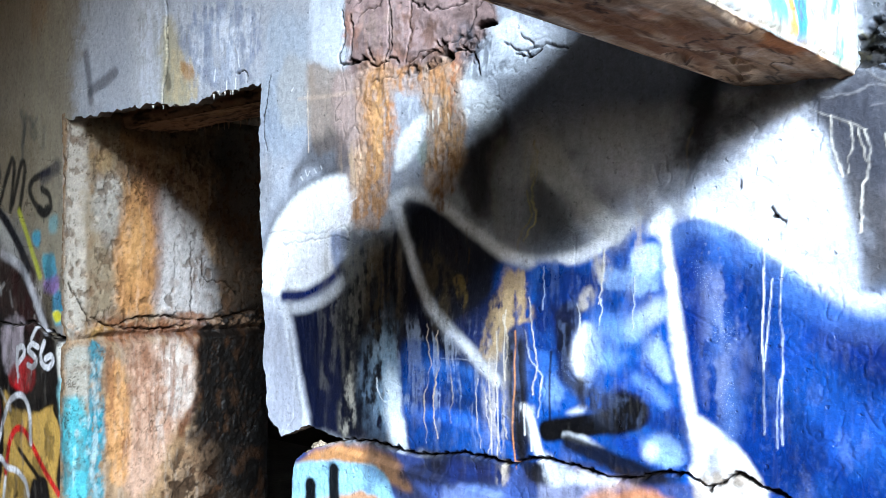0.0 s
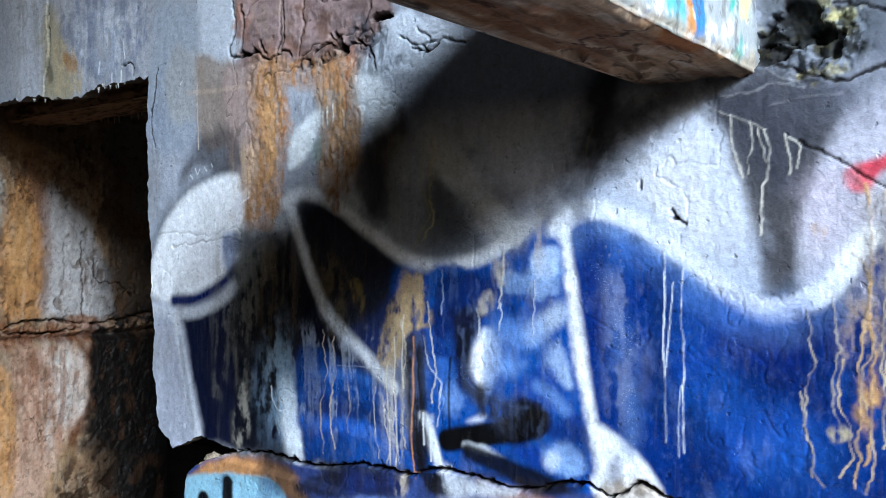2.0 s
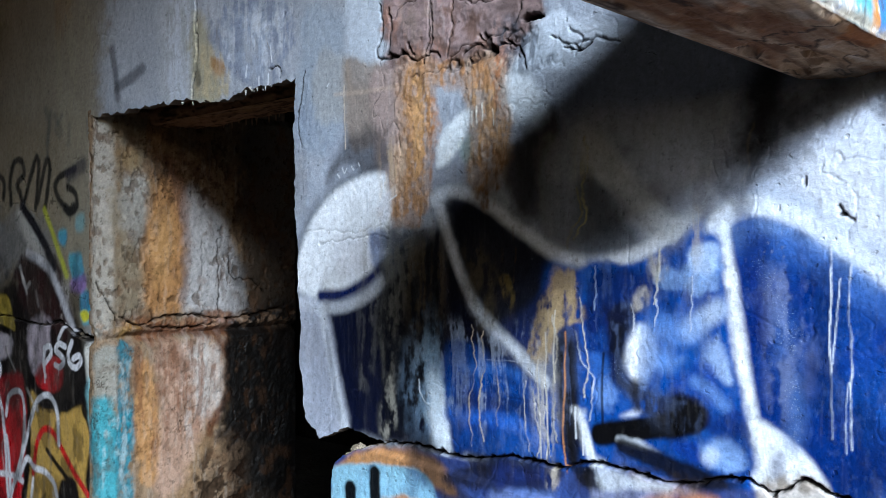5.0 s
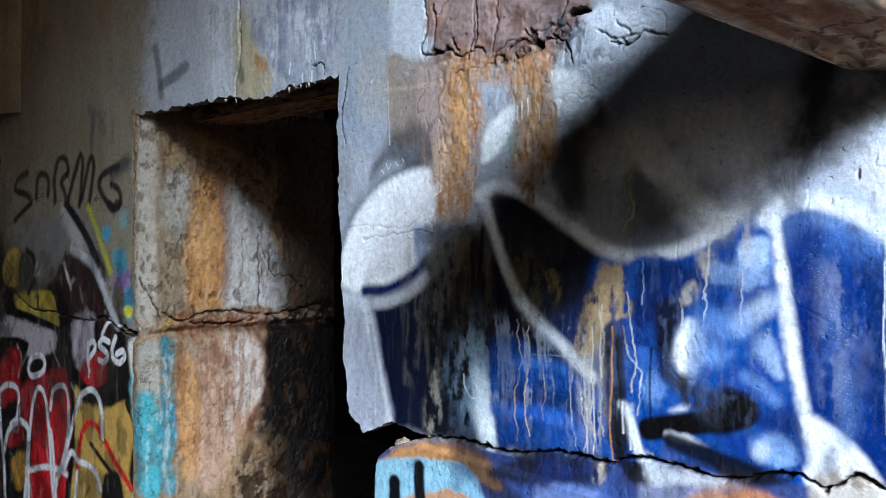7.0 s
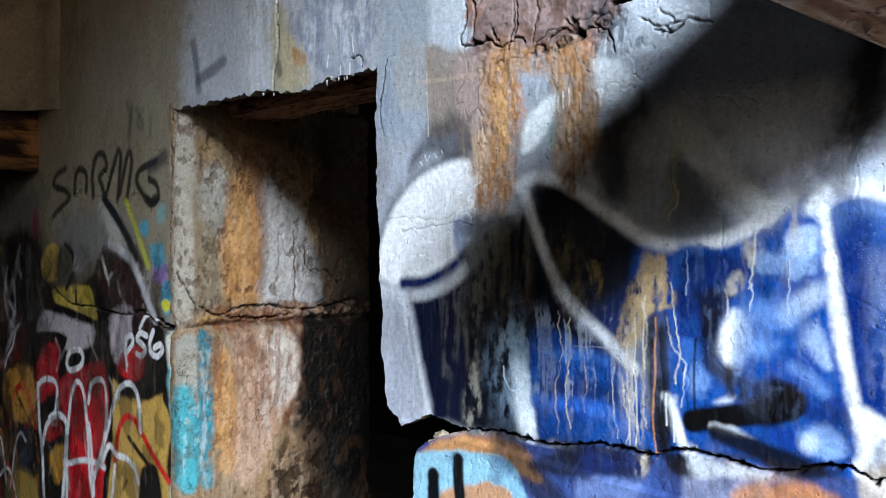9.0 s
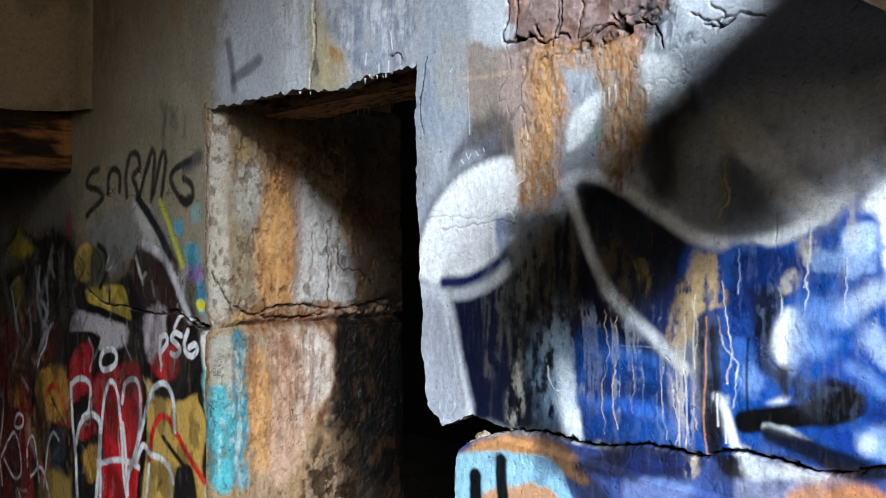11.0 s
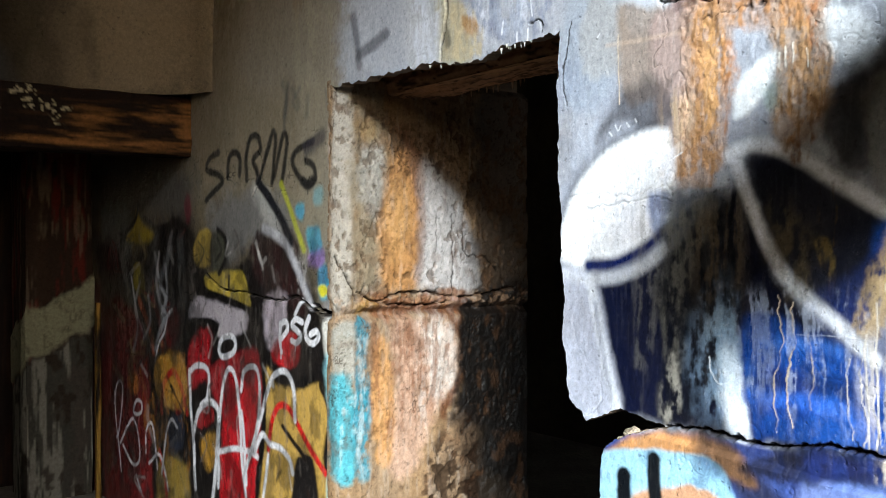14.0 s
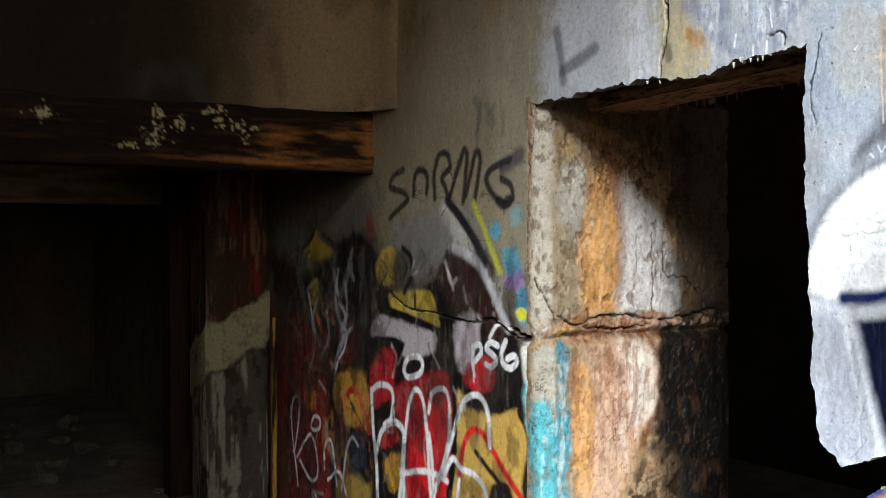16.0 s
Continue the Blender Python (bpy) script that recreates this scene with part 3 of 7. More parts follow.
    c.area('0b0b0e', (1.244, 1.186, 1.293, 1.202, 1.331, 1.187, 1.334, 1.161, 1.300, 1.135, 1.243, 1.120), soft=0.014, wob=0.012, rough=0.32)
    c.area('8fb2ea', (1.320, 1.114, 1.374, 1.136, 1.406, 1.117, 1.402, 1.077, 1.347, 1.076), soft=0.013, wob=0.02, alpha=0.85)
    c.area('dfe9f8', (1.320, 1.092, 1.340, 1.117, 1.360, 1.103, 1.340, 1.077), soft=0.012, wob=0.015, alpha=0.6)
    c.area('14276e', (1.337, 1.184, 1.406, 1.197, 1.413, 1.148, 1.340, 1.145), soft=0.012, wob=0.015, alpha=0.75, rough=0.3)
    c.stroke('eef2fa', 0.017, 0.008, (1.008, 1.153, 1.029, 1.124, 1.043, 1.086, 1.059, 1.036))
    c.stroke('0b0b0e', 0.005, 0.003, (1.085, 1.285, 1.081, 1.212, 1.084, 1.127), alpha=0.8)
    c.speck((1.048, 1.209, 1.095, 1.189, 1.119, 1.263), 0.55)
    c.speck((1.025, 1.379, 1.073, 1.333), 0.35)
    c.area('2a2b33', (1.115, 1.233, 1.179, 1.230, 1.251, 1.210, 1.327, 1.191, 1.306, 1.147, 1.236, 1.150, 1.164, 1.166, 1.134, 1.199), soft=0.018, wob=0.025, alpha=0.85, rough=0.35, grain=0.75)
    c.area('0a0a0d', (1.251, 1.202, 1.300, 1.206, 1.334, 1.184, 1.331, 1.158, 1.300, 1.135, 1.251, 1.123), soft=0.014, wob=0.014, alpha=0.9, rough=0.32)
    c.area('15368a', (1.243, 1.105, 1.306, 1.124, 1.317, 1.083, 1.292, 1.075), soft=0.012, wob=0.015, alpha=0.85, rough=0.3)
    c.area('e4ebf6', (1.121, 1.104, 1.163, 1.110, 1.200, 1.102, 1.229, 1.088, 1.185, 1.089), soft=0.008, wob=0.008, alpha=0.9)
    c.stroke('0d0d11', 0.030, 0.014, (1.133, 1.090, 1.193, 1.078, 1.264, 1.060, 1.360, 1.035), taper=1.5, alpha=0.95, rough=0.35)
    c.streak('b8c4dc', 0.58, 0.96, 1.34, 1.02, alpha=0.35, seed=96, cut=0.55, thin=90)
    c.streak('8a8880', 0.28, 0.62, 1.60, 1.05, alpha=0.3, seed=98, cut=0.55, thin=60)
    c.streak('5c6c94', 0.95, 1.40, 1.50, 1.05, alpha=0.35, seed=99, cut=0.56, thin=50)
    # deep blue: scuffs and pale specks
    c.stroke('3b5da2', 0.030, 0.04, (1.471, 1.484, 1.479, 1.398, 1.489, 1.302), alpha=0.45)
    c.stroke('5d7cb4', 0.022, 0.03, (1.513, 1.261, 1.519, 1.187, 1.512, 1.144), alpha=0.5)
    c.stroke('1d4aa6', 0.050, 0.05, (1.705, 1.168, 1.788, 1.183, 1.828, 1.192), alpha=0.7)
    c.stroke('1a44a0', 0.045, 0.05, (1.711, 1.408, 1.662, 1.366, 1.640, 1.323), alpha=0.5)
    c.stroke('8fb2e6', 0.012, 0.02, (1.452, 1.560, 1.526, 1.538, 1.596, 1.497, 1.663, 1.447), alpha=0.5)
    c.stroke('3d6cc4', 0.030, 0.035, (1.501, 1.528, 1.573, 1.486, 1.663, 1.426, 1.748, 1.398, 1.838, 1.413), alpha=0.55)
    c.area('0a1f66', (1.727, 1.379, 1.818, 1.393, 1.828, 1.298, 1.747, 1.272), soft=0.06, wob=0.05, alpha=0.6, rough=0.28)
    c.area('0a1f66', (1.401, 1.561, 1.452, 1.555, 1.464, 1.398, 1.432, 1.331), soft=0.04, wob=0.04, alpha=0.6, rough=0.28)
    c.speck((1.458, 1.473, 1.489, 1.399, 1.501, 1.335), 0.75)
    c.speck((1.513, 1.251, 1.518, 1.155), 0.7, 0.04)
    c.speck((1.618, 1.363, 1.684, 1.246, 1.818, 1.220), 0.33, 0.12)
    c.speck((1.414, 1.550, 1.451, 1.267), 0.3)
    # white field: cool and warm patches, dabs and pits
    c.area('dfe2ec', (1.538, 1.675, 1.652, 1.751, 1.685, 1.669, 1.717, 1.538, 1.663, 1.508, 1.573, 1.580), soft=0.06, wob=0.05, alpha=0.7)
    c.area('aab4cc', (1.711, 1.538, 1.758, 1.528, 1.758, 1.459, 1.722, 1.468), soft=0.04, wob=0.03, alpha=0.6)
    c.area('c9c0d2', (1.848, 1.633, 1.904, 1.659, 1.923, 1.574, 1.867, 1.538), soft=0.05, wob=0.04, alpha=0.6)
    c.area('9fa5b4', (1.465, 1.668, 1.526, 1.687, 1.526, 1.612, 1.452, 1.614), soft=0.05, wob=0.04, alpha=0.5)
    c.area('c8a888', (1.859, 1.566, 1.881, 1.561, 1.876, 1.545, 1.861, 1.549), soft=0.006, wob=0.01, alpha=0.5, grain=0.6)
    # slate field over it, with pale trickles and veins
    c.area('3c3f4b', (1.674, 1.780, 1.748, 1.823, 1.886, 1.819, 1.923, 1.769, 1.876, 1.707, 1.819, 1.634, 1.779, 1.635, 1.717, 1.707), soft=0.035, wob=0.03, alpha=0.8)
    c.area('6c7080', (1.886, 1.837, 2.002, 1.860, 2.035, 1.830, 1.976, 1.764, 1.914, 1.742), soft=0.05, wob=0.04, alpha=0.6)
    c.run('cfccc4', 0.0055, (1.674, 1.775, 1.701, 1.763, 1.733, 1.753, 1.781, 1.730), alpha=0.4)
    c.run('cfccc4', 0.0050, (1.709, 1.762, 1.715, 1.717, 1.727, 1.677, 1.734, 1.649))
    c.run('c4c1ba', 0.0040, (1.750, 1.746, 1.754, 1.715, 1.746, 1.676, 1.744, 1.654), alpha=0.8)
    c.run('dad7d0', 0.0060, (1.777, 1.731, 1.783, 1.684, 1.779, 1.645, 1.772, 1.596, 1.766, 1.548))
    c.run('cfccc4', 0.0045, (1.765, 1.733, 1.771, 1.694, 1.779, 1.674), alpha=0.8)
    c.run('c4c1ba', 0.0055, (1.811, 1.721, 1.819, 1.691, 1.824, 1.653), alpha=0.8)
    c.run('cfccc4', 0.0050, (1.819, 1.715, 1.840, 1.698, 1.835, 1.662), alpha=0.8)
    c.run('b4b4b8', 0.0040, (1.696, 1.796, 1.748, 1.796, 1.789, 1.809, 1.838, 1.797), alpha=0.3)
    c.run('b4b4b8', 0.0035, (1.779, 1.839, 1.819, 1.811, 1.858, 1.814, 1.904, 1.835), alpha=0.35)
    c.run('9a9aa2', 0.0035, (1.789, 1.771, 1.838, 1.781, 1.904, 1.779), alpha=0.25)
    c.run('cfd2da', 0.0030, (2.002, 1.833, 1.987, 1.781, 1.992, 1.745, 2.011, 1.707), alpha=0.6)
    # twin runs down the deep blue
    c.run('dde3ee', 0.0042, (1.587, 1.528, 1.587, 1.445, 1.584, 1.361, 1.586, 1.257, 1.589, 1.164), wander=0.003)
    c.run('c9d2e4', 0.0030, (1.604, 1.461, 1.598, 1.403, 1.593, 1.341, 1.588, 1.304), wander=0.003)
    c.run('dde3ee', 0.0036, (1.623, 1.487, 1.619, 1.404, 1.624, 1.322, 1.621, 1.240, 1.625, 1.149), wander=0.003)
    c.run('b7c2da', 0.0028, (1.618, 1.270, 1.613, 1.218, 1.615, 1.141), wander=0.003)
    # ochre and pale veins by the second loop
    c.area('b9b0a8', (1.936, 1.639, 1.985, 1.610, 1.994, 1.510, 1.976, 1.365, 1.922, 1.343, 1.913, 1.454, 1.932, 1.547), soft=0.03, wob=0.03, alpha=0.5, grain=0.6)
    c.area('c79a5e', (1.936, 1.325, 1.958, 1.336, 1.965, 1.273, 1.949, 1.207, 1.931, 1.251), soft=0.012, wob=0.02, alpha=0.85, grain=0.7)
    c.area('b48f5c', (1.922, 1.417, 1.976, 1.437, 1.976, 1.347, 1.931, 1.334), soft=0.02, wob=0.03, alpha=0.6, grain=0.55)
    for colour, wide, line in (
            ('cda570', 0.0070, (1.943, 1.629, 1.948, 1.565, 1.953, 1.501, 1.948, 1.418, 1.958, 1.327, 1.953, 1.235, 1.942, 1.169)),
            ('dcc9a8', 0.0060, (1.972, 1.619, 1.976, 1.546, 1.978, 1.474, 1.969, 1.383, 1.976, 1.292, 1.972, 1.201)),
            ('c9a878', 0.0060, (1.923, 1.519, 1.945, 1.491, 1.950, 1.436, 1.933, 1.362, 1.939, 1.289, 1.930, 1.195, 1.933, 1.131)),
            ('d6bb90', 0.0050, (1.985, 1.582, 1.981, 1.510, 1.987, 1.438, 1.981, 1.347, 1.987, 1.239)),
            ('b9a488', 0.0050, (1.957, 1.382, 1.942, 1.307, 1.949, 1.234, 1.958, 1.162, 1.951, 1.123)),
            ('b8ab98', 0.0048, (1.851, 1.428, 1.859, 1.386, 1.853, 1.300, 1.849, 1.223, 1.859, 1.139)),
            ('a89f98', 0.0045, (1.893, 1.444, 1.899, 1.379, 1.895, 1.303, 1.898, 1.229), ),
            ('b8ab98', 0.0045, (1.842, 1.280, 1.849, 1.204, 1.861, 1.149, 1.876, 1.122)),
            ('c9b492', 0.0040, (1.909, 1.342, 1.904, 1.267, 1.922, 1.204, 1.908, 1.146))):
        c.run(colour, wide, line, alpha=0.85, wander=0.012)
    c.area('cdbf9c', (1.885, 1.218, 1.913, 1.226, 1.919, 1.208, 1.896, 1.196), soft=0.006, wob=0.016, alpha=0.8, grain=0.6)
    # black overspray and painted beam penumbra at the disc's far side, cool pale top
    c.area('17171c', (1.382, 1.804, 1.453, 1.826, 1.669, 1.811, 1.585, 1.751, 1.490, 1.688, 1.408, 1.610, 1.378, 1.661), soft=0.045, wob=0.04, alpha=0.85)
    c.area('17171c', (0.859, 1.797, 0.945, 1.841, 0.928, 1.754, 0.910, 1.654, 0.858, 1.578, 0.832, 1.669), soft=0.03, wob=0.03, alpha=0.6)
    c.run('5c5038', 0.0060, (1.434, 1.757, 1.421, 1.692, 1.412, 1.648), alpha=0.6)
    # tan flake and its runs over the dark middle
    c.area('a8906c', (0.940, 1.469, 0.973, 1.477, 1.013, 1.453, 1.025, 1.367, 0.973, 1.337, 0.951, 1.276, 0.905, 1.253, 0.880, 1.271, 0.902, 1.362, 0.926, 1.413), soft=0.010, wob=0.022, alpha=0.9, grain=0.7)
    c.area('c4ab84', (0.926, 1.401, 0.973, 1.427, 1.009, 1.403, 0.996, 1.353, 0.925, 1.299), soft=0.012, wob=0.03, alpha=0.6, grain=0.55)
    for colour, wide, line in (
            ('cfc6b8', 0.0040, (0.951, 1.364, 0.959, 1.276, 0.950, 1.200, 0.955, 1.075)),
            ('d8cfc2', 0.0042, (1.017, 1.404, 1.034, 1.331, 1.044, 1.258, 1.037, 1.183)),
            ('c2c6d2', 0.0040, (1.009, 1.329, 1.025, 1.269, 1.059, 1.222, 1.048, 1.135)),
            ('bdb6ac', 0.0036, (0.905, 1.247, 0.894, 1.170, 0.907, 1.082, 0.900, 1.030)),
            ('bdb6ac', 0.0036, (0.870, 1.206, 0.862, 1.128, 0.876, 1.040)),
            ('c9c2b8', 0.0034, (0.933, 1.211, 0.924, 1.122, 0.937, 1.035)),
            ('b9a892', 0.0034, (0.702, 1.326, 0.713, 1.233, 0.705, 1.178, 0.693, 1.137, 0.698, 1.030)),
            ('b9a892', 0.0036, (0.738, 1.314, 0.743, 1.222, 0.724, 1.153, 0.734, 1.048)),
            ('b2a696', 0.0034, (0.776, 1.251, 0.787, 1.186, 0.779, 1.093)),
            ('a9b6d4', 0.0026, (1.064, 1.478, 1.060, 1.381)),
            ('b9c6e4', 0.0028, (1.299, 1.459, 1.302, 1.391, 1.296, 1.345)),
            ('c9cfdc', 0.0026, (1.156, 1.397, 1.158, 1.338)),
            ('c9cfdc', 0.0026, (1.213, 1.411, 1.217, 1.352)),
            ('c0bdb4', 0.0045, (1.227, 1.516, 1.218, 1.457, 1.209, 1.399))):
        c.run(colour, wide, line, alpha=0.85)
    c.area('b4aca0', (1.202, 1.492, 1.235, 1.504, 1.241, 1.469, 1.216, 1.446), soft=0.010, wob=0.02, alpha=0.7, grain=0.6)
    c.area('b4aca0', (1.150, 1.414, 1.197, 1.434, 1.201, 1.404, 1.165, 1.385), soft=0.010, wob=0.02, alpha=0.6, grain=0.55)
    c.run('aeb4c2', 0.0022, (0.747, 1.246, 0.838, 1.249, 0.925, 1.246), alpha=0.6, wander=0.003)
    c.area('0a0d16', (0.386, 1.526, 0.553, 1.554, 0.612, 1.362, 0.571, 1.166, 0.465, 1.029, 0.382, 1.019), soft=0.03, wob=0.03, alpha=0.8)
    c.area('6f86a0', (0.456, 1.242, 0.551, 1.360, 0.587, 1.251, 0.610, 1.032, 0.528, 1.022, 0.465, 1.100), soft=0.04, wob=0.04, alpha=0.6, grain=0.55)
    c.area('dfe8f2', (0.550, 1.178, 0.583, 1.195, 0.614, 1.033, 0.566, 1.027), soft=0.022, wob=0.012, alpha=0.85)
    c.area('23252d', (0.634, 1.622, 0.711, 1.580, 0.892, 1.501, 0.926, 1.375, 0.874, 1.322, 0.747, 1.328, 0.672, 1.446), soft=0.03, wob=0.03, alpha=0.45)
    # mud-coloured wash down the dark wing, with flaked scabs
    c.area('5e5c56', (0.376, 1.410, 0.436, 1.526, 0.511, 1.541, 0.467, 1.356, 0.434, 1.183, 0.404, 1.007, 0.373, 1.003), soft=0.02, wob=0.03, alpha=0.75, grain=0.6)
    c.area('b9b5aa', (0.383, 1.150, 0.418, 1.181, 0.431, 1.068, 0.399, 1.006, 0.377, 1.033), soft=0.010, wob=0.02, alpha=0.6, grain=0.55)
    c.area('8aa4b8', (0.509, 1.302, 0.571, 1.291, 0.595, 1.168, 0.570, 1.083, 0.508, 1.133), soft=0.035, wob=0.03, alpha=0.5, grain=0.6)
    c.run('dfe6ee', 0.0034, (0.517, 1.176, 0.521, 1.141, 0.550, 1.116, 0.574, 1.125), alpha=0.8)
    c.area('8a7434', (0.789, 1.435, 0.814, 1.449, 0.839, 1.398, 0.817, 1.371), soft=0.005, wob=0.016, alpha=0.4, grain=0.55)
    c.area('6a5c3c', (0.672, 1.513, 0.730, 1.527, 0.785, 1.422, 0.747, 1.315, 0.691, 1.365), soft=0.03, wob=0.04, alpha=0.4, grain=0.55)
    # inside the grey disc: dim strokes and a moss-yellow run
    # pale top: colour lightened for fill light the beam's shadow lacks
    c.area('b4b9c8', (1.060, 1.929, 1.268, 1.974, 1.402, 1.913, 1.382, 1.649, 1.294, 1.596, 1.166, 1.657), soft=0.05, wob=0.05, alpha=0.75)
    c.area('9a9da6', (0.928, 1.704, 1.011, 1.762, 1.026, 1.552, 0.960, 1.527, 0.927, 1.603), soft=0.03, wob=0.03, alpha=0.7)
    c.stroke('b6b8bc', 0.045, 0.03, (1.046, 1.747, 1.121, 1.671, 1.180, 1.610, 1.252, 1.550), alpha=0.85)
    c.area('3c4248', (1.026, 1.662, 1.120, 1.623, 1.150, 1.551, 1.089, 1.515, 1.026, 1.539), soft=0.03, wob=0.03, alpha=0.6)
    c.area('3e424a', (0.914, 1.666, 1.058, 1.649, 1.253, 1.643, 1.329, 1.601, 1.245, 1.545, 1.127, 1.513, 1.010, 1.515, 0.927, 1.559), soft=0.03, wob=0.03, alpha=0.45)
    c.stroke('b4b8be', 0.030, 0.024, (1.082, 1.697, 1.151, 1.640, 1.252, 1.562), alpha=0.7)
    c.area('24262c', (1.309, 1.799, 1.376, 1.838, 1.382, 1.649, 1.329, 1.606), soft=0.03, wob=0.03, alpha=0.3)
    c.run('a89a5c', 0.0085, (1.033, 1.760, 1.046, 1.698, 1.026, 1.650, 1.039, 1.588, 1.010, 1.539), alpha=0.7, wander=0.014)
    c.run('8d8050', 0.0070, (1.010, 1.651, 1.026, 1.601, 1.000, 1.552, 0.987, 1.515), alpha=0.6, wander=0.012)
    # rust about the head of the wall: broken scabs over the sprayed strokes
    c.area('2f353c', (0.600, 1.904, 0.656, 1.906, 0.675, 1.857, 0.616, 1.848), soft=0.014, wob=0.02, alpha=0.55, grain=0.5)
    c.area('e2e8f0', (0.810, 1.924, 0.860, 1.925, 0.903, 1.876, 0.880, 1.834, 0.833, 1.831, 0.806, 1.866), soft=0.022, wob=0.02, alpha=0.85)
    c.area('dcdce4', (0.364, 1.614, 0.409, 1.670, 0.437, 1.676, 0.426, 1.627, 0.382, 1.577), soft=0.006, wob=0.012, alpha=0.8)
    c.streak('c7a078', 0.411, 0.514, 1.796, 1.582, alpha=0.6, seed=78, cut=0.46, thin=30, var=0.6)
    c.streak('93633a', 0.763, 0.790, 2.052, 1.841, alpha=0.9, seed=16, cut=0.35)
    c.streak('b59a78', 0.373, 0.483, 1.797, 1.540, alpha=0.55, seed=17, cut=0.5)
    c.streak('5c5040', 0.470, 0.615, 1.539, 1.246, alpha=0.6, seed=19, cut=0.5)
    c.streak('6a5334', 0.787, 0.859, 1.578, 1.291, alpha=0.5, seed=20, cut=0.55)
    c.streak('b9b3ac', 0.883, 0.960, 1.272, 1.017, alpha=0.75, seed=22, cut=0.46, thin=110)
    c.streak('8b8880', 1.182, 1.240, 1.525, 1.385, alpha=0.6, seed=24, cut=0.48)
    c.streak('b9ac92', 1.283, 1.331, 1.594, 1.434, alpha=0.6, seed=25, cut=0.5)
    c.streak('8892b4', 1.454, 1.540, 1.494, 1.138, alpha=0.4, seed=29, cut=0.56, thin=30)
    c.streak('12100e', 0.967, 1.026, 1.327, 0.952, alpha=0.9, seed=30, cut=0.4)
    c.drip('c98a5a', 0.981, 1.326, 0.987, 0.0048)
    c.drip('d8d0c2', 0.953, 1.374, 1.211, 0.0030)
    c.drip('e8ecf4', 1.006, 1.159, 1.091, 0.0052)
    c.drip('e8ecf4', 1.025, 1.130, 1.056, 0.0037)
    c.drip('c9b8a6', 0.229, 1.961, 1.788, 0.0028)
    c.drip('cfc8bc', 0.927, 1.323, 1.018, 0.0024)
    c.drip('c2bcb4', 0.906, 1.258, 1.028, 0.0024)
    c.drip('c9b492', 2.031, 1.454, 1.418, 0.0022)
    c.area('cdb684', (2.006, 1.480, 2.023, 1.499, 2.040, 1.503, 2.044, 1.472, 2.019, 1.463), soft=0.0054, wob=0.0045)
    c.area('b8a878', (1.822, 1.901, 1.861, 1.905, 1.861, 1.872, 1.832, 1.871), soft=0.0080, wob=0.012, alpha=0.7)
    c.area('c9c48e', (1.890, 1.911, 1.927, 1.919, 1.927, 1.878, 1.899, 1.872), soft=0.0080, wob=0.01, alpha=0.6)
    c.area('a8866c', (0.442, 1.994, 0.576, 1.979, 0.570, 1.720, 0.532, 1.582, 0.426, 1.584, 0.453, 1.726), soft=0.016, wob=0.02, alpha=0.6)
    c.area('a48668', (0.685, 1.967, 0.810, 1.963, 0.827, 1.786, 0.790, 1.671, 0.702, 1.647, 0.684, 1.796), soft=0.018, wob=0.02, alpha=0.65)
    c.area('a8866c', (0.556, 1.987, 0.806, 1.965, 0.788, 1.906, 0.675, 1.904, 0.566, 1.928), soft=0.014, wob=0.02, alpha=0.55)
    for colour, low, line in (
            ('ae8054', 0.7, (0.476, 1.982, 0.556, 1.971, 0.559, 1.859, 0.554, 1.735, 0.537, 1.596, 0.512, 1.583, 0.495, 1.667, 0.466, 1.683, 0.471, 1.838)),
            ('c29464', 0.6, (0.497, 1.935, 0.543, 1.930, 0.546, 1.763, 0.521, 1.667, 0.491, 1.724)),
            ('a87c54', 0.6, (0.470, 1.697, 0.504, 1.681, 0.469, 1.597, 0.426, 1.605)),
            ('ab7a4e', 0.5, (0.576, 1.979, 0.788, 1.961, 0.791, 1.893, 0.751, 1.890, 0.675, 1.917, 0.586, 1.912)),
            ('b48a60', 0.5, (0.694, 1.895, 0.806, 1.892, 0.820, 1.800, 0.787, 1.710, 0.712, 1.660, 0.690, 1.768)),
            ('b07450', 0.6, (0.766, 1.987, 0.799, 1.984, 0.809, 1.852, 0.780, 1.855)),
            ('7d5a38', 0.4, (0.703, 1.741, 0.778, 1.763, 0.786, 1.658, 0.730, 1.607))):
        c.area(colour, line, soft=0.010, wob=0.024, alpha=0.85, grain=low, rough=0.9)
    at = c.near(np.array([[0.43, 1.5], [0.86, 2.02]]), 0.0)
    rust = step(0.05, 0.16, c.c[at, 0] - c.c[at, 2])
    c.d[at] += rust * 0.006 * (fbm(c.u[at] * 70, c.v[at] * 55, 171, 4) - 0.4)
    c.lay(rust * step(0.55, 0.68, fbm(c.u[at] * 60, c.v[at] * 50, 173, 4)) * 0.35, '6a4424', 0.95, at)
    for line in ((0.675, 1.843, 0.686, 1.816), (0.713, 1.860, 0.717, 1.817), (0.732, 1.865, 0.735, 1.825), (0.765, 1.849, 0.769, 1.810), (0.698, 1.848, 0.703, 1.801)):
        c.run('efeae0', 0.0040, line, wander=0.003)
    c.area('eef3f8', (0.587, 1.717, 0.591, 1.780, 0.647, 1.841, 0.694, 1.851, 0.686, 1.796, 0.627, 1.731), soft=0.012, wob=0.014, alpha=0.95)
    c.area('8aa498', (0.659, 1.773, 0.694, 1.795, 0.697, 1.748, 0.670, 1.732), soft=0.014, wob=0.014, alpha=0.5)
    c.area('a86c38', (0.555, 1.887, 0.588, 1.871, 0.574, 1.720, 0.550, 1.693), soft=0.010, wob=0.02, alpha=0.7, grain=0.55)
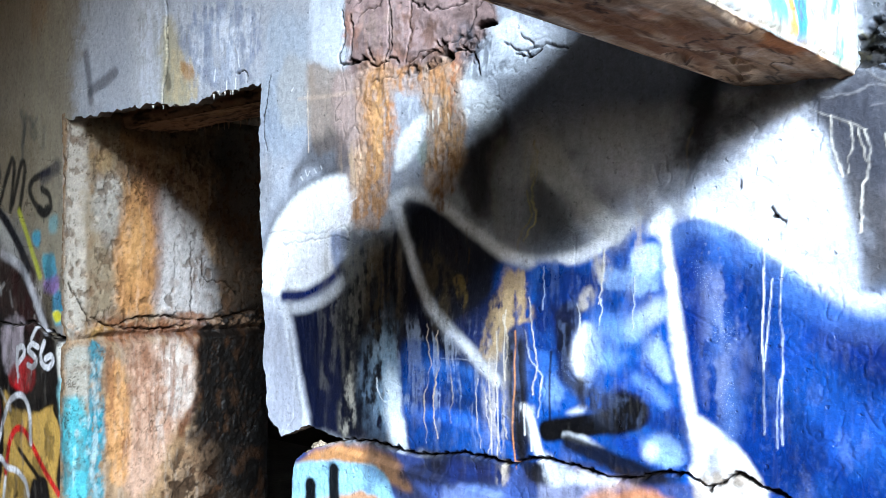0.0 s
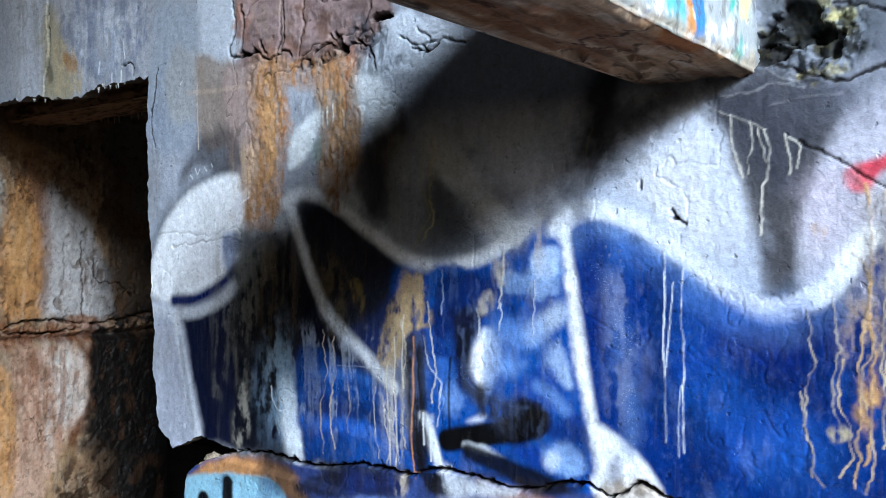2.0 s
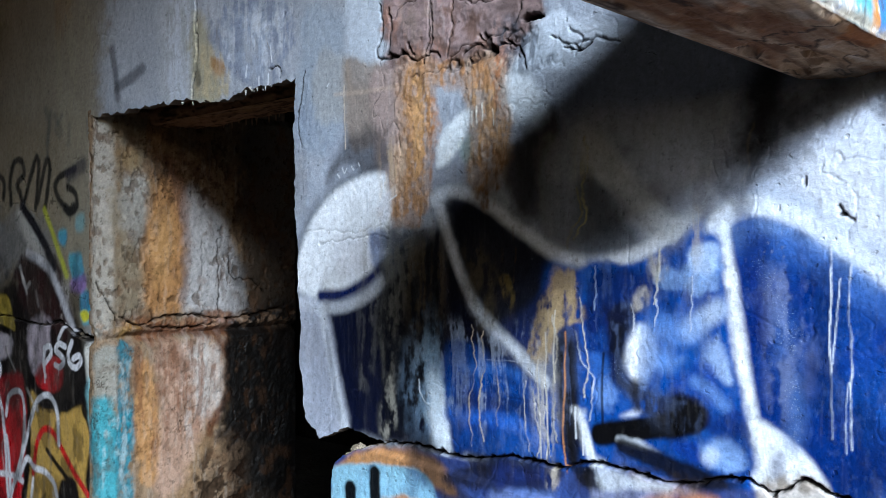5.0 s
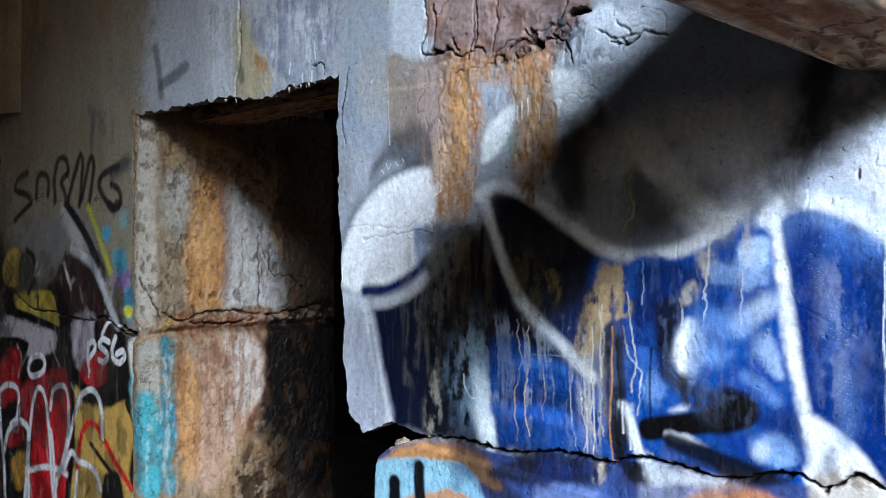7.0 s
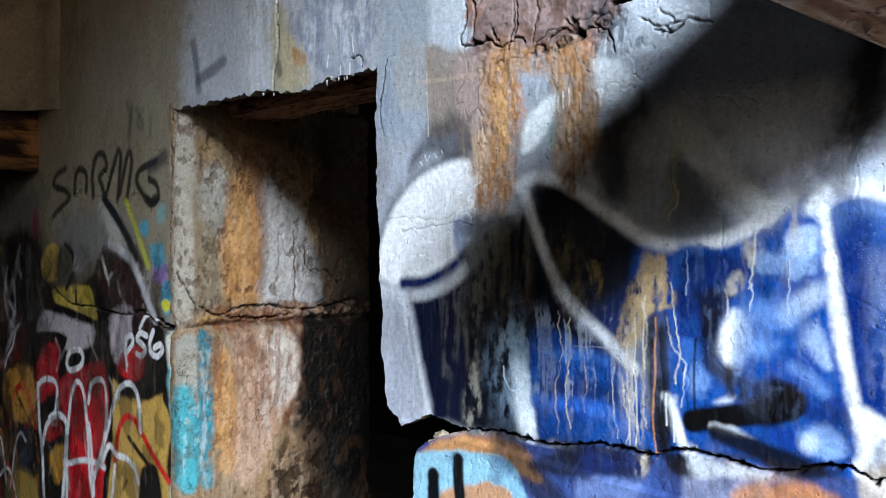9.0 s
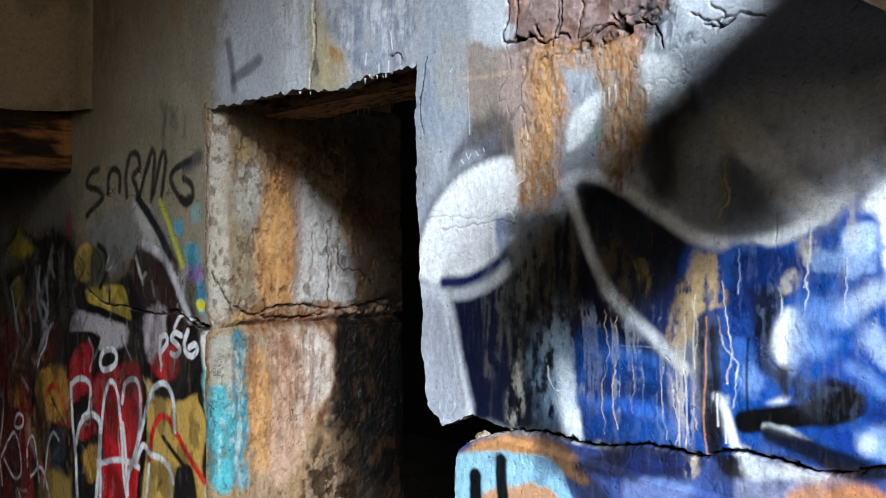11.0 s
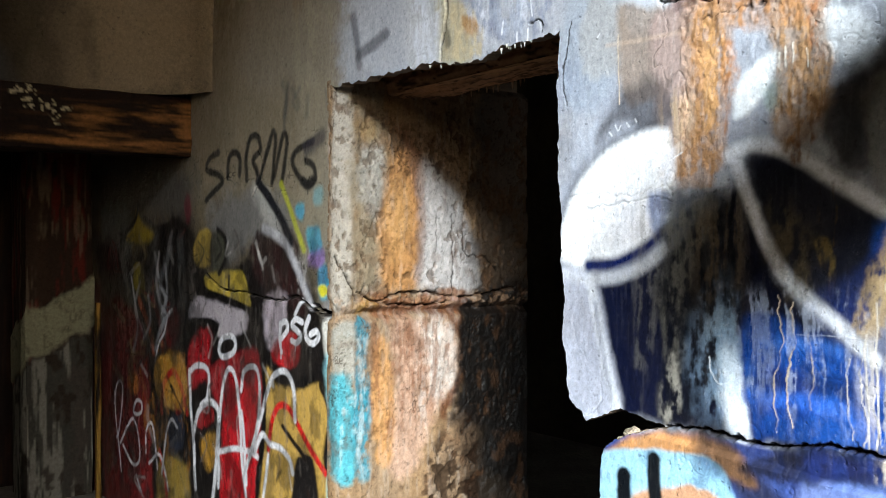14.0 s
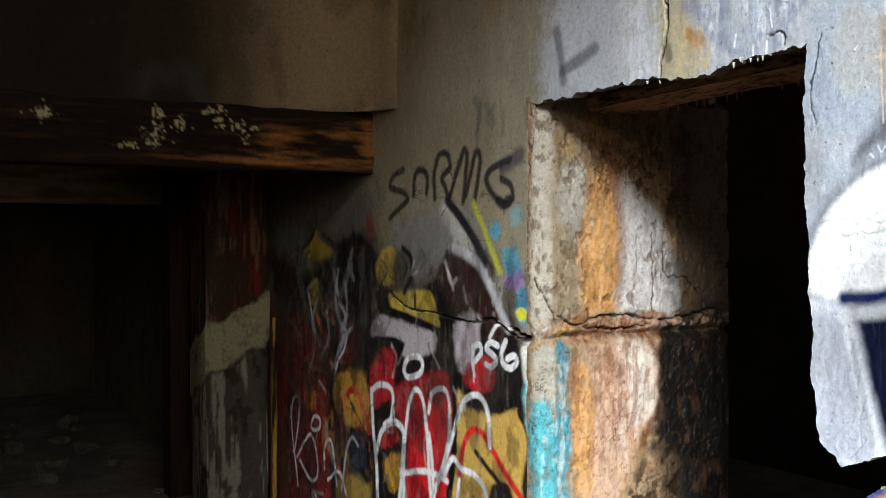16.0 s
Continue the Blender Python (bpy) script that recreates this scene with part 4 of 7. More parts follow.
    c.area('e8ecf2', (0.815, 1.917, 0.860, 1.923, 0.905, 1.876, 0.884, 1.836, 0.841, 1.829, 0.813, 1.859), soft=0.022, wob=0.02, alpha=0.7)
    # beads and dabs of white
    for line in ((0.221, 1.736, 0.230, 1.721, 0.240, 1.733), (0.259, 1.738, 0.268, 1.728), (0.201, 1.719, 0.209, 1.710), (0.287, 1.745, 0.292, 1.738), (0.155, 1.968, 0.164, 1.976), (0.409, 1.641, 0.435, 1.652)):
        c.stroke('e8ebf0', 0.0030, 0.002, line, alpha=0.6, wob=0.8)
    c.crack((0.049, 1.557, 0.146, 1.569, 0.267, 1.559, 0.348, 1.570, 0.386, 1.578), 0.0014, 0.0012, alpha=0.25)
    c.crack((0.938, 1.995, 1.012, 1.971, 1.060, 1.977, 1.122, 1.960), 0.0030, 0.006, alpha=0.7)
    c.crack((0.996, 2.010, 1.028, 1.981, 1.012, 1.946), 0.0026, 0.005, alpha=0.7)
    c.crack((0.375, 2.163, 0.386, 2.090, 0.363, 2.028, 0.412, 2.015), 0.0040, 0.006)
    c.crack((0.407, 2.018, 0.462, 2.020, 0.494, 2.000, 0.556, 2.004), 0.0060, 0.01)
    c.crack((0.724, 2.030, 0.761, 1.988, 0.781, 2.005, 0.807, 1.998), 0.0060, 0.01)
    c.crack((0.556, 2.004, 0.563, 2.053, 0.569, 2.107), 0.0040, 0.008)
    # crumbled hollow by the beam's root
    at = c.near(np.array([[1.7, 1.75], [2.02, 2.0]]), 0.0)
    u, v = c.u[at], c.v[at]
    crumb = 1 - step(0.55, 1.1, np.hypot((u - 1.86) / 0.11, (v - 1.875) / 0.075) + 0.9 * (fbm(u * 30, v * 30, 181, 4) - 0.5))
    c.d[at] += crumb * 0.025 * (fbm(u * 60, v * 60, 183, 5) - 0.62)
    c.lay(crumb * step(0.5, 0.6, fbm(u * 34, v * 34, 185, 4)) * 0.9, '7d8490', 0.9, at)
    c.lay(crumb * step(0.62, 0.70, fbm(u * 44, v * 44, 187, 4)) * 0.6, 'a89e6a', 0.9, at)
    c.lay(crumb * step(0.56, 0.64, fbm(u * 40, v * 40, 189, 4)) * 0.9, '14140f', 0.95, at)
    c.area('3a4a86', (0.422, 0.986, 0.631, 0.992, 0.959, 1.010, 1.252, 1.016, 1.465, 1.031, 1.464, 0.808, 0.112, 0.505, 0.166, 0.900), soft=0.0075, wob=0.0045)
    c.area('c08a5a', (0.202, 0.905, 0.333, 0.974, 0.508, 0.989, 0.611, 0.961, 0.650, 0.899, 0.465, 0.927, 0.238, 0.880), soft=0.0128, wob=0.0096)
    c.area('97c6dc', (0.180, 0.841, 0.200, 0.907, 0.377, 0.941, 0.529, 0.947, 0.590, 0.889, 0.589, 0.778, 0.179, 0.703), soft=0.0080, wob=0.0064, rough=0.35)
    c.area('c48a5c', (0.290, 0.817, 0.390, 0.853, 0.505, 0.875, 0.545, 0.832, 0.389, 0.713, 0.290, 0.739), soft=0.0096, wob=0.0096, alpha=0.9)
    c.stroke('1a1b22', 0.0690, 0.0300, (0.516, 0.981, 0.595, 0.935, 0.679, 0.871), alpha=0.75)
    c.stroke('15161c', 0.0392, 0.0168, (0.707, 0.994, 0.847, 0.997, 0.952, 1.008), alpha=0.8)
    c.stroke('0e0e12', 0.0312, 0.0096, (1.044, 1.011, 1.066, 0.978, 1.088, 0.932), alpha=0.9)
    c.area('7f94cc', (0.778, 0.943, 0.912, 0.965, 0.944, 0.929, 0.846, 0.861, 0.761, 0.885), soft=0.0140, wob=0.014, alpha=0.6)
    c.stroke('0d1116', 0.0360, 0.0075, (0.360, 0.914, 0.360, 0.875, 0.368, 0.800), rough=0.35)
    c.stroke('0d1116', 0.0432, 0.0080, (0.263, 0.856, 0.263, 0.812, 0.265, 0.750), rough=0.35)
    c.area('9aa2c8', (1.057, 1.023, 1.179, 1.019, 1.266, 0.995, 1.179, 0.874, 1.056, 0.888), soft=0.0120, wob=0.012, alpha=0.8)
    c.area('101522', (0.783, 0.996, 0.925, 1.005, 0.925, 0.954, 0.783, 0.946), soft=0.0156, wob=0.013, alpha=0.8)
    c.area('d08a50', (1.179, 0.981, 1.321, 1.015, 1.401, 0.983, 1.321, 0.890, 1.208, 0.892), soft=0.0144, wob=0.0144, alpha=0.8)
    c.area('cfc4bc', (1.452, 1.054, 1.550, 1.084, 1.585, 1.063, 1.526, 1.003, 1.452, 1.002), soft=0.0088, wob=0.0088, alpha=0.85)
    c.area('c9a98a', (1.149, 1.036, 1.223, 1.028, 1.308, 1.029, 1.280, 1.008, 1.179, 1.005), soft=0.0120, wob=0.0096, alpha=0.5)
    c.area('0f1428', (0.649, 0.975, 0.782, 0.998, 0.872, 1.000, 0.898, 0.963, 0.629, 0.923), soft=0.014, wob=0.02, alpha=0.85)
    c.area('1c2c6a', (0.782, 0.988, 0.924, 1.014, 0.924, 0.967, 0.800, 0.948), soft=0.02, wob=0.02, alpha=0.7)
    c.area('c8bcae', (0.924, 1.018, 0.961, 1.018, 0.957, 0.972, 0.924, 0.967), soft=0.008, wob=0.012, alpha=0.8, grain=0.6)
    c.area('0e0f16', (1.007, 1.029, 1.058, 1.027, 1.079, 0.991, 1.023, 0.982), soft=0.010, wob=0.012, alpha=0.9)
    c.area('dfe6f0', (1.079, 1.030, 1.178, 1.029, 1.250, 1.017, 1.087, 0.992), soft=0.012, wob=0.014, alpha=0.8)
    c.area('2a2018', (1.087, 1.045, 1.236, 1.052, 1.320, 1.043, 1.264, 1.030, 1.148, 1.030), soft=0.008, wob=0.014, alpha=0.6, grain=0.55)
    c.area('15182a', (1.320, 1.045, 1.400, 1.061, 1.399, 1.039, 1.292, 1.023), soft=0.012, wob=0.014, alpha=0.8)
    c.area('8a7c6c', (1.463, 1.070, 1.524, 1.084, 1.572, 1.069, 1.475, 1.053), soft=0.008, wob=0.014, alpha=0.7, grain=0.6)
    c.streak('1a1410', 0.40, 1.45, 1.02, 0.93, alpha=0.5, seed=97, cut=0.52, thin=40)
    c.crack((0.391, 0.999, 0.508, 1.006, 0.611, 1.003, 0.709, 1.002, 0.820, 1.024, 0.959, 1.020, 1.057, 1.043, 1.149, 1.039, 1.252, 1.030, 1.321, 1.044, 1.375, 1.059, 1.440, 1.057, 1.477, 1.044), 0.0070, 0.02)
    c.crack((1.477, 1.044, 1.538, 1.078, 1.585, 1.063, 1.642, 1.053), 0.0077, 0.02)
    c.crack((1.792, 1.842, 1.842, 1.822, 1.889, 1.808, 1.926, 1.804, 1.980, 1.821, 2.032, 1.838), 0.0030, 0.004)
    c.crack((1.832, 1.708, 1.889, 1.676, 1.935, 1.648, 1.962, 1.631, 2.006, 1.607, 2.048, 1.583), 0.0022, 0.003)
    c.crack((1.890, 1.931, 1.954, 1.918, 2.006, 1.895, 2.049, 1.862), 0.0023, 0.003)
    c.crack((0.559, 2.192, 0.554, 2.054, 0.537, 1.986), 0.0035, 0.005)
    c.crack((0.639, 2.179, 0.631, 2.058, 0.618, 1.991), 0.0028, 0.005)
    c.crack((0.122, 1.525, 0.244, 1.543, 0.360, 1.547, 0.409, 1.540), 0.0022, 0.002, alpha=0.3)
    c.crack((-0.497, 2.363, -0.480, 2.187, -0.494, 2.119), 0.0068, 0.01)
    c.crack((0.063, 2.024, 0.036, 1.933, 0.028, 1.871, 0.043, 1.807), 0.0021, 0.002)
    c.dent(0.883, 2.053, 0.038, 0.012, 0.03, '0c0b0a', seed=31)
    c.dent(0.762, 1.994, 0.015, 0.016, 0.01, '2a221c', seed=32)
    c.dent(1.610, 1.579, 0.010, 0.006, 0.006, '4a4846', seed=33)
    c.crack((1.596, 1.596, 1.610, 1.577, 1.632, 1.565), 0.0020, 0.004)
    c.dent(1.538, 1.642, 0.005, 0.013, 0.004, '9a9aa2', seed=34)
    c.dent(1.822, 1.910, 0.058, 0.049, 0.028, '1a1a18', seed=35, edge=0.6)
    c.dent(1.802, 1.860, 0.045, 0.020, 0.022, '1d1b18', seed=36, edge=0.6)
    c.dent(1.880, 1.870, 0.028, 0.030, 0.018, '25241f', seed=37, edge=0.6)
    c.area('b0b1b6', (-0.691, 2.366, -0.524, 2.326, -0.538, 1.979, -0.692, 2.000), soft=0.0324, wob=0.0252, alpha=0.7)
    c.area('a9abb4', (-0.441, 2.306, 0.004, 2.201, 0.004, 1.990, -0.329, 1.982, -0.418, 2.043), soft=0.0288, wob=0.032, alpha=0.75)
    c.area('a59c84', (-0.524, 2.260, -0.441, 2.242, -0.407, 2.106, -0.340, 2.062, -0.373, 1.981, -0.513, 1.984, -0.537, 2.129), soft=0.0238, wob=0.0272, alpha=0.9)
    c.area('b07c3c', (-0.407, 2.106, -0.351, 2.099, -0.340, 2.054, -0.384, 2.051), soft=0.0160, wob=0.016, alpha=0.7)
    c.crack((-0.483, 2.284, -0.488, 2.153, -0.508, 2.074, -0.523, 1.994), 0.0068, 0.008, colour='2a2218')
    c.area('c0c4d0', (-0.667, 2.341, -0.524, 2.317, -0.533, 2.020, -0.656, 2.018), soft=0.02, wob=0.02, alpha=0.6, grain=0.6)
    c.area('6f7a94', (-0.346, 2.286, -0.007, 2.229, -0.003, 2.022, -0.258, 2.026, -0.394, 2.132), soft=0.03, wob=0.04, alpha=0.6, grain=0.55)
    c.area('c4ccdc', (-0.257, 2.219, -0.142, 2.218, -0.130, 2.045, -0.229, 2.040), soft=0.02, wob=0.03, alpha=0.5, grain=0.5)
    c.area('b8a888', (-0.480, 2.144, -0.348, 2.126, -0.303, 2.013, -0.349, 1.986, -0.491, 2.007), soft=0.012, wob=0.03, alpha=0.8, grain=0.6)
    c.area('9a6a34', (-0.404, 2.119, -0.342, 2.098, -0.324, 2.060, -0.385, 2.073), soft=0.008, wob=0.016, alpha=0.7, grain=0.6)
    c.area('4c4a40', (-0.506, 2.110, -0.467, 2.096, -0.461, 2.040, -0.494, 2.035), soft=0.008, wob=0.014, alpha=0.7)
    c.area('4c4c4a', (-1.596, 2.077, -1.475, 2.054, -1.429, 1.950, -1.525, 1.913), soft=0.03, wob=0.05, alpha=0.5, grain=0.5)
    c.crack((-0.485, 2.310, -0.495, 2.229, -0.483, 2.144, -0.507, 2.055), 0.0110, 0.012, colour='1c1a1c')
    c.crack((-0.108, 2.043, -0.075, 2.052, -0.056, 2.036, -0.056, 2.016), 0.0040, 0.006)
    c.run('eef0f6', 0.0045, (-0.143, 2.149, -0.138, 2.098, -0.149, 2.048), alpha=0.8, wander=0.004)
    c.run('eef0f6', 0.0040, (-0.102, 2.118, -0.094, 2.066), alpha=0.8, wander=0.004)
    c.run('8a7a4a', 0.0060, (-0.109, 2.178, -0.121, 2.146, -0.107, 2.110), alpha=0.6)
    c.streak('c8ccd6', -0.691, -0.524, 2.346, 1.988, alpha=0.5, seed=41, cut=0.5, thin=50)
    c.streak('8e97ab', -0.328, 0.004, 2.240, 1.986, alpha=0.45, seed=42, cut=0.5, thin=40)
    c.streak('d6d9e2', -0.350, 0.004, 2.243, 1.988, alpha=0.5, seed=43, cut=0.56, thin=60)
    c.streak('7c7464', -0.691, -0.307, 2.321, 1.989, alpha=0.35, seed=44, cut=0.55, thin=40)
    c.drip('eef0f6', -0.159, 2.030, 1.998, 0.0090)
    c.drip('eef0f6', -0.115, 2.033, 2.001, 0.0090)
    c.drip('eef0f6', -0.223, 2.071, 2.038, 0.0090)
    c.area('7d7260', (-2.561, 3.441, -1.108, 2.930, -1.130, 1.981, -1.168, 1.254, -1.921, 1.582, -2.457, 1.642, -2.574, 2.123), soft=0.0780, wob=0.078, alpha=0.9)
    c.area('6d6250', (-2.566, 2.915, -1.912, 2.748, -2.016, 2.060, -2.228, 1.761, -2.578, 1.778), soft=0.0780, wob=0.078, alpha=0.6)
    c.area('8a8170', (-1.400, 2.033, -1.147, 1.983, -1.167, 1.432, -1.328, 1.450, -1.403, 1.679), soft=0.0400, wob=0.04, alpha=0.6)
    c.streak('5a4c3c', -2.563, -1.910, 3.079, 1.984, alpha=0.35, seed=51, cut=0.5, thin=12)
    c.streak('a09884', -1.475, -1.144, 2.594, 1.716, alpha=0.35, seed=52, cut=0.55, thin=25)
    c.streak('8a6a48', -1.475, -1.322, 2.575, 2.158, alpha=0.4, seed=53, cut=0.5, thin=12)
    c.area('4c4a48', (-4.033, 1.883, -2.486, 1.773, -2.458, 1.590, -2.581, 1.512, -3.617, 1.545, -3.988, 1.613), soft=0.1020, wob=0.068, alpha=0.8)
    c.area('5e6668', (-3.705, 1.609, -3.282, 1.603, -3.286, 1.303, -3.620, 1.323), soft=0.0448, wob=0.0512, alpha=0.7)
    c.area('6a6a6c', (-2.229, 1.612, -1.563, 1.620, -1.483, 1.426, -1.828, 1.420, -2.125, 1.341), soft=0.0600, wob=0.065, alpha=0.7)
    c.area('14100f', (-3.894, 1.447, -3.285, 1.363, -2.841, 1.540, -2.458, 1.538, -2.232, 1.288, -1.828, 1.397, -1.483, 1.469, -1.329, 1.285, -1.239, 1.169, -1.187, 0.934, -1.173, 0.420, -3.732, -0.259, -3.713, 1.096), soft=0.0528, wob=0.0462, rough=0.4)
    c.area('2b1615', (-1.828, 1.420, -1.523, 1.490, -1.367, 1.283, -1.406, 1.155, -1.738, 1.264), soft=0.0322, wob=0.046, alpha=0.9)
    c.streak('b9b4b0', -1.483, -1.329, 1.386, 1.197, alpha=0.6, seed=54, cut=0.55, thin=40)
    c.area('9c1620', (-2.464, 0.978, -2.235, 1.038, -2.292, 0.831, -2.527, 0.748), soft=0.0156, wob=0.013, rough=0.3)
    c.area('8a1a20', (-2.292, 0.856, -1.831, 0.994, -1.740, 0.902, -1.788, 0.599, -1.932, 0.218, -2.161, 0.157, -2.028, 0.553, -2.210, 0.742), soft=0.0200, wob=0.015, rough=0.3)
    c.area('b31a22', (-2.131, 0.607, -2.002, 0.725, -1.763, 0.899, -1.741, 0.767, -1.788, 0.531, -1.860, 0.237, -2.124, 0.167), soft=0.0125, wob=0.0125, rough=0.3)
    c.area('b31a22', (-1.609, 1.051, -1.465, 1.087, -1.414, 1.029, -1.446, 0.962, -1.589, 0.922, -1.643, 0.981), soft=0.0110, wob=0.0088, rough=0.3)
    c.area('a01a20', (-2.408, 0.609, -2.265, 0.709, -2.211, 0.642, -2.351, 0.580), soft=0.0130, wob=0.0104, rough=0.3)
    c.area('b08c46', (-1.705, 0.907, -1.644, 0.937, -1.610, 0.875, -1.408, 0.872, -1.276, 0.922, -1.205, 0.792, -1.242, 0.644, -1.208, 0.410, -1.745, 0.268, -1.706, 0.682), soft=0.0138, wob=0.0138, rough=0.4)
    c.area('b9862e', (-2.380, 0.511, -2.211, 0.592, -2.175, 0.475, -2.296, 0.400), soft=0.0130, wob=0.0156, alpha=0.9)
    c.area('14100f', (-1.456, 0.578, -1.409, 0.620, -1.315, 0.618, -1.279, 0.391, -1.490, 0.335), soft=0.0105, wob=0.0084)
    c.area('14100f', (-1.577, 0.705, -1.527, 0.844, -1.547, 0.927, -1.653, 0.869), soft=0.0088, wob=0.0066, alpha=0.5)
    c.area('a88c40', (-2.430, 1.409, -2.342, 1.487, -2.231, 1.475, -2.204, 1.363, -2.287, 1.323, -2.401, 1.332), soft=0.0130, wob=0.0078, rough=0.4)
    c.area('4a4a3e', (-2.231, 1.462, -2.123, 1.475, -2.083, 1.391, -2.151, 1.303, -2.232, 1.325), soft=0.0125, wob=0.01)
    c.area('a89038', (-2.288, 1.285, -1.948, 1.312, -1.867, 1.245, -1.839, 1.166, -2.023, 1.189, -2.288, 1.222), soft=0.0125, wob=0.01, rough=0.4)
    c.stroke('14100f', 0.0300, 0.0100, (-2.289, 1.184, -2.074, 1.161, -1.830, 1.144))
    c.stroke('14100f', 0.0175, 0.0075, (-2.048, 1.284, -2.048, 1.235))
    c.area('a49aa0', (-2.432, 1.175, -2.233, 1.175, -2.023, 1.153, -1.877, 1.140, -1.868, 1.083, -1.950, 1.040, -2.154, 1.016, -2.169, 1.081, -2.475, 1.074), soft=0.0125, wob=0.01, rough=0.4)
    c.area('b0a2aa', (-1.694, 1.199, -1.524, 1.232, -1.567, 1.055, -1.686, 1.021), soft=0.0198, wob=0.022, alpha=0.8)
    c.area('8f7a24', (-3.324, 1.452, -3.205, 1.513, -3.158, 1.601, -3.084, 1.527, -2.911, 1.470, -3.019, 1.426, -3.245, 1.429), soft=0.0180, wob=0.012)
    c.area('8a7a28', (-3.208, 1.305, -3.094, 1.309, -3.058, 1.180, -3.209, 1.187), soft=0.0145, wob=0.0145, alpha=0.8)
    c.stroke('8d8c90', 0.0252, 0.0112, (-2.913, 1.371, -2.859, 1.233, -2.778, 1.154, -2.847, 1.038))
    c.stroke('8d8c90', 0.0224, 0.0112, (-2.776, 1.320, -2.765, 1.155, -2.848, 0.982))
    c.stroke('9a9aa2', 0.0180, 0.0090, (-3.247, 1.244, -3.135, 1.015, -2.918, 0.891))
    c.stroke('a04a28', 0.0348, 0.0174, (-3.133, 1.132, -2.988, 0.998, -2.918, 0.863), alpha=0.8)
    c.area('5c1416', (-3.624, 1.038, -3.135, 1.015, -2.991, 0.740, -3.073, -0.085, -3.642, -0.235), soft=0.0320, wob=0.0256, rough=0.4)
    c.area('7a1a1c', (-3.178, 0.598, -2.993, 0.568, -2.964, -0.056, -3.187, -0.115), soft=0.0240, wob=0.024, alpha=0.9)
    c.area('5c1416', (-2.765, 1.127, -2.616, 1.084, -2.649, 0.946, -2.767, 0.934), soft=0.0216, wob=0.0162)
    c.area('a87a2c', (-2.919, 0.834, -2.587, 0.899, -2.497, 0.647, -2.590, 0.632, -2.851, 0.646), soft=0.0168, wob=0.014, rough=0.4)
    c.area('8a7030', (-2.855, 0.338, -2.530, 0.377, -2.503, 0.067, -2.859, -0.028), soft=0.0224, wob=0.0168)
    c.area('2a3040', (-2.785, 0.546, -2.590, 0.605, -2.560, 0.477, -2.720, 0.420), soft=0.0196, wob=0.0224, alpha=0.8)
    c.area('9a5a28', (-3.294, 0.716, -3.169, 0.747, -3.139, 0.662, -3.255, 0.631), soft=0.0150, wob=0.012)
    c.stroke('a81c1c', 0.0308, 0.0084, (-2.831, 0.594, -2.796, 0.738, -2.683, 0.807, -2.588, 0.739, -2.516, 0.630), rough=0.3)
    c.stroke('14100f', 0.0140, 0.0056, (-2.716, 0.735, -2.528, 0.602))
    c.stroke('c0201e', 0.0253, 0.0069, (-1.689, 0.596, -1.654, 0.714, -1.589, 0.786, -1.507, 0.787, -1.428, 0.732, -1.333, 0.656, -1.224, 0.587), rough=0.3)
    c.stroke('1a1410', 0.0198, 0.0066, (-1.561, 0.708, -1.468, 0.661, -1.371, 0.613))
    c.stroke('a81c1c', 0.0280, 0.0112, (-2.854, 0.394, -2.788, 0.268, -2.756, 0.137), alpha=0.9)
    c.stroke('0d0a0a', 0.0208, 0.0104, (-2.461, 1.304, -2.344, 1.283, -2.288, 1.215, -2.126, 1.195, -1.853, 1.154, -1.807, 1.123))
    c.stroke('0d0a0a', 0.0216, 0.0096, (-2.166, 1.487, -2.092, 1.451, -2.083, 1.367, -2.151, 1.296))
    c.stroke('0d0a0a', 0.0208, 0.0104, (-2.451, 1.070, -2.207, 1.075, -2.170, 0.995))
    c.stroke('0d0a0a', 0.0220, 0.0110, (-1.718, 0.905, -1.715, 0.771, -1.743, 0.585, -1.789, 0.439))
    c.stroke('0d0a0a', 0.0322, 0.0161, (-1.740, 0.993, -1.631, 0.939, -1.407, 0.908, -1.258, 0.941))
    c.stroke('0d0a0a', 0.0200, 0.0100, (-1.258, 0.904, -1.195, 0.813, -1.189, 0.655))
    c.stroke('0d0a0a', 0.0224, 0.0112, (-2.918, 0.848, -2.956, 0.688, -2.880, 0.586))
    c.stroke('0d0a0a', 0.0217, 0.0124, (-3.324, 1.483, -3.189, 1.542, -3.128, 1.624))
    c.stroke('0d0a0a', 0.0203, 0.0116, (-3.054, 1.556, -2.842, 1.485))
    c.area('4a1416', (-3.899, 1.084, -3.623, 1.102, -3.629, 0.657, -3.824, -0.284, -3.919, -0.309), soft=0.0330, wob=0.033, alpha=0.8)
    c.stroke('5c5a56', 0.0434, 0.0310, (-3.447, 1.482, -3.366, 1.300, -3.249, 1.125), alpha=0.7)
    c.stroke('6e6e72', 0.0270, 0.0216, (-2.709, 1.403, -2.845, 1.234, -2.846, 1.094), alpha=0.6)
    c.stroke('7a2a20', 0.0280, 0.0168, (-2.950, 1.143, -2.847, 1.038, -2.814, 0.902), alpha=0.7)
    c.streak('8c8a88', -3.129, -2.519, 1.485, 0.930, alpha=0.22, seed=91, cut=0.55, thin=20)
    c.streak('0c0909', -3.623, -2.462, 1.138, -0.065, alpha=0.5, seed=92, cut=0.52, thin=16)
    c.streak('a06a2c', -3.136, -2.464, 0.931, -0.010, alpha=0.5, seed=93, cut=0.55, thin=14)
    c.stroke('d6d4d8', 0.0234, 0.0078, (-2.477, 0.833, -2.418, 0.861, -2.320, 0.868, -2.269, 0.834, -2.282, 0.731, -2.350, 0.690))
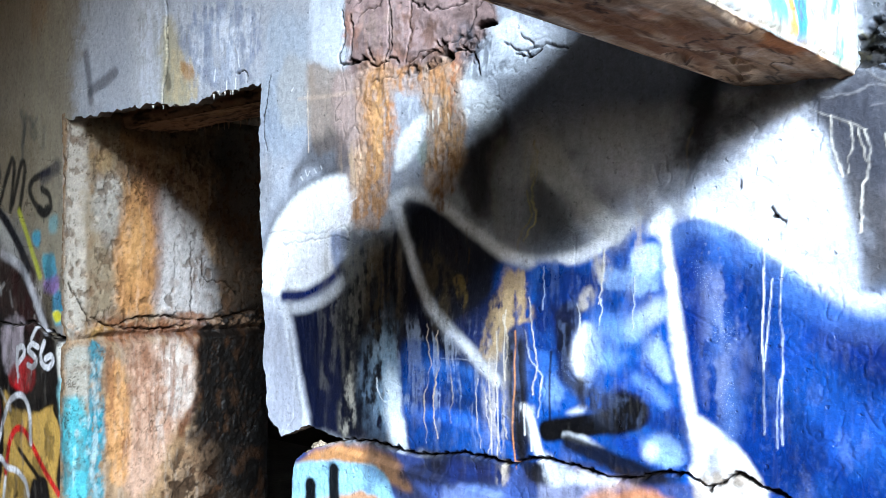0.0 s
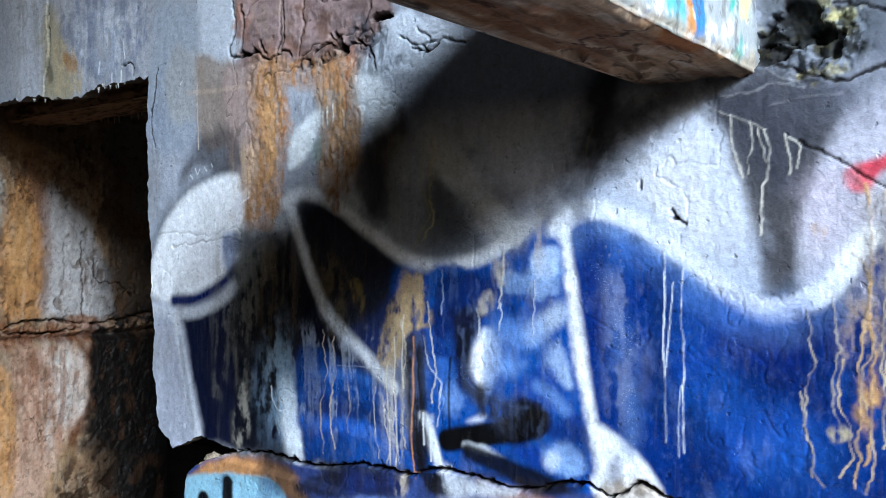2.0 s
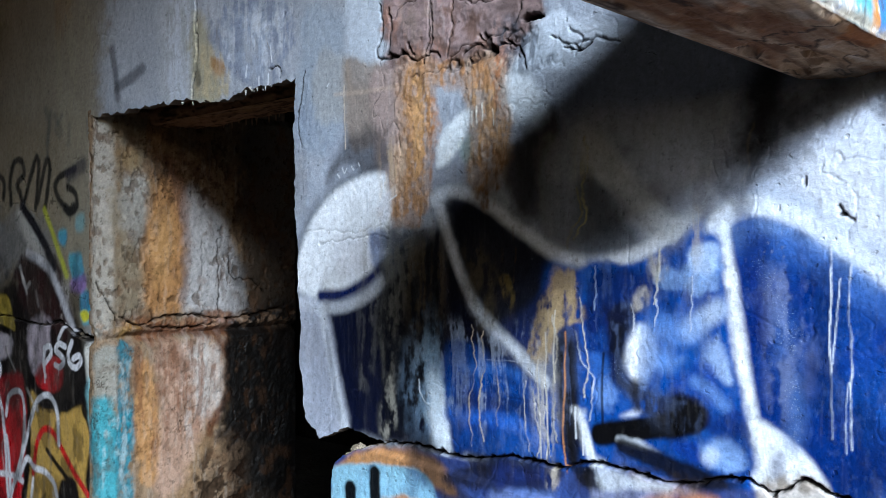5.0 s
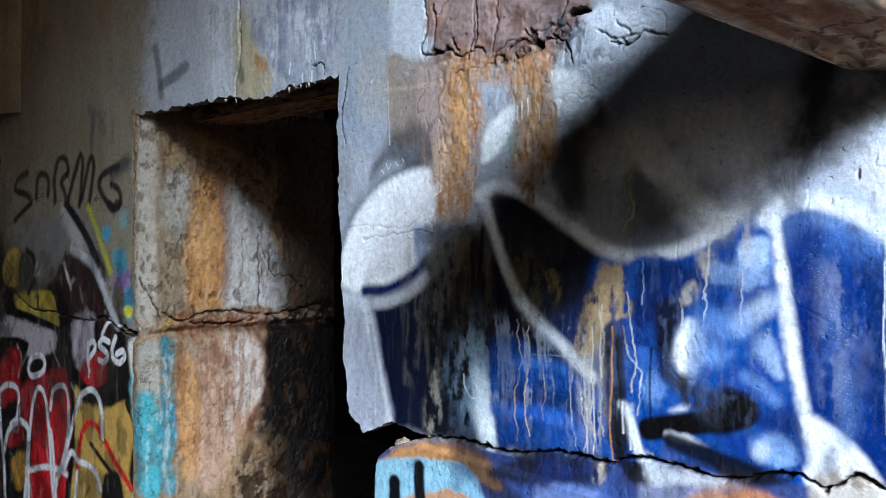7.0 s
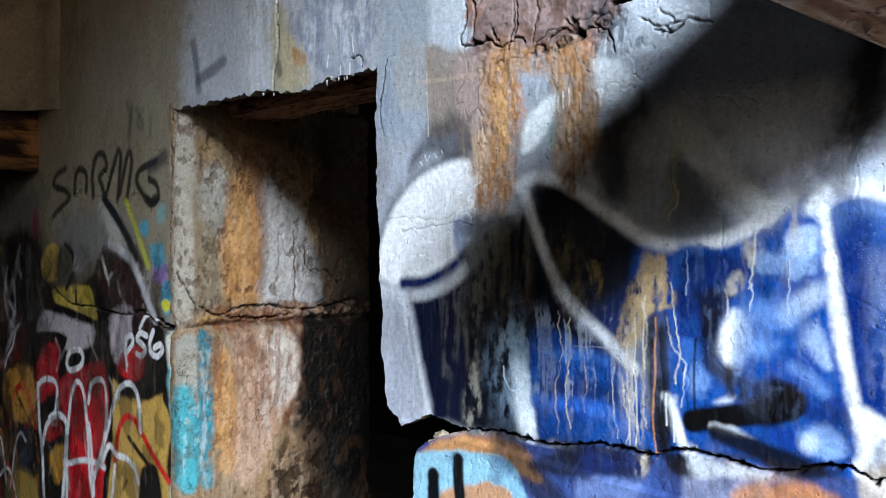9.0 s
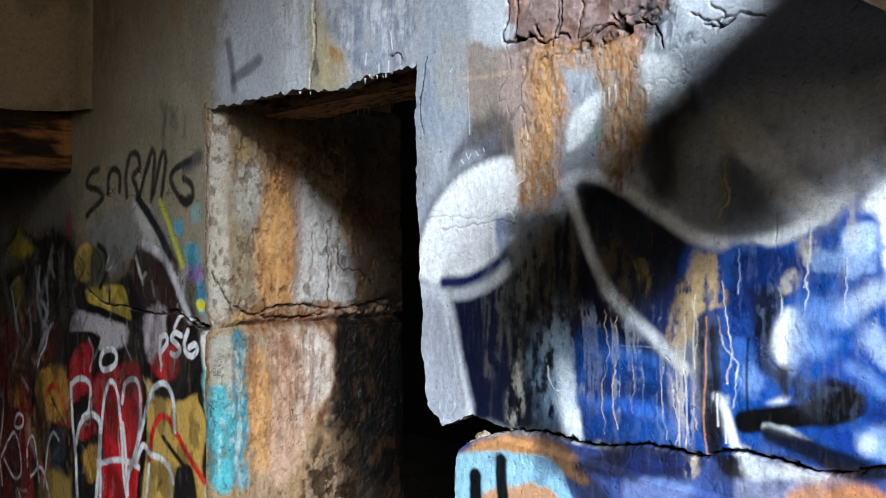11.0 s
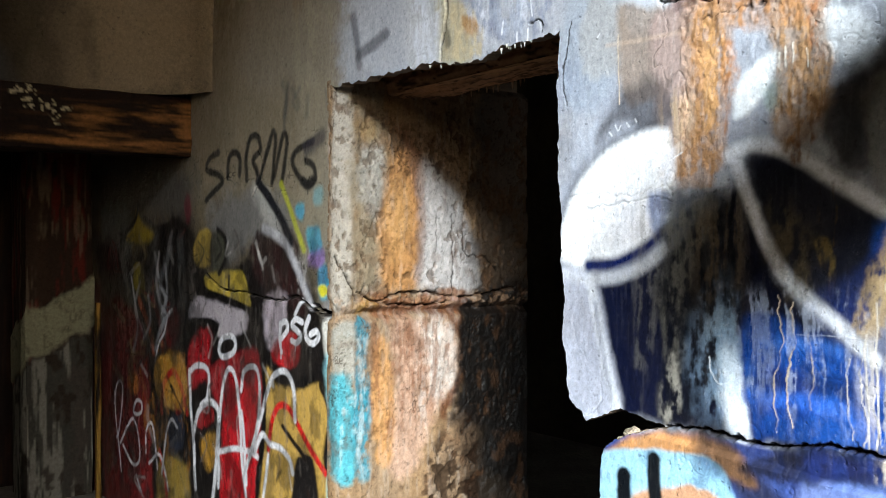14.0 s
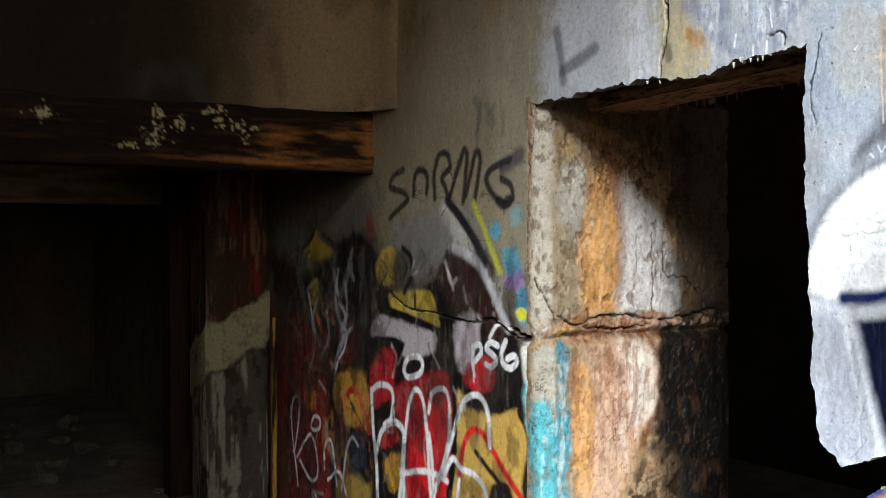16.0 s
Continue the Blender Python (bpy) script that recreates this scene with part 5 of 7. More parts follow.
    c.stroke('d6d4d8', 0.0243, 0.0081, (-2.495, 0.831, -2.479, 0.702, -2.445, 0.499, -2.423, 0.295))
    c.stroke('d6d4d8', 0.0260, 0.0078, (-2.444, 0.551, -2.379, 0.653, -2.265, 0.714, -2.173, 0.698, -2.163, 0.626, -2.208, 0.394, -2.242, 0.236))
    c.stroke('d6d4d8', 0.0216, 0.0072, (-2.176, 0.351, -2.157, 0.602, -2.119, 0.804, -2.051, 0.886, -1.986, 0.847, -1.953, 0.709, -1.930, 0.501, -1.893, 0.345))
    c.stroke('d6d4d8', 0.0207, 0.0069, (-1.937, 0.806, -1.903, 0.893, -1.785, 0.915, -1.759, 0.809, -1.787, 0.668, -1.858, 0.539, -1.906, 0.459))
    c.stroke('d6d4d8', 0.0216, 0.0072, (-1.938, 0.712, -1.910, 0.599, -1.892, 0.416))
    c.stroke('d6d4d8', 0.0230, 0.0069, (-1.858, 0.539, -1.764, 0.695, -1.697, 0.818, -1.631, 0.899, -1.535, 0.929, -1.470, 0.873, -1.455, 0.748))
    c.stroke('d6d4d8', 0.0216, 0.0072, (-2.158, 0.508, -2.003, 0.548, -1.858, 0.558, -1.788, 0.549))
    c.stroke('d6d4d8', 0.0230, 0.0069, (-1.811, 0.572, -1.742, 0.649, -1.676, 0.621, -1.591, 0.620, -1.508, 0.589, -1.481, 0.541))
    c.stroke('d6d4d8', 0.0176, 0.0066, (-1.690, 0.573, -1.717, 0.455, -1.744, 0.359))
    c.stroke('d6d4d8', 0.0240, 0.0072, (-2.154, 0.959, -2.117, 1.012, -2.024, 1.028, -1.985, 1.001, -2.015, 0.958, -2.118, 0.931), closed=True)
    c.stroke('d6d4d8', 0.0210, 0.0042, (-1.575, 1.054, -1.566, 1.110, -1.525, 1.124, -1.513, 1.093, -1.558, 1.056))
    c.stroke('d6d4d8', 0.0168, 0.0042, (-1.575, 1.115, -1.575, 1.054, -1.559, 1.002))
    c.stroke('d6d4d8', 0.0231, 0.0042, (-1.398, 1.131, -1.445, 1.139, -1.477, 1.115, -1.437, 1.096, -1.406, 1.076, -1.438, 1.049, -1.477, 1.054))
    c.stroke('d6d4d8', 0.0231, 0.0042, (-1.345, 1.152, -1.372, 1.108, -1.361, 1.068, -1.312, 1.056, -1.272, 1.083, -1.290, 1.104, -1.334, 1.089))
    c.stroke('d6d4d8', 0.0147, 0.0063, (-1.453, 1.156, -1.421, 1.192, -1.390, 1.215))
    c.drip('d6d4d8', -1.558, 1.056, 0.978, 0.0110)
    c.drip('d6d4d8', -1.445, 1.057, 1.017, 0.0084)
    c.stroke('c2c0c4', 0.0124, 0.0062, (-3.501, 0.549, -3.474, 0.646, -3.407, 0.680, -3.375, 0.614, -3.444, 0.404, -3.478, 0.367))
    c.stroke('c2c0c4', 0.0124, 0.0062, (-3.500, 0.612, -3.477, 0.429, -3.397, 0.197))
    c.stroke('c2c0c4', 0.0150, 0.0060, (-3.420, 0.346, -3.297, 0.459, -3.218, 0.502, -3.142, 0.427, -3.128, 0.312, -3.221, 0.264, -3.379, 0.339))
    c.stroke('c2c0c4', 0.0150, 0.0060, (-3.217, 0.547, -3.170, 0.605, -3.095, 0.604, -3.095, 0.557, -3.171, 0.534), closed=True)
    c.stroke('c2c0c4', 0.0145, 0.0058, (-3.039, 0.358, -3.030, 0.475, -2.958, 0.516, -2.909, 0.412, -2.883, 0.304))
    c.stroke('c2c0c4', 0.0140, 0.0056, (-2.828, 0.287, -2.772, 0.493, -2.705, 0.573, -2.641, 0.543))
    c.stroke('c2c0c4', 0.0145, 0.0058, (-2.996, 0.309, -2.868, 0.377, -2.801, 0.321, -2.748, 0.222))
    c.stroke('c2c0c4', 0.0150, 0.0060, (-3.175, 0.214, -3.108, 0.140))
    c.stroke('b8b6ba', 0.0135, 0.0054, (-2.752, 1.073, -2.793, 0.987, -2.862, 0.925, -2.905, 0.836))
    c.stroke('b8b6ba', 0.0135, 0.0054, (-2.726, 1.089, -2.699, 1.105))
    for line in ((-2.157, 1.828, -2.249, 1.806, -2.278, 1.758, -2.158, 1.729, -2.117, 1.696, -2.197, 1.660, -2.280, 1.622), (-2.064, 1.713, -2.053, 1.789, -2.002, 1.819, -1.943, 1.787, -1.949, 1.717), (-1.881, 1.695, -1.885, 1.788, -1.846, 1.866, -1.781, 1.868, -1.759, 1.814, -1.824, 1.773, -1.792, 1.732, -1.765, 1.678),
                 (-1.760, 1.694, -1.701, 1.794, -1.647, 1.875, -1.626, 1.842, -1.636, 1.772, -1.650, 1.674), (-1.632, 1.695, -1.588, 1.802, -1.554, 1.862, -1.526, 1.826, -1.543, 1.745, -1.565, 1.670), (-1.311, 1.813, -1.446, 1.786, -1.482, 1.745, -1.435, 1.692, -1.351, 1.651, -1.298, 1.673, -1.312, 1.721, -1.372, 1.745)):
        c.stroke('1f1e1d', 0.024, 0.010, line, alpha=0.92, wob=0.25)
    c.stroke('1f1e1d', 0.036, 0.012, (-1.396, 1.667, -1.358, 1.651, -1.320, 1.666), alpha=0.9)
    c.drip('1f1e1d', -1.358, 1.651, 1.616, 0.012)
    c.stroke('2c2a34', 0.050, 0.022, (-1.245, 1.824, -1.311, 1.803, -1.364, 1.792), alpha=0.7)
    c.stroke('34343a', 0.030, 0.016, (-1.022, 2.220, -1.004, 2.150, -0.982, 2.052), alpha=0.6, wob=0.7)
    c.stroke('34343a', 0.034, 0.016, (-0.821, 2.134, -0.889, 2.112, -0.982, 2.086), alpha=0.65)
    c.stroke('4a4844', 0.022, 0.014, (-1.564, 2.061, -1.536, 2.003, -1.553, 1.929), alpha=0.6)
    c.stroke('4a4844', 0.020, 0.014, (-1.482, 2.029, -1.424, 1.959), alpha=0.5)
    c.stroke('4a4844', 0.018, 0.014, (-1.354, 1.982, -1.363, 1.910), alpha=0.5)
    c.area('b6b2ac', (-1.811, 1.664, -1.676, 1.637, -1.571, 1.507, -1.470, 1.400, -1.635, 1.463, -1.744, 1.553), soft=0.03, wob=0.03, alpha=0.55)
    # scuffs, overspray and small marks in the crowded lettering
    dabs = random.Random(31)
    for i in range(150):
        u0, v0 = dabs.uniform(-3.6, -1.3), dabs.uniform(0.1, 1.5)
        far = u0 < -2.5
        col = dabs.choice(('14100f', '14100f', '2a2422', '6a5a3a', '8c8684', '5c1416', '3a3c3e') if far else ('14100f', '14100f', '2b1a14', 'b9b4b0', '6a6260'))
        n = dabs.choice((2, 3, 3))
        pts = [q for j in range(n) for q in (u0 + dabs.uniform(-0.05, 0.05) * (2 if far else 1), v0 - j * dabs.uniform(0.02, 0.09))]
        c.stroke(col, dabs.uniform(0.006, 0.03 if far else 0.014), 0.008, pts, alpha=dabs.uniform(0.3, 0.8), wob=0.5)
    for line in ((-2.862, 1.375, -2.900, 1.234, -2.847, 1.124, -2.766, 1.074, -2.836, 0.985), (-2.700, 1.100, -2.801, 1.044, -2.871, 0.954, -2.907, 0.895), (-3.117, 1.225, -3.196, 1.103, -3.160, 0.987, -3.217, 0.864), (-3.008, 1.157, -2.975, 1.031, -3.064, 0.937)):
        c.stroke('8d8c90', 0.020, 0.010, line, alpha=0.75, wob=0.4)
    c.speck((-1.684, 1.106, -1.516, 0.947, -1.320, 1.052), 0.45, 0.1)
    c.speck((-1.437, 0.871, -1.286, 0.769), 0.4, 0.12)
    c.stroke('1c1c20', 0.0368, 0.0138, (-1.780, 1.682, -1.669, 1.611, -1.564, 1.522, -1.491, 1.437), taper=1.1)
    c.stroke('b8b6bc', 0.0308, 0.0176, (-1.714, 1.489, -1.564, 1.446, -1.463, 1.363, -1.386, 1.272, -1.330, 1.203), alpha=0.85)
    c.stroke('a9ab2e', 0.0220, 0.0132, (-1.571, 1.664, -1.502, 1.576, -1.443, 1.490, -1.385, 1.407), alpha=0.8)
    c.area('3f8fa0', (-1.450, 1.575, -1.384, 1.584, -1.396, 1.522, -1.442, 1.533), soft=0.0147, wob=0.0126, alpha=0.85)
    c.area('3f8fa0', (-1.366, 1.480, -1.273, 1.491, -1.248, 1.410, -1.329, 1.388), soft=0.0140, wob=0.012, alpha=0.85)
    c.area('3a9ab0', (-1.274, 1.329, -1.202, 1.342, -1.192, 1.252, -1.256, 1.228), soft=0.0147, wob=0.0126, alpha=0.9)
    c.area('6aa0a8', (-1.309, 1.634, -1.247, 1.642, -1.254, 1.582, -1.309, 1.583), soft=0.0160, wob=0.012, alpha=0.6)
    c.area('8a6aa8', (-1.347, 1.387, -1.237, 1.411, -1.248, 1.350, -1.329, 1.343), soft=0.0140, wob=0.012, alpha=0.8)
    c.area('c9c02e', (-1.274, 1.268, -1.227, 1.280, -1.203, 1.252, -1.249, 1.233), soft=0.0084, wob=0.0042)
    c.area('6a1a2a', (-2.530, 1.604, -2.487, 1.656, -2.458, 1.590, -2.489, 1.512), soft=0.0156, wob=0.013, alpha=0.7)
    c.stroke('4a4a48', 0.0176, 0.0132, (-1.519, 2.048, -1.540, 1.943, -1.553, 1.879), alpha=0.55)
    c.stroke('4a4a48', 0.0147, 0.0126, (-1.420, 2.025, -1.479, 1.979, -1.440, 1.943), alpha=0.5)
    c.stroke('4a4a48', 0.0120, 0.0100, (-1.216, 1.991, -1.210, 1.941), alpha=0.5)
    c.crack((-2.288, 1.285, -2.126, 1.231, -1.876, 1.222, -1.608, 1.205, -1.444, 1.226, -1.311, 1.184, -1.186, 1.163, -1.118, 1.155), 0.0125, 0.012)
    c.crack((-1.311, 1.204, -1.221, 1.178, -1.101, 1.161), 0.0180, 0.03)
    c.area('d8d4cc', (-1.239, 1.139, -1.118, 1.149, -1.068, 1.106, -1.085, 0.987, -1.187, 0.974, -1.222, 1.050), soft=0.0160, wob=0.016, alpha=0.9)
    c.area('8fc8cc', (-1.229, 0.989, -1.078, 1.085, -1.059, 0.875, -1.075, 0.446, -1.208, 0.410, -1.188, 0.775), soft=0.0160, wob=0.016, alpha=0.9)
    c.crack((-1.826, 1.626, -1.734, 1.737, -1.779, 1.807), 0.0066, 0.006, alpha=0.5)
    # worn, blotchy coats in the blue
    blue = step(0.06, 0.2, c.c[:, 2] - c.c[:, 0]) * (1 - step(0.25, 0.5, c.c[:, 0]))
    c.lay(blue * step(0.50, 0.66, c.noise(9, 7, 141, 6)) * 0.16, "2f66b4", 0.3)
    c.lay(blue * step(0.52, 0.68, c.noise(12, 7, 143, 6)) * 0.5, "0a1c4e", 0.3)
    c.lay(blue * step(0.60, 0.74, c.noise(150, 80, 145, 4)) * 0.07, "7f9cd6", 0.35)
    c.lay(blue * step(0.62, 0.76, c.noise(22, 12, 147, 6)) * 0.05, "b8c4dc", 0.4)
    # grime, flaking and pin holes over everything
    g = c.noise(9, 4, 111, 6)
    dark = 0.12 + 0.88 * step(0.04, 0.3, c.c.max(1))
    c.lay(step(0.58, 0.75, g) * 0.24 * (1 - left * 0.5) * dark, "6a625a", 0.85)
    sp = c.noise(170, 110, 113, 3)
    c.lay(step(0.70, 0.84, sp) * step(0.45, 0.6, c.noise(5, 3, 114)) * (0.18 - 0.1 * left) * dark, "b9b8b4", 0.6)
    c.lay(step(0.76, 0.82, c.noise(130, 110, 117, 2)) * 0.22, "1c1814", 0.9)
    # mottled, scuffed lower graffiti beside the doorway
    low = left * (1 - step(1.35, 1.6, c.v))
    c.lay(low * step(0.50, 0.64, c.noise(13, 9, 151, 6)) * 0.55, "120e0d", 0.4)
    c.lay(low * step(0.60, 0.72, c.noise(30, 16, 153, 5)) * 0.14 * dark, "8c8684", 0.5)
    c.lay(low * step(0.54, 0.66, c.noise(6, 3, 155, 6)) * 0.45, "2a241f", 0.6)
    c.lay(low * step(0.62, 0.70, c.noise(60, 14, 157, 4)) * 0.2, "6a625a", 0.7)
    # hairline cracks
    hair = np.abs(c.noise(3.2, 3.2, 161, 5) - 0.5)
    c.lay((1 - step(0.001, 0.004, hair)) * step(0.5, 0.6, c.noise(1.3, 1.3, 163)) * 0.55, "2a2622", 0.9)
    c.d -= 0.0015 * (1 - step(0.001, 0.005, hair))
    c.r += 0.25 * (c.noise(30, 20, 118, 4) - 0.5)
    vs = c.noise(90, 6, 119, 4)
    c.lay(step(0.60, 0.80, vs) * 0.07, "2a2622")
    c.lay(step(0.60, 0.80, c.noise(120, 9, 121, 4)) * (0.02 + 0.07 * step(0.1, 0.4, c.c[:, 0])) * (1 - 0.6 * left), "d8d6d2")
    # bare patch at the head: coarser relief
    bare = step(0.40, 0.46, c.u) * (1 - step(0.80, 0.95, c.u)) * step(1.94, 1.97, c.v)
    c.d += bare * 0.022 * (c.noise(9, 14, 131, 4) - 0.62)
    c.lay(bare * step(0.5, 0.62, c.noise(16, 22, 133, 4)) * 0.5, "4c3f3c", 0.95)
    ridge = np.abs(c.noise(5, 8, 135, 5) - 0.5)
    c.lay(bare * (1 - step(0.004, 0.016, ridge)) * 0.85, "241a17", 0.95)
    c.d -= bare * 0.005 * (1 - step(0.0, 0.02, ridge))
    c.area('9c6a50', (0.413, 2.158, 0.674, 2.113, 0.764, 2.031, 0.674, 1.982, 0.479, 2.015, 0.406, 2.069), soft=0.02, wob=0.03, alpha=0.5, grain=0.42)
    c.area('8a807c', (0.438, 2.146, 0.560, 2.133, 0.579, 2.058, 0.479, 2.044), soft=0.02, wob=0.03, alpha=0.6, grain=0.5)
    c.area('4c403c', (0.560, 2.118, 0.746, 2.094, 0.772, 1.989, 0.636, 1.986, 0.579, 2.044), soft=0.02, wob=0.03, alpha=0.6, grain=0.45)
    c.area('4c525e', (0.778, 2.062, 0.898, 2.017, 0.938, 1.934, 0.840, 1.920, 0.789, 1.973), soft=0.02, wob=0.03, alpha=0.7, grain=0.6)
    c.area('16161a', (0.790, 2.047, 0.832, 2.033, 0.824, 2.015, 0.795, 2.023), soft=0.006, wob=0.014, alpha=0.8, grain=0.6)
    c.area('d4d8e4', (0.977, 2.049, 1.082, 2.038, 1.096, 1.981, 1.008, 1.956, 0.969, 2.000), soft=0.02, wob=0.03, alpha=0.5, grain=0.55)
    c.dent(0.885, 2.049, 0.030, 0.010, 0.02, '0c0a0a', seed=38)
    for width, line in ((0.012, (0.737, 2.032, 0.755, 2.005, 0.772, 1.982)), (0.006, (0.409, 2.146, 0.415, 2.090, 0.404, 2.037)), (0.010, (0.404, 2.031, 0.433, 2.018, 0.454, 2.024)), (0.007, (0.475, 2.042, 0.491, 2.019, 0.503, 2.014)), (0.005, (0.564, 2.132, 0.566, 2.075, 0.555, 2.016)),
                        (0.009, (0.555, 2.013, 0.579, 2.010, 0.592, 1.997)), (0.005, (0.674, 1.995, 0.719, 2.010, 0.763, 1.987)), (0.004, (0.798, 2.012, 0.849, 1.985, 0.865, 1.936)), (0.004, (0.977, 1.973, 1.023, 1.954, 1.052, 1.969)), (0.006, (1.008, 1.969, 1.026, 1.954))):
        c.crack(line, width, 0.008, colour='1c110c')
    # the block under the long crack stands a little proud
    c.d += 0.012 * (1 - step(0.97, 0.985, c.v + 0.06 * (c.u - 0.3))) * step(0, 0.3, c.u)


EDGE_R = (0.018, 2.003, 0.006, 1.857, 0.011, 1.746, 0.009, 1.620, 0.019, 1.510, 0.018, 1.399, 0.033, 1.306, 0.026, 1.211, 0.041, 1.118, 0.056, 1.025, 0.117, 0.982, 0.179, 0.996, 0.240, 1.021, 0.310, 1.005, 0.405, 1.001, 0.333, 0.979, 0.239, 0.946, 0.195, 0.910, 0.175, 0.852)
EDGE_T = (-1.216, 1.999, -0.983, 1.994, -0.832, 2.001, -0.666, 1.998, -0.562, 1.997, -0.418, 1.982, -0.329, 1.985, -0.244, 1.999, -0.163, 2.000, -0.068, 2.005, 0.013, 2.001)


def doorway(u, v):
    """Whether a point lies in the doorway's ragged outline."""
    r = np.array(EDGE_R).reshape(-1, 2)
    tp = np.array(EDGE_T).reshape(-1, 2)
    ring = np.vstack([r[::-1], tp[::-1], [[-1.2, tp[0, 1]], [-1.2, -1.0], [r[-1, 0], -1.0]]])
    jx = u + 0.022 * (fbm(u * 28, v * 28, 201, 4) - 0.5)
    jy = v + 0.030 * (fbm(u * 32, v * 18, 211, 4) - 0.5)
    inside = np.zeros(u.shape, bool)
    for a, b in zip(ring, np.roll(ring, -1, 0)):
        if a[1] != b[1]:
            inside ^= ((a[1] > jy) != (b[1] > jy)) & (jx < (b[0] - a[0]) * (jy - a[1]) / (b[1] - a[1]) + a[0])
    return inside


def wall_sheet(name, us, vs, hole=False, skirt=0.05):
    u, v = np.meshgrid(us, vs)
    c = Coat(u, v, "9499a6", 0.7)
    wall_relief(c, 3)
    paint_wall(c)
    return cut_sheet(name, c, wall_place, PLASTER, doorway if hole else None, skirt)


def cut_sheet(name, c, place, mat, hole, skirt):
    """A coat as a mesh, with the hole cut out and the broken rim given its thickness."""
    ny, nx = c.shape
    co = np.column_stack(place(c.u, c.v, c.d))
    i = np.arange(nx * ny).reshape(ny, nx)
    q = np.stack([i[:-1, :-1], i[:-1, 1:], i[1:, 1:], i[1:, :-1]], -1).reshape(-1, 4)
    col = np.column_stack([c.c, c.r, c.s])
    if hole:
        q = q[~hole(c.u[q].mean(1), c.v[q].mean(1))]
        e = np.concatenate([q[:, [0, 1]], q[:, [1, 2]], q[:, [2, 3]], q[:, [3, 0]]])
        key = np.sort(e, 1) @ np.array([co.shape[0], 1])
        _, first, count = np.unique(key, return_index=True, return_counts=True)
        rim = e[first[count == 1]]
        n0 = len(co)
        # ease the stepped rim into a broken line
        inner = (c.u > c.u.min() + 1e-6) & (c.u < c.u.max() - 1e-6) & (c.v > c.v.min() + 1e-6) & (c.v < c.v.max() - 1e-6)
        for _ in range(3):
            tot, cnt = np.zeros((n0, 3)), np.zeros(n0)
            for a1, b1 in ((0, 1), (1, 0)):
                np.add.at(tot, rim[:, a1], co[rim[:, b1]]); np.add.at(cnt, rim[:, a1], 1)
            ok = inner & (cnt == 2)
            co[ok] = 0.5 * co[ok] + 0.25 * tot[ok]
        idx = np.unique(rim)
        remap = np.zeros(n0, int); remap[idx] = n0 + np.arange(len(idx))
        back = co[idx] + np.array([0, skirt, 0]) + np.column_stack([np.full(len(idx), 0.006), np.zeros(len(idx)), np.full(len(idx), 0.004)])
        front = co[idx]
        remap2 = remap + len(idx)
        co = np.vstack([co, front, back])
        brown = np.tile(np.array([*lin("6e6258"), 0.95, 0.0]), (len(idx), 1))
        brown[:, :3] *= (0.6 + 0.8 * fbm(front[:, 0] * 40, front[:, 2] * 40, 221, 3))[:, None]
        col = np.vstack([col, brown, brown])
        q = np.vstack([q, np.column_stack([rim[:, 1] * 0 + remap[rim[:, 1]], remap[rim[:, 0]], remap2[rim[:, 0]], remap2[rim[:, 1]]])])
    return mesh_of(name, co, q, col, mat)


def mesh_of(name, co, q, col, mat):
    me = bpy.data.meshes.new(name)
    used = np.unique(q)
    m = np.zeros(len(co), int); m[used] = np.arange(len(used))
    co, col, q = co[used], col[used], m[q]
    me.vertices.add(len(co)); me.vertices.foreach_set("co", co.astype(np.float32).ravel())
    me.loops.add(q.size); me.loops.foreach_set("vertex_index", q.ravel().astype(np.int32))
    me.polygons.add(len(q)); me.polygons.foreach_set("loop_start", np.arange(0, q.size, 4, dtype=np.int32))
    me.update(calc_edges=True)
    me.polygons.foreach_set("use_smooth", np.ones(len(q), bool))
    me.attributes.new("paint", "FLOAT_COLOR", "POINT").data.foreach_set("color", np.ascontiguousarray(col[:, :4], np.float32).ravel())
    me.attributes.new("speckle", "FLOAT", "POINT").data.foreach_set("value", np.ascontiguousarray(col[:, 4], np.float32))
    me.materials.append(mat)
    return new(name, me)


near = np.concatenate([np.arange(-3.80, -1.20, 0.007), np.arange(-1.20, 2.2, 0.0026), np.arange(2.2, 2.5001, 0.012)])
tall = np.concatenate([np.arange(0.05, 0.85, 0.006), np.arange(0.85, 2.3, 0.0027), np.arange(2.3, 2.7501, 0.009)])
wall = structure(wall_sheet("wall_north", near, tall, True),
                 "plastered wall covered with blue, white and red graffiti, rust runs and cracks", "wall")
for k, (us, vs) in enumerate((((-3.8, 2.5), (2.742, ROOM_TOP)), ((2.49, 8.2), (0, ROOM_TOP)), ((0.1, 2.5), (0, 0.06)), ((-3.8, -1.2), (0, 0.06)), ((-9.0, -3.79), (0, ROOM_TOP)))):
    ob = wall_sheet("wall_north_rest", np.linspace(*us, int((us[1] - us[0]) / 0.03) + 2), np.linspace(*vs, int((vs[1] - vs[0]) / 0.03) + 2))
    structure(ob, "stained old plaster of the long wall", "wall")


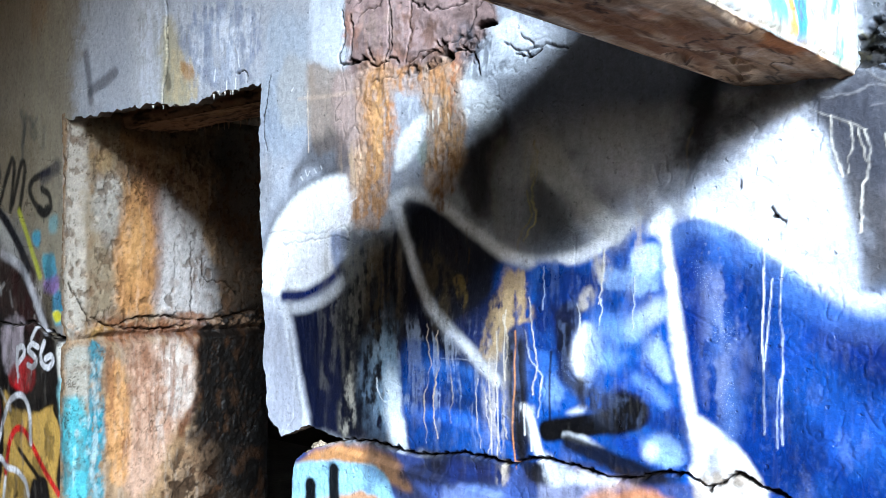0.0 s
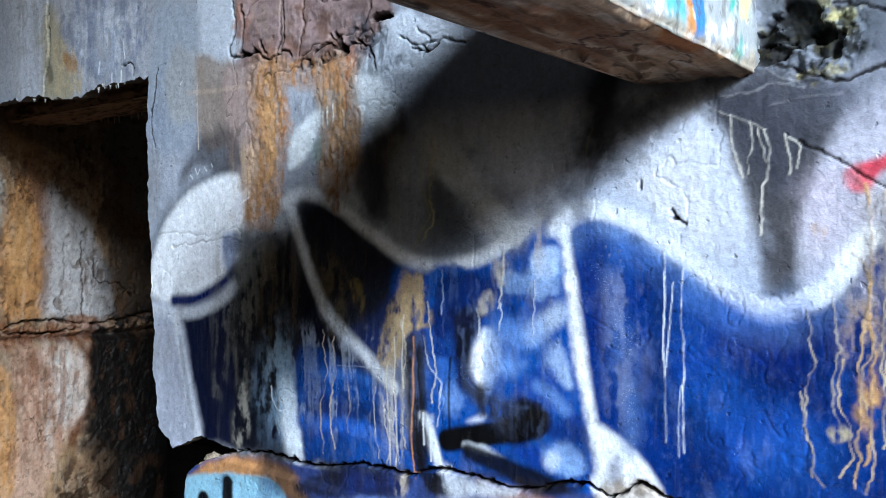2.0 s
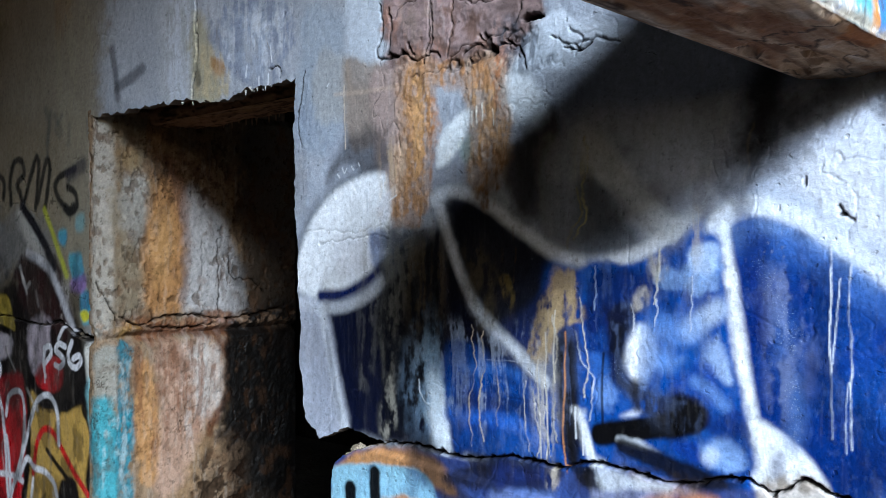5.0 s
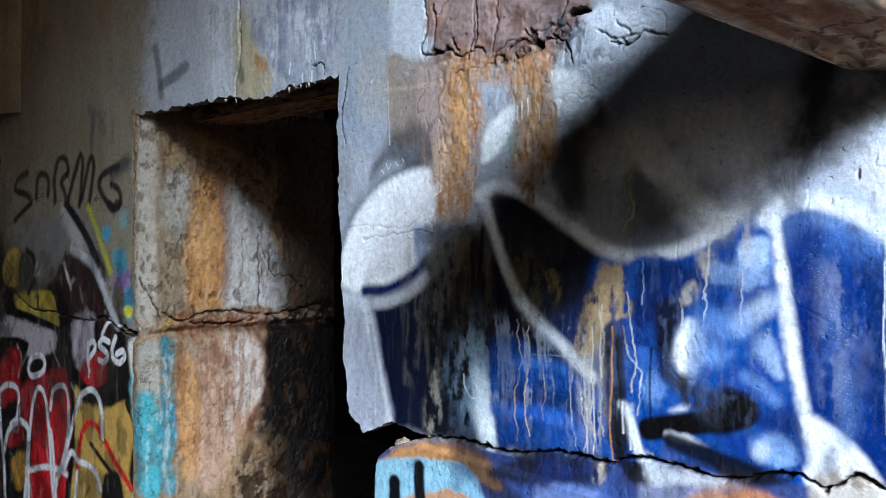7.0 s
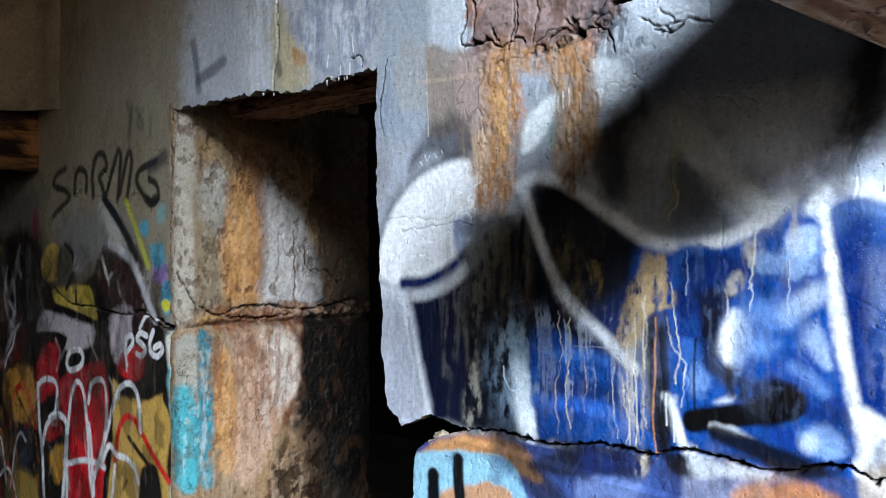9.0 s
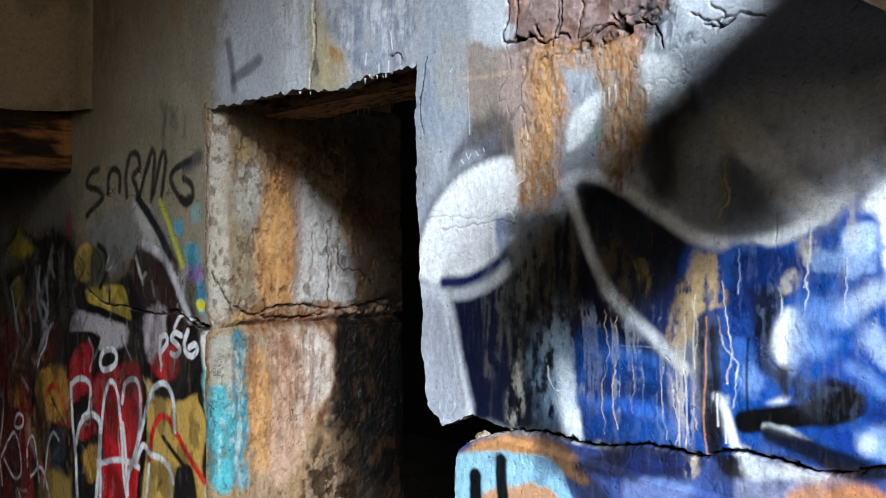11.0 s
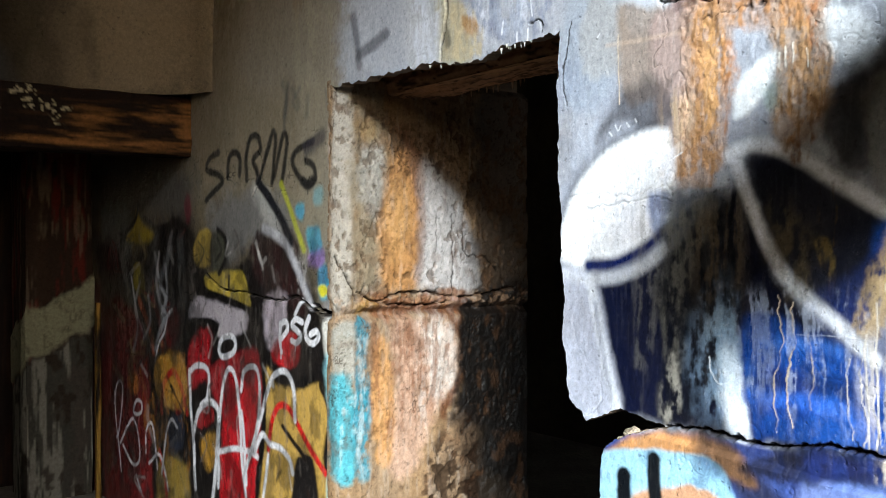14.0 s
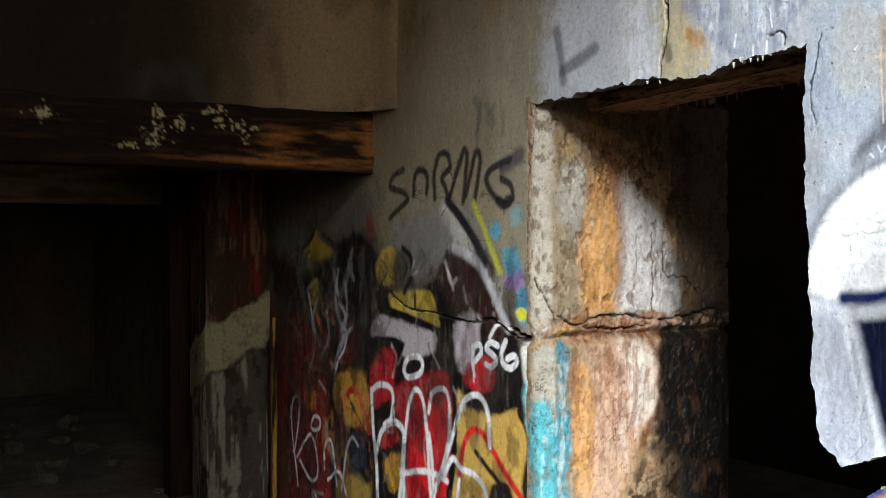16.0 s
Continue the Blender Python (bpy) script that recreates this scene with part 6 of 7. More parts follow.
def paint_jamb(c):
    """Two weathered blocks: grey and ochre plaster over them, rust at the joint, a turquoise band below."""
    c.lay(step(0.35, 0.65, c.noise(6, 4, 301)) * 0.6, "a8845e")
    c.area('b4aca0', (-0.016, 1.978, 0.069, 1.984, 0.070, 1.544, 0.058, 1.224, -0.022, 1.188, -0.044, 1.386), soft=0.018, wob=0.014, alpha=0.9)
    c.area('9c8c74', (0.069, 1.984, 0.193, 1.981, 0.217, 1.748, 0.188, 1.280, 0.075, 1.224, 0.066, 1.544), soft=0.03, wob=0.04, alpha=0.9)
    c.area('b8b4ac', (0.097, 1.785, 0.192, 1.788, 0.216, 1.585, 0.152, 1.524, 0.103, 1.624), soft=0.03, wob=0.035, alpha=0.8)
    c.area('a88a5c', (0.080, 1.884, 0.168, 1.899, 0.167, 1.818, 0.092, 1.805), soft=0.02, wob=0.03, alpha=0.7)
    c.area('c89058', (0.243, 1.770, 0.361, 1.773, 0.386, 1.544, 0.357, 1.274, 0.214, 1.269, 0.190, 1.483), soft=0.028, wob=0.03, alpha=0.95)
    c.area('d8a468', (0.242, 1.647, 0.307, 1.648, 0.305, 1.420, 0.227, 1.401), soft=0.03, wob=0.03, alpha=0.7)
    c.area('a87a5c', (0.270, 1.873, 0.374, 1.774, 0.427, 1.691, 0.386, 1.544, 0.321, 1.751), soft=0.025, wob=0.03, alpha=0.8)
    c.area('c8c2c0', (0.395, 1.754, 0.509, 1.693, 0.606, 1.545, 0.704, 1.196, 0.397, 1.241, 0.385, 1.503), soft=0.028, wob=0.025, alpha=0.95)
    c.area('9c8074', (0.363, 1.711, 0.395, 1.691, 0.398, 1.377, 0.360, 1.295), soft=0.014, wob=0.014, alpha=0.6)
    c.area('8c5430', (0.088, 1.223, 0.188, 1.249, 0.343, 1.222, 0.506, 1.258, 0.618, 1.232, 0.589, 1.137, 0.396, 1.157, 0.187, 1.154), soft=0.018, wob=0.04, alpha=0.85)
    c.area('b48a4c', (0.075, 1.214, 0.150, 1.230, 0.162, 1.169, 0.087, 1.163), soft=0.012, wob=0.03, alpha=0.8)
    c.area('5a2f1a', (0.213, 1.197, 0.343, 1.212, 0.533, 1.193, 0.589, 1.158, 0.343, 1.150), soft=0.015, wob=0.04, alpha=0.7)
    # below the joint
    c.area('a8b4b2', (-0.022, 1.109, 0.067, 1.134, 0.073, 0.943, -0.012, 0.910), soft=0.016, wob=0.016, alpha=0.55)
    c.area('46acba', (-0.048, 0.914, 0.061, 0.934, 0.071, 0.578, -0.026, 0.591), soft=0.016, wob=0.02, alpha=0.95, rough=0.6)
    c.area('2f8ca2', (0.080, 1.143, 0.149, 1.129, 0.131, 1.039, 0.148, 0.896, 0.147, 0.775, 0.079, 0.762), soft=0.012, wob=0.02, alpha=0.9, grain=0.75, rough=0.6)
    c.area('3a9cb0', (0.073, 0.863, 0.147, 0.866, 0.128, 0.696, 0.145, 0.568, 0.075, 0.577), soft=0.014, wob=0.024, alpha=0.9, grain=0.75, rough=0.6)
    c.area('cf9860', (0.161, 1.068, 0.225, 1.053, 0.257, 0.845, 0.260, 0.639, 0.183, 0.608, 0.147, 0.815), soft=0.014, wob=0.02, alpha=0.95)
    c.area('cfa890', (0.251, 1.134, 0.505, 1.120, 0.574, 1.009, 0.531, 0.862, 0.420, 0.704, 0.339, 0.567, 0.234, 0.581, 0.257, 0.887), soft=0.028, wob=0.028, alpha=0.9)
    c.area('d8c8bc', (0.396, 1.105, 0.533, 1.097, 0.559, 0.945, 0.489, 0.823, 0.421, 0.872), soft=0.02, wob=0.03, alpha=0.8)
    c.streak('e4dcd4', 0.350, 0.554, 1.152, 0.689, alpha=0.5, seed=61, cut=0.5, thin=60)
    c.streak('9a6a50', 0.259, 0.526, 1.134, 0.612, alpha=0.55, seed=62, cut=0.54, thin=70)
    c.streak('8c5a40', 0.132, 0.554, 1.157, 0.619, alpha=0.55, seed=66, cut=0.53, thin=45)
    c.streak('6a4a36', 0.110, 0.419, 1.961, 1.244, alpha=0.4, seed=68, cut=0.55, thin=25)
    c.area('6e3f22', (0.519, 1.140, 0.617, 1.114, 0.630, 0.897, 0.559, 0.860, 0.502, 0.737, 0.475, 0.782, 0.559, 0.903, 0.574, 1.030), soft=0.014, wob=0.02, alpha=0.85)
    c.area('4a5854', (-0.047, 1.071, 0.000, 0.949, -0.008, 0.791, 0.010, 0.586, -0.050, 0.594), soft=0.010, wob=0.03, alpha=0.6, grain=0.5)
    c.streak('d8e4e4', 0.0, 0.14, 1.10, 0.45, alpha=0.5, seed=75, cut=0.56, thin=40)
    c.streak('6a5a48', 0.0, 0.16, 1.12, 0.40, alpha=0.45, seed=76, cut=0.57, thin=30)
    # brown-black stain and doorway shade painted deeper in, breaking into lumps near the ground
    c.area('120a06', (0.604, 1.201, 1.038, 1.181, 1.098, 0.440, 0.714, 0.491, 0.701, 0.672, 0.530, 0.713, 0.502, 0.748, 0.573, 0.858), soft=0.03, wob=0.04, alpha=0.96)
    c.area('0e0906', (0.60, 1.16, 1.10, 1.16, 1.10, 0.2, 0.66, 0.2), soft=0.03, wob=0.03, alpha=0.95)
    # upper block's umbra, put into its colour
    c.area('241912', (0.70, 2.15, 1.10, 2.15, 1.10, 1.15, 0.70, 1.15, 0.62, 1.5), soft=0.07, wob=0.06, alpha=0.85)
    at = c.near(np.array([[0.34, 0.30], [0.72, 0.80]]), 0.0)
    u, v = c.u[at], c.v[at]
    lumpy = step(0.06, 0.12, u - 0.34 + 0.12 * (fbm(u * 9, v * 9, 341, 4) - 0.5) + 0.3 * (0.6 - v)) * (1 - step(0.66, 0.8, v + 0.1 * (fbm(u * 12, v * 12, 343, 4) - 0.5))) * (1 - step(0.62, 0.72, u))
    lump = fbm(u * 17, v * 17, 345, 4)
    c.lay(lumpy * step(0.42, 0.5, 1 - lump) * 0.85, '2a1a10', 0.95, at)
    c.lay(lumpy * step(0.52, 0.64, lump) * 0.55, '6a5442', 0.95, at)
    c.d[at] += lumpy * 0.05 * (lump - 0.5)
    c.crack((-0.013, 1.386, 0.027, 1.325, 0.063, 1.264, 0.088, 1.223), 0.0070, 0.014)
    c.crack((0.083, 1.251, 0.182, 1.216, 0.285, 1.243, 0.417, 1.242, 0.554, 1.219, 0.696, 1.226, 0.873, 1.253), 0.0090, 0.02)
    c.crack((0.132, 1.229, 0.233, 1.204, 0.390, 1.196, 0.526, 1.201), 0.0080, 0.02)
    c.crack((0.530, 1.545, 0.535, 1.417, 0.539, 1.246), 0.0042, 0.006)
    c.crack((0.591, 1.480, 0.596, 1.394, 0.705, 1.371, 0.764, 1.325), 0.0050, 0.006)
    c.crack((0.453, 1.545, 0.452, 1.397), 0.0030, 0.004, alpha=0.6)
    flaky = step(0.57, 0.63, c.noise(34, 26, 355, 5)) * step(1.2, 1.25, c.v) * step(0.42, 0.55, c.noise(5, 4, 357))
    c.d -= 0.007 * flaky
    c.lay(flaky * 0.6, '5c4634', 0.95)
    ridge = np.abs(c.noise(14, 12, 359, 5) - 0.5)
    c.lay((1 - step(0.004, 0.014, ridge)) * step(0.48, 0.6, c.noise(6, 5, 361)) * 0.7, '3a281c', 0.95)
    c.d -= 0.006 * (1 - step(0.0, 0.02, ridge)) * step(0.48, 0.6, c.noise(6, 5, 361))
    joint = 1 - step(0.0, 0.055, np.abs(c.v - 1.205 - 0.02 * (c.noise(7, 7, 335) - 0.5)))
    c.d += joint * 0.045 * (c.noise(30, 34, 337, 4) - 0.6)
    c.lay(joint * step(0.5, 0.62, c.noise(32, 36, 339, 4)) * 0.7, 'b08c70', 0.95)
    c.lay(step(0.54, 0.72, c.noise(22, 16, 311)) * 0.35, "6a4830", 0.95)
    c.lay(step(0.55, 0.72, c.noise(70, 12, 313, 4)) * 0.15 * step(0.06, 0.2, c.c[:, 0]), "d4ccc2", 0.9)
    c.lay(step(0.66, 0.76, c.noise(90, 90, 317, 3)) * 0.4, "2a1d14", 0.95)
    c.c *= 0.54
    c.d += 0.022 * (c.noise(5, 4, 321, 3) - 0.5) + 0.012 * (c.noise(18, 12, 323, 4) - 0.5) + 0.007 * (c.noise(60, 50, 327, 4) - 0.5)


def jamb_place(u, v, d):
    s = np.clip((u + 0.055) / 0.115, 0, 1)
    turn = s * s
    x = -1.205 + 0.065 * s ** 0.6 - 0.05 * np.clip(u - 0.06, 0, 1)
    y = np.where(u < 0.06, -0.004 + 0.064 * turn, u)
    return x + d * s, y - d * (1 - s) * 0.6, v


doorframe = new("door_jamb")
structure(doorframe, "broken stone and plaster jamb with ochre stains, two blocks", "jamb")
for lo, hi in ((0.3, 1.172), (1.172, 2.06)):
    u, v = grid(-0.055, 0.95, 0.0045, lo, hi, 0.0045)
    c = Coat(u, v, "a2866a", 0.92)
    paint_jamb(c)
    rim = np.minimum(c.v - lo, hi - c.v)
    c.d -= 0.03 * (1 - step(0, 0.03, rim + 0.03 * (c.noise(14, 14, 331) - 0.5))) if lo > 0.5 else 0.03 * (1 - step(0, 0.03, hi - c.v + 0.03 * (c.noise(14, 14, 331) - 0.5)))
    ob = cut_sheet("stone_block", c, jamb_place, MATT_COAT, None, 0)
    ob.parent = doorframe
u, v = grid(-0.055, 0.95, 0.03, 0, 0.31, 0.03)
c = Coat(u, v, "6a5a4a", 0.95)
cut_sheet("foot_stone", c, jamb_place, PLASTER, None, 0).parent = doorframe



# ---- doorway: lintel boards with mineral drips ----
BURNT = rough_stone("end_grain", "2c1e12", "4a331e", "6a4c2a", 9.0)
lintel = tagged(new("door_lintel"), "rotten brown timber lintel with mineral drips over the doorway", "lintel", kind="structure")


def lintel_coat(seed):
    def coat(c):
        n = fbm(c.v * 5, c.u * 70, seed, 5)
        c.lay(step(0.4, 0.65, n), "8a6850")
        c.lay(step(0.55, 0.75, fbm(c.v * 9, c.u * 120, seed + 1, 4)) * 0.7, "2a1a10")
        c.lay(step(0.62, 0.8, c.noise(14, 6, seed + 2)) * 0.8, "a07c58")
        c.d += 0.030 * (n - 0.5) + 0.03 * (c.noise(12, 7, seed + 3, 5) - 0.5)
        c.lay((1 - step(0.01, 0.04, np.abs(fbm(c.v * 4, c.u * 40, seed + 4, 4) - 0.5))) * 0.8, "1c110b")
    return coat


for y, z, wid, seed in ((0.115, 2.045, 0.19, 401), (0.325, 1.98, 0.21, 411)):
    ob, ends = prism("lintel_board", wid, 0.11, 1.34, "8a684e", lintel_coat(seed), 0.007, 0.012, parent=lintel)
    for bm in ends:
        bm.free()
    ob.matrix_world = Matrix.Translation((-1.24, y, z)) @ Matrix.Rotation(radians(90), 4, "Z") @ Matrix.Rotation(radians(-1.2), 4, "X")
DRIP = rough_stone("drip_mineral", "6a4a34", "8c6a50", "b89c84", 20.0)
rnd = random.Random(5)
for i in range(46):
    back = i < 32
    x = rnd.uniform(-0.95, 0.02)
    length = rnd.uniform(0.008, 0.035)
    bm = bmesh.new()
    bmesh.ops.create_cone(bm, segments=6, radius1=0.0015, radius2=rnd.uniform(0.004, 0.008), depth=length, cap_ends=True)
    z0 = 1.98 + 0.021 * (x + 1.24) if back else 2.032 + 0.021 * (x + 1.24)
    ob = part("mineral_drip", bm, DRIP, lintel, smooth=True)
    ob.location = (x, 0.425 + rnd.uniform(-0.012, 0.004) if back else 0.03 + rnd.uniform(-0.008, 0.01), z0 - length / 2 + 0.012)

LIME = rough_stone("lime_drip", "a8a49c", "c8c4bc", "e4e2de", 30.0)
for i in range(13):
    x = rnd.choice((rnd.uniform(-0.62, -0.36), rnd.uniform(-0.26, -0.04)))
    length = rnd.uniform(0.005, 0.017)
    bm = bmesh.new()
    bmesh.ops.create_cone(bm, segments=6, radius1=0.0012, radius2=rnd.uniform(0.003, 0.006), depth=length, cap_ends=True)
    ob = part("lime_drip", bm, LIME, lintel, "white lime drip", smooth=True)
    ob.location = (x, rnd.uniform(-0.004, 0.012), 1.992 - length / 2 + rnd.uniform(0.0, 0.014))

# ---- concrete beam that juts from the painted wall ----


def beam_coat(c):
    under = 1 - step(0.232, 0.24, c.u)
    side = step(0.232, 0.24, c.u) * (1 - step(0.66, 0.68, c.u))
    n = fbm(c.v * 3, c.u * 26, 501, 5)
    grain = fbm(c.v * 5 + 0.6 * c.noise(6, 6, 509, 3), c.u * 60, 511, 5)
    c.lay(under, "9a7654", 0.9)
    c.lay(under * step(0.42, 0.6, n), "bc9a78", 0.9)
    c.lay(under * step(0.52, 0.66, fbm(c.v * 4, c.u * 18, 503, 5)) * 0.8, "7a4a26", 0.9)
    c.lay(under * step(0.58, 0.70, c.noise(9, 5, 513, 5)) * 0.8, "a8642e", 0.9)
    c.lay(under * step(0.6, 0.75, c.noise(12, 5, 505)) * 0.7, "d4c0a8", 0.9)
    c.lay(under * step(0.56, 0.68, grain) * 0.5, "4a3020", 0.95)
    c.lay(under * (1 - step(0.004, 0.02, np.abs(fbm(c.v * 3, c.u * 14, 515, 4) - 0.5))) * 0.8, "2c1c12", 0.95)
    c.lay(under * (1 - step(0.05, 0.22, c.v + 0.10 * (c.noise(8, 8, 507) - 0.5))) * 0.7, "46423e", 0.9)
    c.d += under * (0.010 * (grain - 0.5) + 0.012 * (c.noise(20, 14, 517, 4) - 0.5))
    c.lay(side, "a3a9ac", 0.5)
    for col, v0, w0, sd in (("3f7fc0", 0.34, 0.05, 1), ("4aa69a", 0.17, 0.035, 2), ("d8cf94", 0.11, 0.03, 3), ("3f7fc0", 0.62, 0.06, 4), ("5fb0c4", 0.47, 0.05, 5), ("c9884a", 0.40, 0.02, 6), ("8f969c", 0.05, 0.05, 7)):
        q = np.abs(c.v - v0 + 0.10 * (c.noise(9, 9, 510 + sd) - 0.5)) / w0
        c.lay(side * (1 - step(0.6, 1.1, q)) * step(0.38, 0.5, c.noise(14, 20, 530 + sd)), col, 0.45)
    c.lay(side * (1 - step(0, 0.03, c.u - 0.24 + 0.05 * (c.noise(22, 22, 541) - 0.5))) * 0.9, "b0a594", 0.9)
    c.lay(side * step(0.60, 0.68, c.noise(30, 26, 519, 5)) * 0.85, "e4e0d8", 0.7)
    c.lay(side * step(0.62, 0.70, c.noise(24, 40, 521, 5)) * 0.6, "5c5a58", 0.9)
    c.d += 0.010 * (n - 0.5) * under + 0.012 * (c.noise(7, 7, 543) - 0.5) + 0.003 * (c.noise(60, 60, 545, 3) - 0.5)
    arris = np.abs(c.u - 0.235) + 0.02 * (c.noise(30, 30, 547) - 0.5)
    c.d -= 0.005 * (1 - step(0.0, 0.018, arris)) * step(0.4, 0.6, c.noise(14, 14, 549))
    c.dent(0.06, 0.28, 0.05, 0.16, 0.012, None, 551, edge=0.5)


beam = tagged(new("concrete_beam"), "broken concrete beam stub, brown underside and painted side, jutting from the wall", "beam")
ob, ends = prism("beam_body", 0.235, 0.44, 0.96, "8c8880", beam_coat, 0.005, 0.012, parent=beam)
for bm in ends:
    part("broken_end", bm, BARE, beam)
beam.matrix_world = Matrix.Translation((1.638, 0.05, 1.83)) @ Matrix.Rotation(radians(5.0), 4, "Z")

# ---- the next bay: timber beam, wall over it, posts ----


def timber_coat(seed, marks=False, dark="140d09", pale="2e1d12"):
    def coat(c):
        n = fbm(c.v * 2.5 , c.u * 30 + 3 * fbm(c.v * 2, c.u * 8, seed + 5, 3), seed, 5)
        c.lay(step(0.42, 0.62, n), dark, 0.95)
        c.lay(step(0.55, 0.72, fbm(c.v * 4, c.u * 80, seed + 1, 4)) * 0.6, pale, 0.95)
        c.d += 0.012 * (n - 0.5) + 0.014 * (c.noise(4, 4, seed + 2, 3) - 0.5) + 0.003 * (c.noise(70, 20, seed + 3, 3) - 0.5)
        if marks:
            # right face runs from u = 0.15 (bottom) to 0.43 (top)
            for v0, u0, rv, ru in ((0.98, 0.375, 0.03, 0.025), (1.005, 0.28, 0.055, 0.04), (0.885, 0.335, 0.035, 0.035), (0.745, 0.40, 0.06, 0.03), (0.72, 0.355, 0.035, 0.025), (0.645, 0.335, 0.03, 0.03), (0.60, 0.29, 0.03, 0.025), (0.57, 0.33, 0.02, 0.02), (1.096, 0.235, 0.05, 0.02), (1.43, 0.35, 0.05, 0.03)):
                q = np.hypot((c.v - v0) / rv, (c.u - u0) / ru) + 4.2 * (c.noise(85, 85, seed + 7, 4) - 0.5)
                c.lay((1 - step(0.0, 0.7, q)) * 0.85, "8c8268", 0.9)
            for v0, u0, rv, ru in ((0.42, 0.30, 0.11, 0.04), (0.30, 0.20, 0.30, 0.03), (0.02, 0.28, 0.05, 0.12), (0.60, 0.19, 0.30, 0.018), (0.16, 0.33, 0.10, 0.03)):
                q = np.hypot((c.v - v0) / rv, (c.u - u0) / ru) + 3.0 * (c.noise(55, 6, seed + 9, 6) - 0.5)
                c.lay((1 - step(-0.2, 1.4, q)) * 0.7, "6e4826", 0.8)
    return coat


timber = tagged(new("timber_beam"), "charred timber beam with ochre bare wood and pale flecks, under the cross wall", "beam")
ob, ends = prism("beam_body", 0.15, 0.28, 4.3, "150d09", timber_coat(601, True), 0.009, 0.014, MATT_COAT, timber)
for bm in ends:
    part("sawn_end", bm, BURNT, timber)
timber.matrix_world = Matrix.Translation((-2.527, 0.0, 1.827))

second = tagged(new("timber_beam"), "dim brown timber beam spanning the far bay", "beam")
ob, ends = prism("beam_body", 0.15, 0.28, 4.3, "8a7656", timber_coat(651, False, "6a583e", "a89070"), 0.03, 0.014, parent=second)
for bm in ends:
    part("sawn_end", bm, BURNT, second)
second.matrix_world = Matrix.Translation((-5.58, 0.0, 1.78))


def cross_coat(c):
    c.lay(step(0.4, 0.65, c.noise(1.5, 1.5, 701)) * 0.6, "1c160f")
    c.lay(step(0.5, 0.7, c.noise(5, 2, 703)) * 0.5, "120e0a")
    # the long wall's brown plaster turns the corner, then fades to near-black
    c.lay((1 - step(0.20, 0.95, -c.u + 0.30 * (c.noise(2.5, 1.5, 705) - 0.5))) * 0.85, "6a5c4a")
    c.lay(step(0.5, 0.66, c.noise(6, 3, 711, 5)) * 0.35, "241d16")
    # board marks
    c.lay((1 - step(0.006, 0.02, np.abs(((c.v - 0.35 * c.u) * 9) % 1 - 0.5))) * 0.25 * step(2.3, 2.5, c.v) * step(0.4, 0.6, c.noise(3, 3, 713)), "6c604c")
    c.stroke("3c4248", 0.03, 0.06, (-1.05, 2.12, -1.0, 2.22, -0.93, 2.20, -0.86, 2.24, -0.80, 2.10), 0.2)
    c.d += 0.03 * (c.noise(2, 2, 707, 3) - 0.5) + 0.006 * (c.noise(14, 14, 709, 4) - 0.5)


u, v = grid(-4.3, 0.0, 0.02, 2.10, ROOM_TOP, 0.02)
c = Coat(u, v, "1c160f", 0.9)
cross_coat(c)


def cross_place(u, v, d):
    cove = np.clip(1 + (u + 0.02) / 0.34, 0, 1)
    return -2.47 + d + 0.26 * (1 - np.sqrt(np.maximum(0, 1 - cove ** 2))), u, v


structure(cut_sheet("wall_cross", c, cross_place, MATT_COAT, None, 0), "dark brown plaster wall carried by the timber beam", "wall")
structure(boxes("wall_cross_core", DARK_PLASTER, (-2.75, -2.50, -4.3, 0, 2.11, ROOM_TOP)), "dark masonry over the timber beam", "wall")


def pier_coat(c):
    # u runs round the section; right face from 0.32 (near the room) to 0.70 (at the wall), v up from the floor
    face = step(0.31, 0.33, c.u)
    c.lay(step(0.4, 0.6, c.noise(10, 3, 801)) * 0.7, "3a2a20")
    c.lay(step(0.5, 0.62, fbm(c.u * 14, c.v * 3, 803, 5)) * 0.8, "64201a")
    c.lay(step(0.55, 0.7, fbm(c.u * 40, c.v * 4, 805, 4)) * 0.5, "7a6a58")
    c.c *= 0.6
    ragged = c.v - 0.74 - 0.5 * (c.u - 0.32) + 0.10 * (c.noise(12, 12, 807) - 0.5)
    pale = (1 - step(0.29, 0.31, ragged)) * step(-0.02, 0.02, ragged - 0.02)
    c.lay(pale * 0.95, "6e6a54", 0.85)
    c.lay(pale * (1 - step(0.01, 0.04, np.abs(c.noise(9, 7, 817, 4) - 0.5))) * 0.7, "4a4636", 0.9)
    low = 1 - step(-0.02, 0.02, ragged)
    c.lay(low * 0.9, "34322c")
    c.lay(low * step(0.52, 0.62, fbm(c.u * 24, c.v * 2.5, 809, 5)) * 0.85, "6a665c")
    c.lay(low * step(0.6, 0.7, fbm(c.u * 18, c.v * 9, 811, 4)) * 0.8, "241a14")
    c.d += pale * 0.012 + 0.02 * (c.noise(5, 4, 813, 4) - 0.5) + 0.012 * (fbm(c.u * 30, c.v * 4, 815, 4) - 0.5)


pier = tagged(new("plaster_pier"), "peeling brown and red pier with a torn pale plaster patch", "pier", kind="structure")
ob, ends = prism("pier_shaft", 0.32, 0.38, 2.6, "33261e", pier_coat, 0.01, 0.03, MATT_COAT, pier)
for bm in ends:
    bm.free()
pier.matrix_world = Matrix(((1, 0, 0, -3.94), (0, 0, 1, -0.40), (0, -1, 0, 0.0), (0, 0, 0, 1)))

